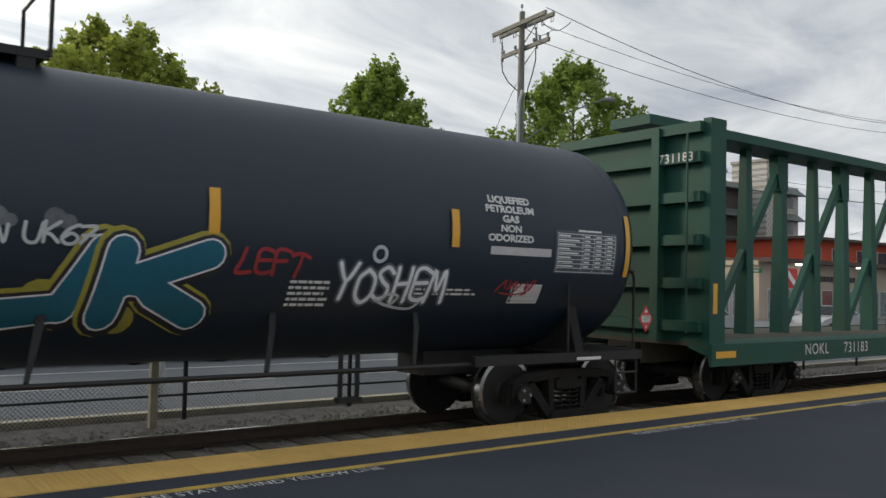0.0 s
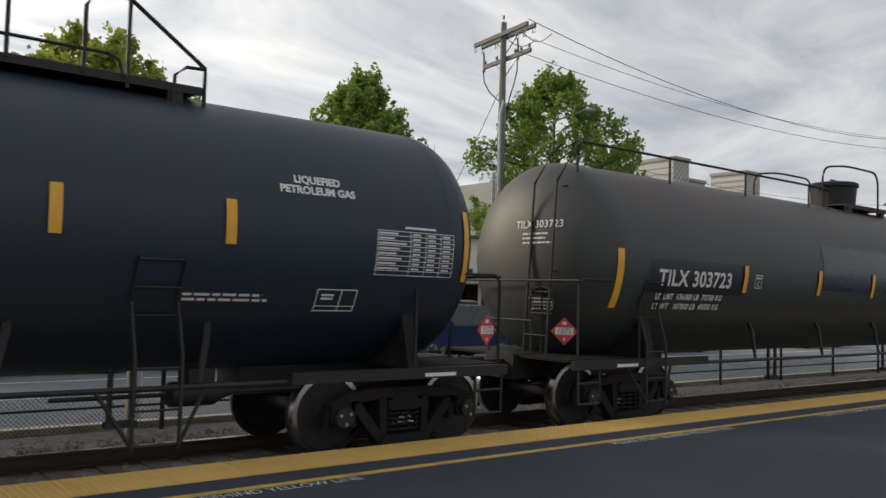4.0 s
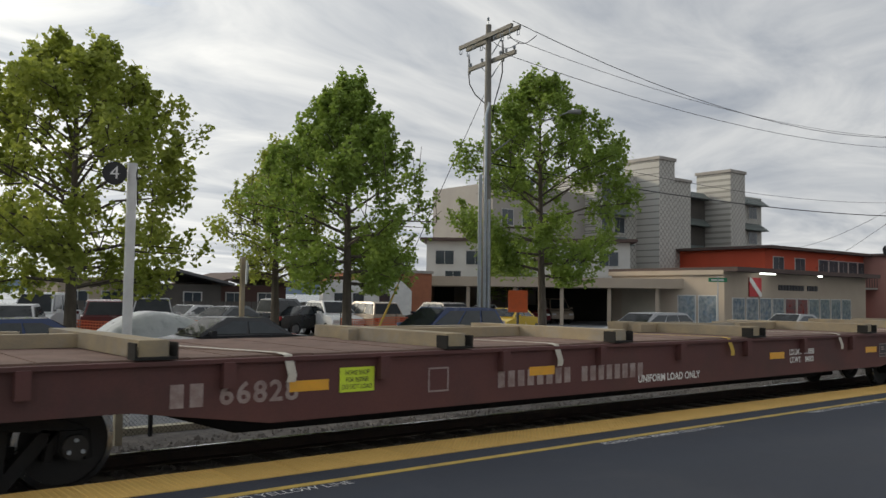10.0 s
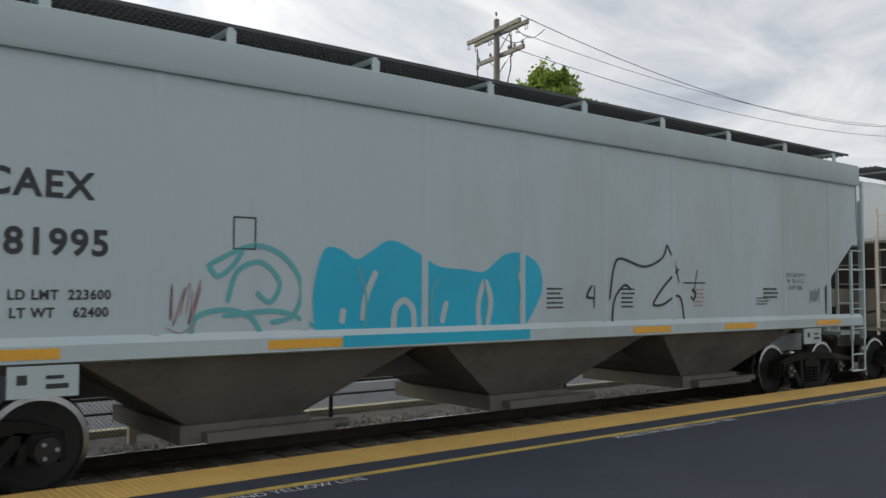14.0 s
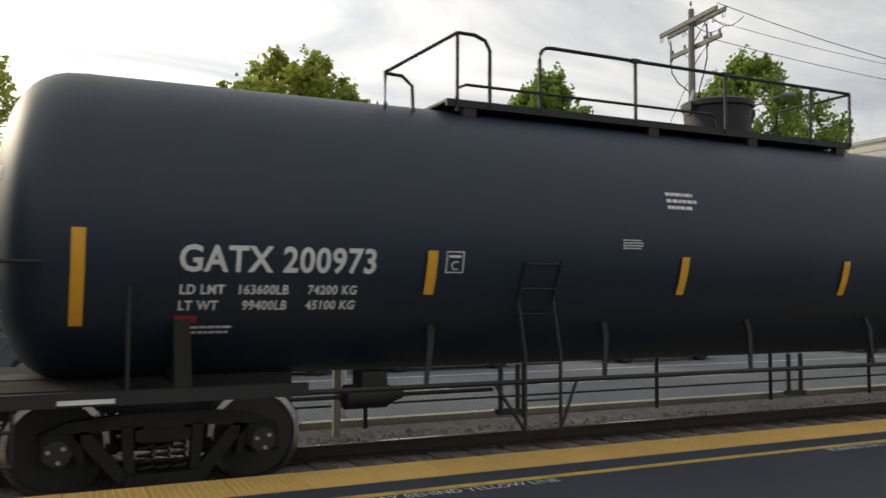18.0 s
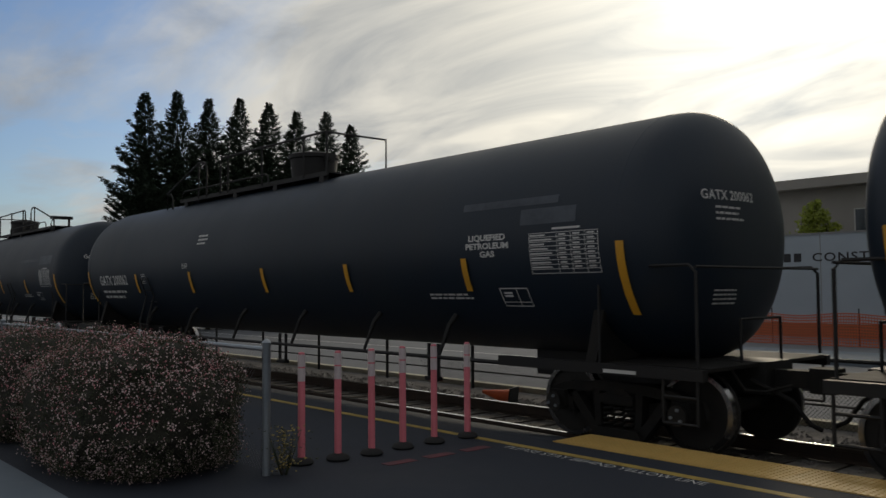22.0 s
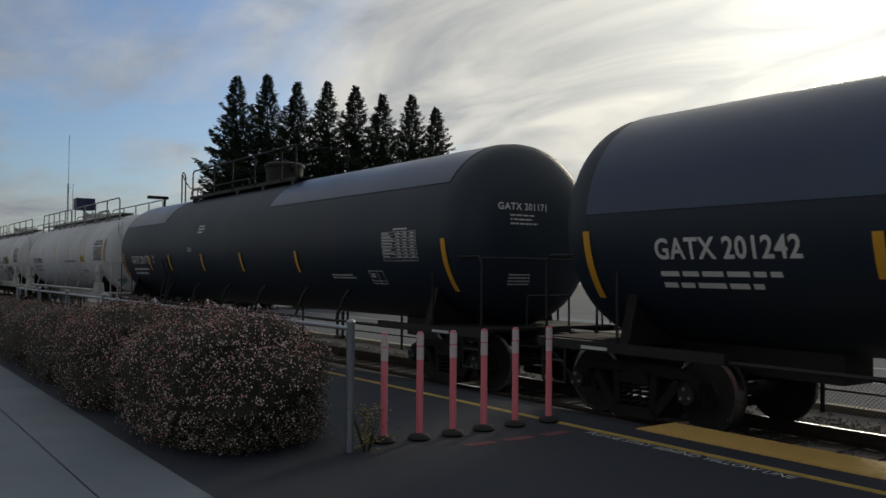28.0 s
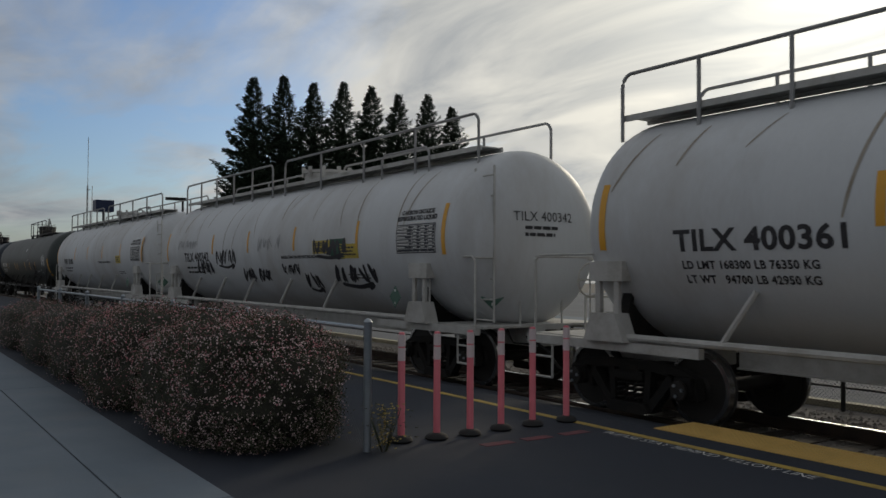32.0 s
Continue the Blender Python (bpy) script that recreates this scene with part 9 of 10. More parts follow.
# ---- near the platform's end: delineators, hedge, fence ----
def build_crossing():
    for i, (x, y) in enumerate(((-7.05, 4.33), (-6.98, 4.70), (-6.97, 5.10), (-7.02, 5.54), (-7.03, 5.98), (-7.03, 6.47))):
        d = thing("delineator_post", pose(x, y, 0, 0, 0, 15 * i), "faded pink-orange delineator post with white bands on a rubber base", "delineator", "row of delineator posts")
        bm = bmesh.new()
        lathe(bm, [(0.0, 0.10), (0.02, 0.12), (0.05, 0.10), (0.07, 0.05)], "z", 16)
        part("base", bm, M_RUBBER, d)
        bm = bmesh.new()
        lathe(bm, [(0.05, 0.042), (0.08, 0.036), (1.04, 0.034), (1.065, 0.025)], "z", 14)
        part("post", bm, M_PINK, d)
        for z, k in ((0.79, 0.125), (0.93, 0.115)):
            bm = bmesh.new()
            lathe(bm, [(z, 0.0345), (z, 0.0372), (z + k, 0.0366), (z + k, 0.034)], "z", 14)
            part("band", bm, M_BAND, d)
    bm = bmesh.new()
    for i in range(3):
        box(bm, -6.55, -6.42, 4.9 + 0.5 * i, 5.25 + 0.5 * i, -0.01, 0.004)
    solid("platform_marks", bm, M_PINKPAINT, "faded red dashes painted on the asphalt", "line", kind="structure", smooth=0)
    # galvanised chain-link fence behind the hedge
    f = thing("chain_link_fence", pose(0, 0, 0), "galvanised chain-link fence with a blue-grey end post", "fence")
    for x in [-6.85 - 3.0 * i for i in range(7)]:
        bm = bmesh.new()
        lathe(bm, [(-0.05, 0.038), (1.17, 0.038), (1.19, 0.045), (1.21, 0.03), (1.225, 0.005)], "z", 14, (x, 3.84, 0))
        part("post", bm, M_GALV, f)
    bm = bmesh.new()
    tube(bm, [(-6.85, 3.84, 1.13), (-25, 3.84, 1.13)], 0.022, 8)
    part("top_rail", bm, M_GALV, f)
    V, F = [], []
    s, low, top = 0.055, 0.04, 1.12
    h = top - low
    for i in range(int(13 / s)):
        x = -6.88 - s * i
        for d in (1, -1):
            k = len(V)
            w = 0.0022
            a, b = (low, top) if d > 0 else (top, low)
            e = min(h, h)
            V += [(x - w, 3.84, a), (x + w, 3.84, a), (x - h + w, 3.84, b), (x - h - w, 3.84, b)]
            F.append((k, k + 1, k + 2, k + 3))
    me = bpy.data.meshes.new("chain_link")
    me.from_pydata(V, [], F)
    me.materials.append(M_GALV)
    ob = new("chain_link", me)
    ob.parent = f
    ob["kind"] = "stuff"
    # hedge mounds in flower
    rnd = random.Random(5)
    for n, (x, y, rx, ry, h) in enumerate(((-8.35, 3.18, 1.52, 0.90, 1.27), (-11.05, 3.04, 1.46, 0.86, 1.25), (-13.7, 3.06, 1.55, 0.8, 1.12), (-16.5, 3.08, 2.1, 0.78, 1.04), (-20.0, 3.1, 2.2, 0.76, 1.0))):
        b = thing("hedge_bush", pose(x, y, 0.0), "rounded evergreen bush in faded pink-white flower", "bush", "flowering hedge")
        bm = bmesh.new()
        d = bmesh.ops.create_icosphere(bm, subdivisions=4, radius=1.0)
        for v in d["verts"]:
            k = 0.90 + 0.13 * noise.noise(v.co * 2.0 + Vector((n * 9, 0, 0))) + 0.07 * noise.noise(v.co * 5.5)
            zz = v.co.z
            p = 0.84
            sg = lambda q: math.copysign(abs(q) ** p, q)
            v.co = Vector((sg(v.co.x) * rx * k, sg(v.co.y) * ry * k, h * 0.40 + sg(zz) * h * 0.60 * k))
        surf = [(v.co.copy(), v.normal.copy()) for v in bm.verts]
        bm.normal_update()
        surf = [(v.co.copy(), v.normal.copy()) for v in bm.verts if v.co.z > 0.03]
        # solid core coloured darker than the leaves: the shade between them is painted in
        part("mass", bm, M_HEDGE_SHADE, b)
        V, F, MI = [], [], []
        m = 80000 if n == 0 else 46000 if n == 1 else 18000
        for i in range(m):
            c, nm = surf[rnd.randrange(len(surf))]
            o = c + Vector((rnd.gauss(0, 0.035), rnd.gauss(0, 0.035), rnd.gauss(0, 0.035))) + nm * rnd.uniform(-0.02, 0.06)
            if o.z < 0.02:
                continue
            patch = noise.noise(c * 2.2 + Vector((n * 7, 3, 0)))
            flower = rnd.random() < 0.20 + 0.10 * max(0.0, nm.z) + 0.18 * max(-0.4, patch) + 0.12 * max(0.0, -nm.x)
            u = (nm + Vector((rnd.uniform(-1, 1), rnd.uniform(-1, 1), rnd.uniform(-1, 1))) * 0.9).normalized()
            w = u.cross(Vector((rnd.uniform(-1, 1), rnd.uniform(-1, 1), rnd.uniform(-1, 1)))).normalized()
            s = rnd.uniform(0.0055, 0.011) if flower else rnd.uniform(0.015, 0.030)
            k = len(V)
            if flower:
                o = o + nm * 0.02
                t = u.cross(w)
                V += [o + w * s, o + t * s, o - w * s, o - t * s]
                F.append((k, k + 1, k + 2, k + 3))
                MI.append(1 if rnd.random() < (0.68, 0.5, 0.55, 0.6, 0.6)[n] - 0.25 * nm.z + 0.25 * nm.x else 2)
            else:
                V += [o - w * s * 0.35, o + u * s * 0.6 - w * 0.0, o + w * s * 0.35, o + u * s * 1.4]
                F.append((k, k + 1, k + 2))
                MI.append(0)
        me = bpy.data.meshes.new("foliage")
        me.from_pydata([tuple(v) for v in V], [], F)
        for q in (M_HEDGE, M_FLOWER, M_FLOWER_P):
            me.materials.append(q)
        me.polygons.foreach_set("material_index", MI)
        ob = new("foliage", me)
        ob.parent = b
        ob["label"] = "small leaves and dry pinkish flowers"
    # a tuft of yellow flowers at the post's foot
    V, F, MI = [], [], []
    for i in range(260):
        a, r = rnd.uniform(0, 6.28), abs(rnd.gauss(0, 0.12))
        x, y, z = r * math.cos(a), r * math.sin(a), rnd.uniform(0.05, 0.42)
        s = 0.018
        k = len(V)
        V += [(x - s, y, z), (x, y - s, z + 0.012), (x + s, y, z), (x, y + s, z + 0.012)]
        F.append((k, k + 1, k + 2, k + 3))
        MI.append(0 if rnd.random() < 0.5 else 1)
    for i in range(40):
        a = rnd.uniform(0, 6.28)
        k = len(V)
        V += [(0.02 * math.cos(a), 0.02 * math.sin(a), 0), (0.03 * math.cos(a), 0.03 * math.sin(a), 0), (0.16 * math.cos(a), 0.16 * math.sin(a), 0.4)]
        F.append((k, k + 1, k + 2))
        MI.append(0)
    me = bpy.data.meshes.new("flower_tuft")
    me.from_pydata(V, [], F)
    for q in (M_HEDGE, M_BLOOM_Y):
        me.materials.append(q)
    me.polygons.foreach_set("material_index", MI)
    thing("flower_tuft", pose(-6.78, 3.98, 0.0), "small tuft of yellow flowers at a fence post", "plant", "", "", me)


M_PINKPAINT = mat("road_paint_red", (0.20, 0.05, 0.06), (0.10, 0.05, 0.06), 6, 0.8)
M_HEDGE_SHADE = mat("hedge_core_shade", (0.020, 0.022, 0.014), (0.034, 0.030, 0.022), 12, 0.95, bump=1.0, fine=60)
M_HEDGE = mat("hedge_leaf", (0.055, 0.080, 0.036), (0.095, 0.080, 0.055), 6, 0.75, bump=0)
M_FLOWER = mat("hedge_flower_pale", (0.74, 0.60, 0.58), (0.62, 0.44, 0.44), 20, 0.8, bump=0)
M_FLOWER_P = mat("hedge_flower_pink", (0.62, 0.26, 0.29), (0.52, 0.22, 0.24), 20, 0.8, bump=0)
M_BLOOM_Y = mat("bloom_yellow", (0.55, 0.42, 0.12), None, 10, 0.8, bump=0)

build_trees()
build_poles()
build_crossing()


# ---- parked cars ----
M_TYRE = mat("tyre_rubber", (0.016, 0.016, 0.017), (0.026, 0.026, 0.026), 6, 0.85)
M_RIM = mat("alloy_rim", (0.42, 0.43, 0.44), (0.34, 0.35, 0.36), 6, 0.3, metal=0.9, bump=0.02)
M_GLASS_D = mat("car_glass", (0.020, 0.026, 0.030), (0.035, 0.042, 0.048), 2, 0.06, bump=0.0)
M_LAMP_R = mat("tail_lamp_red", (0.35, 0.02, 0.02), None, 6, 0.25)
M_LAMP_W = mat("head_lamp", (0.55, 0.56, 0.56), None, 6, 0.15)
PROFILES = {
    "sedan": ([(-2.25, 0.35), (-2.28, 0.72), (-2.1, 0.92), (-1.2, 0.98), (1.0, 0.96), (2.0, 0.78), (2.25, 0.6), (2.25, 0.32)], [(-1.45, 0.96), (-0.75, 1.40), (0.35, 1.42), (1.15, 0.95)]),
    "suv": ([(-2.2, 0.4), (-2.25, 0.85), (-2.2, 1.05), (-1.9, 1.08), (1.0, 1.05), (2.0, 0.92), (2.22, 0.7), (2.22, 0.38)], [(-2.12, 1.05), (-1.85, 1.62), (-1.5, 1.68), (0.2, 1.68), (1.05, 1.05)]),
    "wagon": ([(-2.3, 0.36), (-2.35, 0.75), (-2.3, 0.96), (-1.9, 1.0), (1.0, 0.98), (2.05, 0.82), (2.3, 0.62), (2.3, 0.34)], [(-2.2, 0.98), (-1.75, 1.45), (-1.4, 1.5), (0.3, 1.48), (1.15, 0.97)]),
    "pickup": ([(-2.6, 0.5), (-2.65, 1.05), (-0.75, 1.08), (1.2, 1.08), (2.4, 1.0), (2.6, 0.75), (2.6, 0.45)], [(-0.85, 1.06), (-0.7, 1.72), (-0.4, 1.76), (0.55, 1.76), (1.25, 1.06)]),
    "van": ([(-2.4, 0.4), (-2.45, 1.1), (-2.4, 1.15), (1.4, 1.1), (2.1, 0.95), (2.3, 0.7), (2.3, 0.38)], [(-2.38, 1.12), (-2.25, 1.85), (-1.9, 1.92), (0.9, 1.9), (1.6, 1.08)]),
}


def parked_car(kind, x, y, z, turn, paint, label, wheels=True):
    low, cab = PROFILES[kind]
    car = thing("parked_car", pose(x, y, z, 0, 0, turn), label, "car", "parked cars")
    bm = bmesh.new()
    w = 0.88
    prism(bm, low, "y", -w, w)
    bevel(bm, 0.06, 2)
    part("body", bm, paint, car)
    bm = bmesh.new()
    k = len(cab)
    rows = []
    for s in (-1, 1):
        rows.append([bm.verts.new((p[0], s * (0.80 if p[1] < 1.2 else 0.62), p[1])) for p in cab])
    bm.faces.new(rows[0])
    bm.faces.new(rows[1][::-1])
    for i in range(k):
        bm.faces.new((rows[0][i], rows[1][i], rows[1][(i + 1) % k], rows[0][(i + 1) % k]))
    bevel(bm, 0.04, 2)
    part("cabin", bm, paint, car)
    # side windows, screens
    z0, z1 = cab[0][1] + 0.05, max(p[1] for p in cab) - 0.1
    xa, xb = cab[0][0], cab[-1][0]
    ta, tb = cab[1][0], cab[-2][0]
    def along(f, zz):
        u = (zz - z0) / (z1 - z0)
        a, b = xa + (ta - xa) * u + 0.12, xb + (tb - xb) * u - 0.12
        return a + (b - a) * f
    def wid(zz):
        return 0.80 - 0.18 * (zz - cab[0][1]) / (z1 + 0.1 - cab[0][1]) + 0.022
    for s in (-1, 1):
        for f0, f1 in ((0.0, 0.30), (0.34, 0.64), (0.68, 1.0)) if kind in ("suv", "wagon", "van") else ((0.05, 0.48), (0.52, 0.97)):
            bm = bmesh.new()
            q = [(along(f0, z0), z0), (along(f1, z0), z0), (along(f1, z1), z1), (along(f0, z1), z1)]
            a = [bm.verts.new((p[0], s * wid(p[1]), p[1])) for p in q]
            b = [bm.verts.new((p[0], s * (wid(p[1]) - 0.03), p[1])) for p in q]
            bm.faces.new(a)
            bm.faces.new(b[::-1])
            for i in range(4):
                bm.faces.new((a[i], b[i], b[(i + 1) % 4], a[(i + 1) % 4]))
            part("side_window", bm, M_GLASS_D, car, smooth=0)
    for p0, p1, d in ((cab[-1], cab[-2], 0.02), (cab[0], cab[1], -0.02)):
        bm = bmesh.new()
        v = []
        for p, f in ((p0, 0.08), (p1, 0.1)):
            pass
        lo = Vector((p0[0], 0, p0[1])).lerp(Vector((p1[0], 0, p1[1])), 0.08)
        hi = Vector((p0[0], 0, p0[1])).lerp(Vector((p1[0], 0, p1[1])), 0.92)
        nrm = Vector((d, 0, 0.012))
        a = [bm.verts.new(Vector((q.x, sy * (0.72 if q is lo else 0.58), q.z)) + nrm) for q, sy in ((lo, -1), (lo, 1), (hi, 1), (hi, -1))]
        bm.faces.new(a)
        bmesh.ops.solidify(bm, geom=bm.faces[:], thickness=0.01)
        part("screen", bm, M_GLASS_D, car, smooth=0)
    xf, xr = max(p[0] for p in low), min(p[0] for p in low)
    for s in (-1, 1):
        bm = bmesh.new()
        box(bm, xf - 0.1, xf + 0.012, s * 0.66 - 0.16, s * 0.66 + 0.16, 0.66, 0.80)
        part("head_lamp", bevel(bm, 0.02), M_LAMP_W, car)
        bm = bmesh.new()
        box(bm, xr - 0.012, xr + 0.1, s * 0.70 - 0.12, s * 0.70 + 0.12, 0.74, 0.92)
        part("tail_lamp", bevel(bm, 0.02), M_LAMP_R, car)
        bm = bmesh.new()
        box(bm, xb - 0.35, xb - 0.2, s * 0.98 - 0.09, s * 0.98 + 0.09, cab[0][1] + 0.02, cab[0][1] + 0.14)
        part("wing_mirror", bevel(bm, 0.02), paint, car)
    def wheel():
        bm = bmesh.new()
        lathe(bm, [(-0.11, 0.2), (-0.11, 0.30), (-0.08, 0.325), (0.08, 0.325), (0.11, 0.30), (0.11, 0.2)], "y", 24)
        return mesh("wheel", bm, M_TYRE)
    def rim():
        bm = bmesh.new()
        lathe(bm, [(-0.115, 0.02), (-0.10, 0.06), (-0.085, 0.07)], "y", 12)
        for i in range(5):
            a = 2 * math.pi * i / 5
            c, s = math.cos(a), math.sin(a)
            prism(bm, [(0.03 * c - 0.03 * s, 0.03 * s + 0.03 * c), (0.21 * c - 0.025 * s, 0.21 * s + 0.025 * c), (0.21 * c + 0.025 * s, 0.21 * s - 0.025 * c), (0.03 * c + 0.03 * s, 0.03 * s - 0.03 * c)], "y", -0.112, -0.09)
        lathe(bm, [(-0.112, 0.185), (-0.112, 0.215), (-0.08, 0.215), (-0.08, 0.185)], "y", 24)
        return mesh("rim", bm, M_RIM)
    if wheels:
        for ax in (xr + 0.85, xf - 0.85):
            for s in (-1, 1):
                t = new("wheel", shared("car_wheel", wheel))
                t.parent, t.location = car, (ax, s * 0.80, 0.325)
                if s > 0:
                    t.rotation_euler = (0, 0, math.pi)
                r = new("rim", shared("car_rim", rim))
                r.parent = t
    return car


def paint(name, c, rough=0.25):
    return mat("car_paint_" + name, c, tuple(v * 0.9 for v in c), 2, rough, bump=0.0, spec=0.6)


def build_cars():
    z = ROAD_Z
    blk, nvy, slv, wht, red, gry, tan, grn, blu = (paint(*q) for q in (("black", (0.012, 0.013, 0.016)), ("navy", (0.012, 0.03, 0.10)), ("silver", (0.36, 0.37, 0.38)), ("white", (0.66, 0.67, 0.68)), ("maroon", (0.10, 0.012, 0.016)), ("grey", (0.10, 0.11, 0.12)), ("tan", (0.32, 0.26, 0.20)), ("pale_green", (0.22, 0.27, 0.24)), ("steel_blue", (0.10, 0.17, 0.28))))
    for k, x, p, c, t in (("sedan", 4.7, nvy, "dark blue sedan parked at the kerb", 0), ("sedan", 9.6, blk, "black sedan parked at the kerb", 180), ("suv", 16.6, nvy, "dark blue sport utility car parked at the kerb", 180), ("wagon", 27.0, slv, "silver station wagon parked at the kerb", 180), ("suv", -1.6, gry, "dark grey sport utility car parked at the kerb", 0), ("sedan", -14.5, blk, "black sedan parked at the kerb", 0), ("sedan", 38.0, slv, "silver sedan parked at the kerb", 180), ("sedan", 68.0, slv, "silver sedan parked by a hedge", 180)):
        parked_car(k, x, 20.6, z, t, p, c)
    lot = ROAD_Z + 0.03
    far = (("wagon", -12.3, 33, slv, "silver car parked in the lot", 250), ("van", -13.9, 38, wht, "white van parked in the lot", 240), ("suv", -17.3, 35, red, "dark red sport utility car parked in the lot", 75), ("pickup", -20.2, 34, slv, "silver pickup parked in the lot", 250), ("sedan", -25.2, 36, gry, "grey sedan parked in the lot", 20), ("pickup", -28.2, 38, gry, "dark pickup with a rack parked in the lot", 10), ("sedan", -30.0, 37, blk, "black sedan parked in the lot", 10), ("suv", -31.7, 36, wht, "white off-road car parked in the lot", 260), ("suv", -34.0, 35, tan, "tan sport utility car seen from behind in the lot", 85), ("suv", -38.7, 34, blk, "black sport utility car parked in the lot", 80), ("sedan", -42.0, 46, wht, "white car under the carport", 240), ("van", -46.6, 46, tan, "tan van under the carport", 240), ("sedan", -45.1, 46, red, "dark red car under the carport", 240), ("sedan", -4.2, 34, slv, "silver car parked in the lot", 70), ("suv", -1.6, 34, gry, "grey sport utility car parked in the lot", 70), ("sedan", -7.4, 33, wht, "white car parked in the lot", 80), ("wagon", 1.2, 34, grn, "pale green car parked in the lot", 70), ("sedan", -22.6, 39, wht, "white car parked in the lot", 200))
    for k, az, y, p, c, t in far:
        parked_car(k, -y * math.tan(radians(az)), y, lot, t, p, c)
    # a car under a pale tarpaulin
    bm = bmesh.new()
    n, m = 26, 14
    grid = []
    for i in range(n + 1):
        row = []
        for j in range(m + 1):
            u, v = i / n * 2 - 1, j / m * 2 - 1
            hgt = 1.42 * (1 - abs(u) ** 2.6) * (1 - abs(v) ** 4) * (0.86 + 0.14 * math.cos(3 * u + 0.6)) + 0.05 * noise.noise(Vector((u * 4, v * 4, 0)))
            row.append(bm.verts.new((u * 2.7, v * 1.3, max(0.0, hgt))))
        grid.append(row)
    for i in range(n):
        for j in range(m):
            bm.faces.new((grid[i][j], grid[i + 1][j], grid[i + 1][j + 1], grid[i][j + 1]))
    solid("tarpaulin_cover", bm, M_TARP, "crumpled pale plastic tarpaulin over a heap", "tarpaulin", m=pose(9.9, 26.2, lot))
    # camper trailer
    c = thing("camper_trailer", pose(31.2, 46.5, lot, 0, 0, -25), "white camper trailer with small windows", "trailer")
    bm = bmesh.new()
    prism(bm, [(-2.9, 0.5), (-2.9, 2.5), (-2.5, 2.95), (2.2, 2.95), (2.9, 2.3), (2.9, 0.5)], "y", -1.1, 1.1)
    part("body", bevel(bm, 0.08, 2), M_POST_W, c)
    for x in (-1.8, -0.6, 1.1):
        bm = bmesh.new()
        box(bm, x - 0.35, x + 0.35, -1.13, -1.09, 1.5, 2.1)
        part("window", bevel(bm, 0.02), M_GLASS_D, c)
    bm = bmesh.new()
    box(bm, 1.75, 2.35, -1.125, -1.09, 0.65, 2.3)
    part("door", bevel(bm, 0.02), M_POST_W, c)
    for x in (-0.9, 0.0):
        w = new("wheel", shared("car_wheel", lambda: None))
        w.parent, w.location = c, (x, -1.0, 0.33)


M_TARP = mat("tarpaulin_plastic", (0.42, 0.44, 0.46), (0.52, 0.54, 0.55), 3, 0.3, bump=0.8, fine=6)


# ---- orange barrier mesh and the roadworks ----
def build_works():
    V, F = [], []
    y, z0, z1 = 28.5, ROAD_Z + 0.03, 0.72
    def quad(a, b, c, d):
        k = len(V)
        V.extend((a, b, c, d))
        F.append((k, k + 1, k + 2, k + 3))
    for x0, x1 in ((-18.0, -6.0), (8.0, 13.0), (18.0, 26.0)):
        n = int((x1 - x0) / 0.09)
        for i in range(n):
            x = x0 + 0.09 * i
            sag = 0.05 * math.sin(x * 1.9)
            quad((x, y, z0), (x + 0.03, y, z0), (x + 0.03, y, z1 + sag), (x, y, z1 + sag))
        for j in range(12):
            for i in range(0, n, 4):
                xa, xb = x0 + 0.09 * i, x0 + 0.09 * min(n, i + 4)
                f = j / 11
                sa, sb = 0.05 * math.sin(xa * 1.9), 0.05 * math.sin(xb * 1.9)
                za, zb = z0 + (z1 + sa - z0 - 0.03) * f, z0 + (z1 + sb - z0 - 0.03) * f
                quad((xa, y - 0.004, za), (xb, y - 0.004, zb), (xb, y - 0.004, zb + 0.035), (xa, y - 0.004, za + 0.035))
    f = tagged(new("barrier_mesh_fence"), "orange plastic barrier mesh on stakes round the roadworks", "fence")
    me = bpy.data.meshes.new("barrier_mesh")
    me.from_pydata(V, [], F)
    me.materials.append(M_MESH)
    ob = new("barrier_mesh", me)
    ob.parent = f
    for x in (-18, -15, -12, -9, -6, 8, 10.5, 13, 18, 20.7, 23.4, 26):
        bm = bmesh.new()
        tube(bm, [(x, y + 0.03, z0), (x, y + 0.03, z1 + 0.2)], 0.02, 6)
        part("stake", bm, M_FENCE, f)
    s = thing("works_sign", pose(27.2, 28.0, z0), "orange roadworks sign on a post", "sign")
    bm = bmesh.new()
    box(bm, -0.04, 0.04, -0.04, 0.04, 0, 2.4)
    part("post", bm, M_FENCE, s)
    bm = bmesh.new()
    box(bm, -0.45, 0.45, -0.07, -0.05, 1.3, 2.3)
    p = part("plate", bm, M_CONE, s, "orange plate", smooth=0)
    p.rotation_euler = (0, 0, radians(-35))
    parked_car("sedan", 30.5, 32.0, z0, 200, paint("yellow", (0.62, 0.42, 0.02)), "yellow car parked behind the barrier mesh")
    bm = bmesh.new()
    blob(bm, (0, 0, 0), 1.0, (3.2, 1.6, 0.55), 0.25, 3)
    solid("earth_heap", bm, M_EARTH, "low heap of brown earth from the roadworks", "heap", m=pose(26.5, 27.2, z0))


M_MESH = mat("barrier_mesh_orange", (0.68, 0.14, 0.05), (0.6, 0.13, 0.05), 4, 0.6)


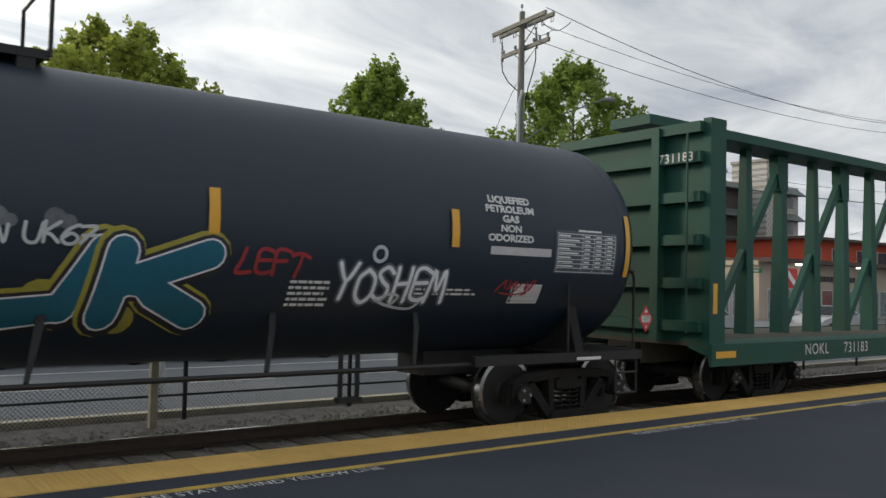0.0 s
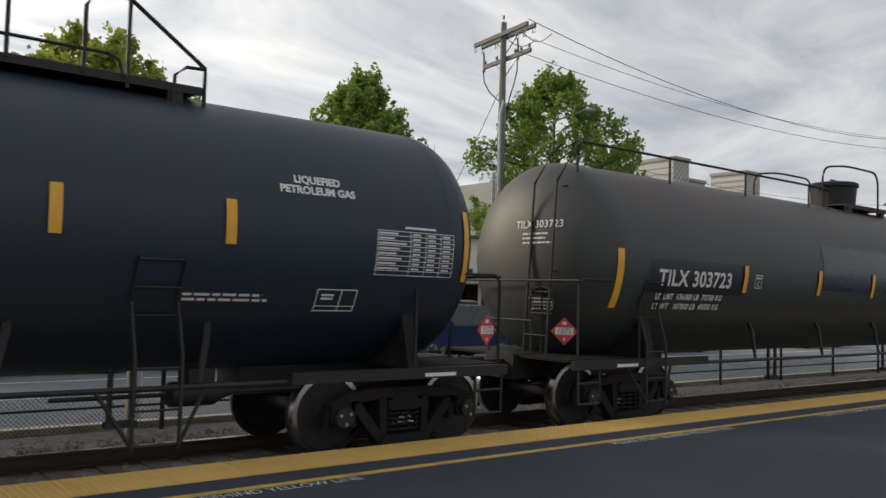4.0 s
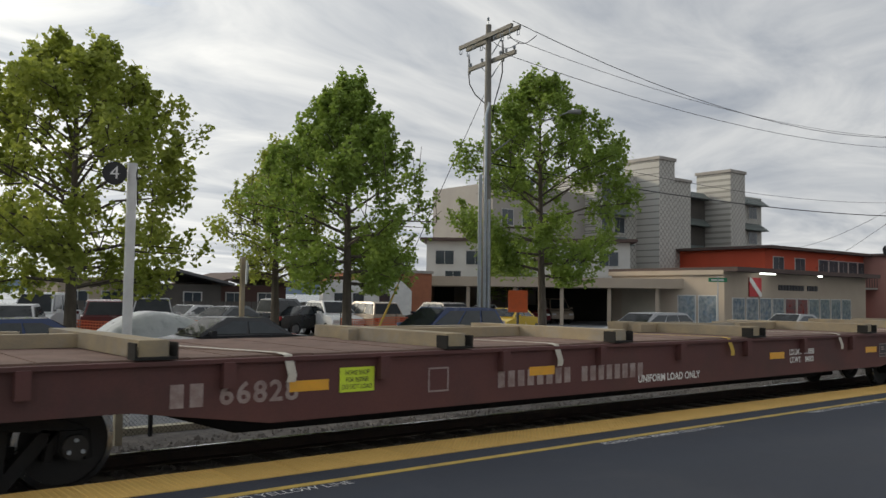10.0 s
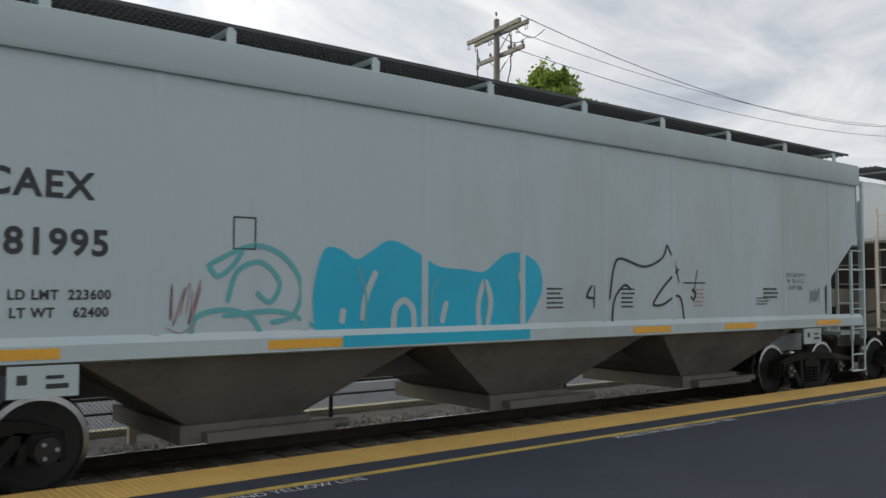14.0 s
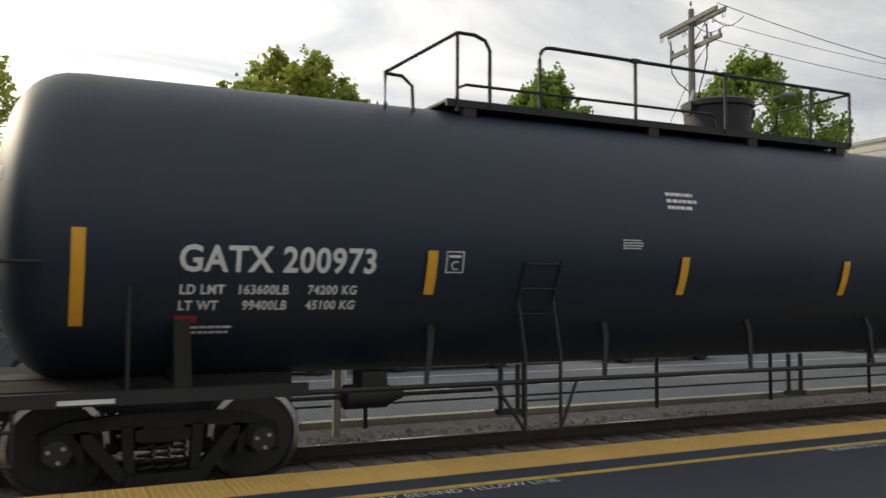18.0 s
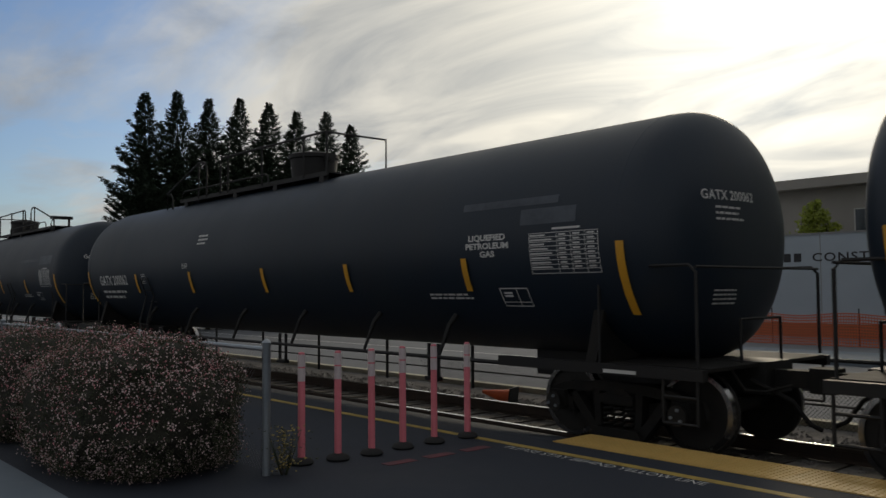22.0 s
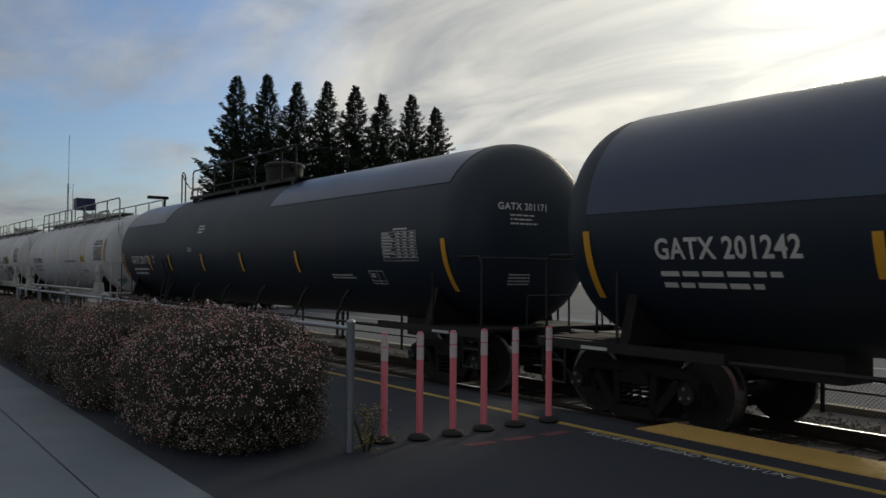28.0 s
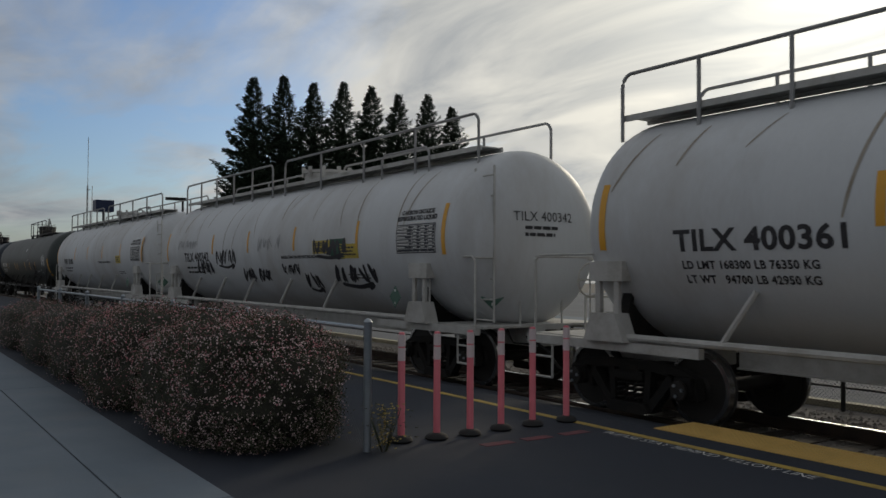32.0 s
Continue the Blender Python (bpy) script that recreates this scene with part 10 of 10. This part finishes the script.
# ---- buildings ----
M_WALL_W = mat("render_white", (0.60, 0.60, 0.57), (0.52, 0.52, 0.50), 0.6, 0.85, bump=0.1, grime=(0.42, 0.41, 0.38), grime_amount=0.4)
M_WALL_T = mat("render_tan", (0.44, 0.37, 0.29), (0.40, 0.33, 0.26), 0.6, 0.85, bump=0.1, grime=(0.32, 0.27, 0.21), grime_amount=0.4)
M_WALL_O = mat("render_orange", (0.52, 0.075, 0.03), (0.46, 0.07, 0.03), 0.6, 0.8, bump=0.1)
M_WALL_G = mat("render_beige_grey", (0.36, 0.34, 0.31), (0.31, 0.29, 0.27), 0.6, 0.85, bump=0.1)
M_WALL_B = mat("siding_pale_blue", (0.46, 0.52, 0.58), (0.41, 0.47, 0.53), 0.6, 0.7, bump=0.1)
M_WALL_D = mat("siding_dark", (0.07, 0.065, 0.06), (0.10, 0.09, 0.08), 1, 0.85, bump=0.2)
M_ROOF = mat("roof_dark", (0.075, 0.05, 0.045), (0.10, 0.07, 0.06), 1.5, 0.85, bump=0.2)
M_AWNING = mat("awning_green_grey", (0.10, 0.13, 0.12), (0.14, 0.17, 0.16), 2, 0.6, bump=0.1)
M_WIN = mat("window_glass", (0.035, 0.045, 0.055), (0.06, 0.075, 0.09), 1.5, 0.08, bump=0.0)
M_FRAME = mat("window_frame_white", (0.58, 0.58, 0.56), None, 4, 0.6)
M_CARPORT_SHADE = mat("carport_shade", (0.035, 0.033, 0.03), (0.05, 0.045, 0.04), 1.5, 0.9)
M_LIGHTTUBE = mat("shop_strip_light", (0.9, 0.95, 0.9), None, 4, 0.5, emit=4.0)


def tile_wall(name, c1, c2, size):
    """Raised diamond cladding tiles, a two-tone relief in the material."""
    m = mat(name, c1, c2, 0.8, 0.75, bump=0.1)
    nt = m.node_tree
    p = nt.nodes["Principled BSDF"]
    tc = nt.nodes.new("ShaderNodeTexCoord")
    mp = nt.nodes.new("ShaderNodeMapping"); mp.inputs["Rotation"].default_value = (0, radians(45), 0); mp.inputs["Scale"].default_value = (1 / size, 1 / size, 1 / size)
    ck = nt.nodes.new("ShaderNodeTexBrick"); ck.inputs["Scale"].default_value = 1.0; ck.offset = 0.0
    ck.inputs["Brick Width"].default_value = 1.0; ck.inputs["Row Height"].default_value = 1.0; ck.inputs["Mortar Size"].default_value = 0.09
    ck.inputs["Color1"].default_value = (*c1, 1); ck.inputs["Color2"].default_value = (*c2, 1); ck.inputs["Mortar"].default_value = tuple(v * 0.5 for v in c1) + (1,)
    nt.links.new(tc.outputs["Object"], mp.inputs[0])
    sx = nt.nodes.new("ShaderNodeSeparateXYZ"); nt.links.new(mp.outputs[0], sx.inputs[0])
    cx = nt.nodes.new("ShaderNodeCombineXYZ"); nt.links.new(sx.outputs[0], cx.inputs[0]); nt.links.new(sx.outputs[2], cx.inputs[1])
    nt.links.new(cx.outputs[0], ck.inputs["Vector"])
    nt.links.new(ck.outputs[0], p.inputs["Base Color"])
    return m


M_TILEWALL = tile_wall("tower_diamond_tiles", (0.50, 0.49, 0.45), (0.45, 0.44, 0.41), 0.42)


def add_box(parent, name, x0, x1, y0, y1, z0, z1, material, label="", bev=0.0):
    bm = bmesh.new()
    box(bm, x0, x1, y0, y1, z0, z1)
    if bev:
        bevel(bm, bev)
    return part(name, bm, material, parent, label, smooth=0)


def add_window(parent, x, y, z, w, h, side=False, panes=2, material=None):
    """A framed window in a wall that faces -y, or -x with side."""
    def bx(a0, a1, d0, d1, z0, z1, mm, name, to):
        return add_box(to, name, *((y_ for y_ in (a0, a1, d0, d1)) if not side else (d0, d1, a0, a1)), z0, z1, mm)
    c, d = (x, y) if not side else (y, x)
    win = bx(c - w / 2 - 0.06, c + w / 2 + 0.06, d - 0.05, d + 0.02, z - 0.06, z + h + 0.06, M_FRAME, "window", parent)
    for i in range(panes):
        a = c - w / 2 + w * i / panes
        bx(a + 0.02, a + w / panes - 0.02, d - 0.062, d - 0.04, z, z + h, material or M_WIN, "pane", win)
    return win


def build_town():
    g = ROAD_Z + 0.03
    # single-storey shop with a roller door and a glazed front
    b = thing("shop_building", pose(51.5, 32.8, g), "single-storey tan shop with a roller door and glazed front", "building")
    add_box(b, "wall", 0, 21.0, 0, 9.8, 0, 3.95, M_WALL_T)
    add_box(b, "roof_slab", -0.15, 21.3, -1.1, 10.0, 3.95, 4.25, M_ROOF)
    add_box(b, "fascia", -0.18, 0.02, -0.05, 10.0, 3.72, 4.05, M_WALL_T)
    d = add_box(b, "roller_door", -0.06, 0.02, 5.3, 8.8, 0.1, 3.3, M_SHUTTER, "ribbed roller door")
    for i in range(14):
        add_box(d, "slat", -0.10, -0.06, 5.35, 8.75, 0.15 + 0.225 * i, 0.33 + 0.225 * i, M_SHUTTER)
    for y in (1.3, 3.0):
        add_window(b, 0.0, y, 0.25, 1.4, 2.0, True, 1, M_WINSHOP)
    for i in range(10):
        x = 1.2 + 1.75 * i
        w = add_window(b, x + 0.5, 0.0, 0.15, 1.45, 1.95, False, 1, M_WINSHOP if i not in (4, 5) else M_DOORRED)
    f = add_box(b, "dive_flag_sign", 3.0, 4.6, -0.08, -0.03, 2.25, 3.6, M_FLAG, "red square sign with a white diagonal")
    bm = bmesh.new()
    prism(bm, [(3.0, 3.6), (3.28, 3.6), (4.6, 2.5), (4.6, 2.25), (4.32, 2.25), (3.0, 3.35)], "y", -0.095, -0.082)
    part("diagonal", bm, M_LETTER_W, f, smooth=0)
    for i in range(14):
        if i != 9:
            add_box(b, "sign_letter", 7.0 + 0.42 * i, 7.3 + 0.42 * i, -0.06, -0.01, 2.75, 3.15, M_LETTER_B)
    for x in (3.2, 11.5):
        add_box(b, "strip_light", x, x + (1.9 if x < 5 else 0.4), -0.9, -0.75, 3.82, 3.92, M_LIGHTTUBE, "lit strip light")
    # apartment block with tiled towers
    a = thing("apartment_building", pose(0, 0, g), "pale grey apartment block with diamond-tiled towers and awnings", "building")
    for x0, x1, y0, y1, h in ((64.75, 67.15, 48.0, 52.05, 15.0), (67.3, 71.0, 48.9, 52.5, 13.4), (76.56, 79.25, 48.0, 52.0, 15.0)):
        t = add_box(a, "tower", x0, x1, y0, y1, 0, h, M_TILEWALL)
        add_box(t, "coping", x0 - 0.12, x1 + 0.12, y0 - 0.12, y1 + 0.12, h, h + 0.3, M_WALL_G)
    add_box(a, "wing", 79.25, 85.8, 50.0, 56, 0, 13.2, M_TILEWALL)
    add_box(a, "stair_wall", 71.0, 76.56, 51.0, 56, 0, 12.6, M_WALL_D)
    add_box(a, "wing", 47.5, 60.0, 52.0, 60, 0, 11.6, M_WALL_G)
    add_box(a, "wing", 59.0, 64.75, 50.6, 56, 0, 13.6, M_TILEWALL)
    def awning(x0, x1, y, z):
        bm = bmesh.new()
        prism(bm, [(y, z), (y - 1.0, z - 0.75), (y - 1.0, z - 0.82), (y, z - 0.82)], "x", x0, x1)
        aw = part("awning", bm, M_AWNING, a, smooth=0)
        k = int((x1 - x0) / 0.35)
        for i in range(k):
            bm = bmesh.new()
            xx = x0 + (x1 - x0) * (i + 0.5) / k
            prism(bm, [(y, z + 0.03), (y - 1.0, z - 0.72), (y - 1.0, z - 0.76), (y, z - 0.01)], "x", xx - 0.025, xx + 0.025)
            part("rib", bm, M_FIT_GREY, aw, smooth=0)
    for lv in range(4):
        z = 2.6 + 2.75 * lv
        awning(59.3, 63.2, 50.6, z + 2.35)
        awning(80.2, 85.6, 50.0, z + 2.2)
        awning(71.2, 76.3, 51.0, z + 2.2)
        for x in (60.4, 62.2):
            add_window(a, x, 50.6, z, 1.4, 1.4)
        for x in (81.4, 84.0):
            add_window(a, x, 50.0, z, 1.6, 1.3)
        for x in (49.2, 51.6, 53.4):
            add_window(a, x, 52.0, z, 1.3, 1.3)
    # two-storey motel with a carport
    m = thing("motel_building", pose(42.6, 54.6, g, 0, 0, -43), "white two-storey motel above an open carport", "building")
    add_box(m, "wall", 0, 16.5, 0, 8, 2.8, 6.5, M_WALL_W)
    add_box(m, "roof", -0.5, 17, -0.6, 8.4, 6.5, 6.75, M_ROOF)
    # wall coloured near black: the shade under the carport is put into its colour
    add_box(m, "back_wall", 0, 16.5, 5, 8, 0, 2.8, M_CARPORT_SHADE)
    add_box(m, "side_wall", 0, 0.3, 0, 8, 0, 2.8, M_WALL_T)
    add_box(m, "carport_roof", -0.4, 22, -7.5, 0.0, 2.75, 3.45, M_WALL_T)
    for i in range(7):
        add_box(m, "carport_post", 0.2 + 3.4 * i, 0.45 + 3.4 * i, -7.2, -6.95, 0, 2.75, M_WALL_T)
    for x in (1.5, 4.0, 9.8, 12.2, 14.8):
        add_window(m, x, 0, 4.6, 1.5, 1.1)
    add_window(m, 2.2, 0, 3.55, 1.3, 0.5)
    st = add_box(m, "stair_screen", 6.0, 8.6, -0.9, -0.8, 3.4, 5.9, M_FIT_GREYW)
    for i in range(12):
        add_box(st, "slat", 6.05 + 0.21 * i, 6.13 + 0.21 * i, -0.96, -0.9, 3.4, 5.9, M_FRAME)
    # brick building beside it
    k = thing("brick_building", pose(33.6, 48.3, g, 0, 0, 0), "low orange-brick building with a flat roof", "building")
    add_box(k, "wall", 0, 4.6, 0, 8, 0, 3.6, M_BRICK)
    add_box(k, "coping", -0.1, 4.7, -0.1, 8.1, 3.6, 3.8, M_WALL_G)
    # orange building
    o = thing("orange_building", pose(69.2, 40.0, g), "bright orange-red two-storey building", "building")
    add_box(o, "wall", 0, 30, 0, 9, 0, 6.6, M_WALL_O)
    add_box(o, "roof", -0.6, 30.6, -0.9, 9.5, 6.6, 6.85, M_ROOF)
    for x in (2.2, 6.0, 10.4, 12.4, 14.4, 16.4, 18.4, 20.4, 24.0, 26.5):
        add_window(o, x, 0, 4.0, 1.75, 1.9, False, 2)
    add_box(o, "balcony", 12.5, 29, -1.4, 0, 3.2, 3.4, M_WALL_G)
    for i in range(30):
        add_box(o, "baluster", 12.6 + 0.56 * i, 12.66 + 0.56 * i, -1.38, -1.32, 3.4, 4.3, M_WALL_D)
    p = thing("pink_building", pose(88.0, 30.0, g), "pinkish two-storey building beside a clipped hedge", "building")
    add_box(p, "wall", 0, 22, 0, 12, 0, 6.6, M_WALL_P)
    add_box(p, "roof", -0.4, 22.4, -0.5, 12.4, 6.6, 6.85, M_ROOF)
    for x in (1.6, 4.6, 7.6, 10.6):
        add_window(p, x, 0, 1.2, 1.6, 1.3)
        add_window(p, x, 0, 4.2, 1.6, 1.3)
    bm = bmesh.new()
    for i in range(9):
        blob(bm, (72 + 1.3 * i, 26.5, 0.9), 1.1, (1.0, 0.9, 1.2), 0.25, 3)
    solid("clipped_hedge", bm, M_LEAF, "dense green clipped hedge along the street", "hedge")
    # houses behind the parking lot
    for x, y, w, h, gable, mm, roof, lab in ((13.2, 50.5, 4.2, 2.6, False, M_WALL_T, M_ROOF, "low tan flat-roofed shed"), (16.5, 50.0, 6.2, 2.5, True, M_WALL_D, M_ROOF_G, "dark grey low house with a shallow gable roof"), (22.8, 51.0, 5.0, 2.5, True, M_WALL_BR, M_ROOF, "dark red-brown low house with broad eaves")):
        hs = thing("house", pose(x, y, g), lab, "house", "houses behind the parking lot")
        add_box(hs, "wall", 0, w, 0, 6, 0, h, mm)
        if gable:
            bm = bmesh.new()
            prism(bm, [(-0.6, h - 0.05), (w / 2, h + 0.75), (w + 0.6, h - 0.05), (w + 0.6, h + 0.1), (w / 2, h + 0.92), (-0.6, h + 0.1)], "y", -0.7, 6.6)
            part("roof", bm, roof, hs, smooth=0)
        else:
            add_box(hs, "roof", -0.2, w + 0.2, -0.2, 6.2, h, h + 0.2, roof)
        for f in (0.25, 0.7):
            add_window(hs, w * f, 0, 0.9, 1.1, 1.1)
    bm = bmesh.new()
    for i in range(46):
        box(bm, 12.0 + 0.42 * i, 12.36 + 0.42 * i, 47.0, 47.05, g, g + 1.5)
    solid("board_fence", bm, M_WALL_D, "dark weathered board fence behind the parking lot", "fence", kind="stuff", smooth=0)
    # pale site wall across the street, lettered along its top
    s = thing("site_wall", pose(-24.0, 33.0, g), "smooth pale blue-white site wall with dark serif lettering", "wall")
    add_box(s, "wall", 0, 25.0, 0, 0.25, 0.55, 4.05, M_WALL_B)
    add_box(s, "base_wall", 0, 25.0, -0.02, 0.25, 0, 0.55, M_BRICK)
    for i in range(10):
        add_box(s, "panel_joint", 2.5 * i + 1.2, 2.5 * i + 1.23, -0.006, 0.01, 0.56, 4.04, M_FIT_GREYW)
    add_box(s, "coping", 0, 25.0, -0.04, 0.29, 4.05, 4.12, M_FIT_GREYW)
    laid("sign_word", fitted(letters("CONSTRUCTION", 0.4, 1.15, 0.006), 5.1, 0.34), M_LETTER_B, s, lambda x_, z_: (10.95 + x_, -0.012, 3.15 + z_))
    for i in range(9):
        add_box(s, "sign_bar", 4.2 + 0.43 * i, 4.5 + 0.43 * i, -0.012, 0.0, 2.98, 3.32, M_LETTER_B)
    add_window(s, 20.5, -0.01, 2.36, 0.95, 0.52, False, 2)
    u = thing("flat_roofed_building", pose(-22.5, 43.0, g), "beige-grey flat-roofed building with a balcony", "building")
    add_box(u, "wall", 0, 13, 0, 9, 0, 7.0, M_WALL_G)
    add_box(u, "roof", -0.5, 13.6, -0.9, 9.4, 7.0, 7.5, M_WALL_G)
    for x in (8.6, 11.2):
        add_window(u, x, 0, 4.9, 1.8, 1.2, False, 2)
    add_window(u, 5.6, 0, 4.2, 2.4, 1.6, False, 3)
    for i in range(9):
        add_box(u, "baluster", 1.9 + 0.22 * i, 1.94 + 0.22 * i, -0.9, -0.86, 3.9, 4.9, M_FRAME)
    add_box(u, "balcony_rail", 1.8, 3.8, -0.92, -0.84, 4.86, 4.94, M_FRAME)
    # lattice mast with a whip aerial, sign box on a pole, lamp
    t = thing("radio_mast", pose(-90.0, 18.4, -0.5), "slim lattice radio mast with a whip aerial", "mast")
    bm = bmesh.new()
    for q in ((-0.25, -0.2), (0.25, -0.2), (0, 0.25)):
        tube(bm, [(q[0], q[1], 0), (q[0], q[1], 10.6)], 0.03, 5)
    for i in range(20):
        tube(bm, [(-0.25, -0.2, 0.53 * i), (0.25, -0.2, 0.53 * (i + 1))], 0.018, 4)
    part("lattice", bm, M_FIT_GREY, t)
    bm = bmesh.new()
    tube(bm, [(-0.9, 0, 10.2), (0.25, 0, 10.2)], 0.03, 5)
    tube(bm, [(-0.9, 0, 9.6), (-0.9, 0, 15.6)], 0.028, 5)
    part("aerial", bm, M_FIT_GREY, t)
    q = thing("pole_sign", pose(-62.0, 13.6, -0.4), "dark blue box sign on a pole", "sign")
    bm = bmesh.new()
    tube(bm, [(0, 0, 0), (0, 0, 6.2)], 0.07, 8)
    part("pole", bm, M_FENCE, q)
    add_box(q, "box", -0.5, 0.5, -0.6, 0.6, 6.1, 6.9, M_SIGN_B)
    q = thing("street_lamp", pose(-46.0, 14.2, -0.4), "black street lamp with a flat head", "lamp")
    bm = bmesh.new()
    tube(bm, [(0, 0, 0), (0, 0, 5.9)], 0.06, 8)
    part("pole", bm, M_FENCE, q)
    add_box(q, "head", -0.15, 0.15, -0.9, 0.15, 5.85, 6.0, M_FENCE)


M_WINSHOP = mat("shop_window_display", (0.10, 0.14, 0.17), (0.34, 0.36, 0.36), 3.5, 0.15, bump=0.0, fine=9, grime=(0.10, 0.18, 0.28), grime_amount=0.7)
M_SHUTTER = mat("roller_shutter_beige", (0.48, 0.44, 0.36), (0.42, 0.38, 0.31), 1.0, 0.7, bump=0.05)
M_DOORRED = mat("shop_door_red", (0.28, 0.04, 0.035), (0.06, 0.07, 0.08), 3, 0.3, bump=0.0)
M_FLAG = mat("dive_flag_red", (0.50, 0.025, 0.03), None, 4, 0.5)
M_BRICK = mat("brick_orange", (0.36, 0.14, 0.075), (0.30, 0.12, 0.07), 3, 0.9, bump=0.3, fine=20)
M_WALL_P = mat("render_pink", (0.42, 0.22, 0.19), (0.36, 0.19, 0.16), 0.6, 0.85)
M_WALL_BR = mat("siding_brown", (0.06, 0.03, 0.026), (0.08, 0.04, 0.034), 1.0, 0.85)
M_ROOF_G = mat("roof_grey", (0.10, 0.10, 0.105), (0.13, 0.13, 0.135), 1.5, 0.85, bump=0.2)
M_SIGN_B = mat("sign_dark_blue", (0.02, 0.035, 0.09), None, 4, 0.5)

build_cars()
build_works()
build_town()


# ---- what moves ----
def run(t):
    """How far the train has rolled: it gathers a little speed towards the end."""
    return SPEED * t + 0.25 * max(0.0, t - 27.0)


def motions():
    for car, x in CARS:
        walk(car, [(t, pose(x + run(t), TRACK_Y, RAIL_Z)) for t in (0, 6, 12, 18, 24, 26.5, 27.5, 29, 30.5, 32)])
    step = 2 / FPS
    for wheels, x in WHEELSETS:
        walk(wheels, [(i * step, pose(x, 0, 0.457, 0, math.degrees(run(i * step) / 0.457), 0)) for i in range(int(32 / step) + 1)])


motions()
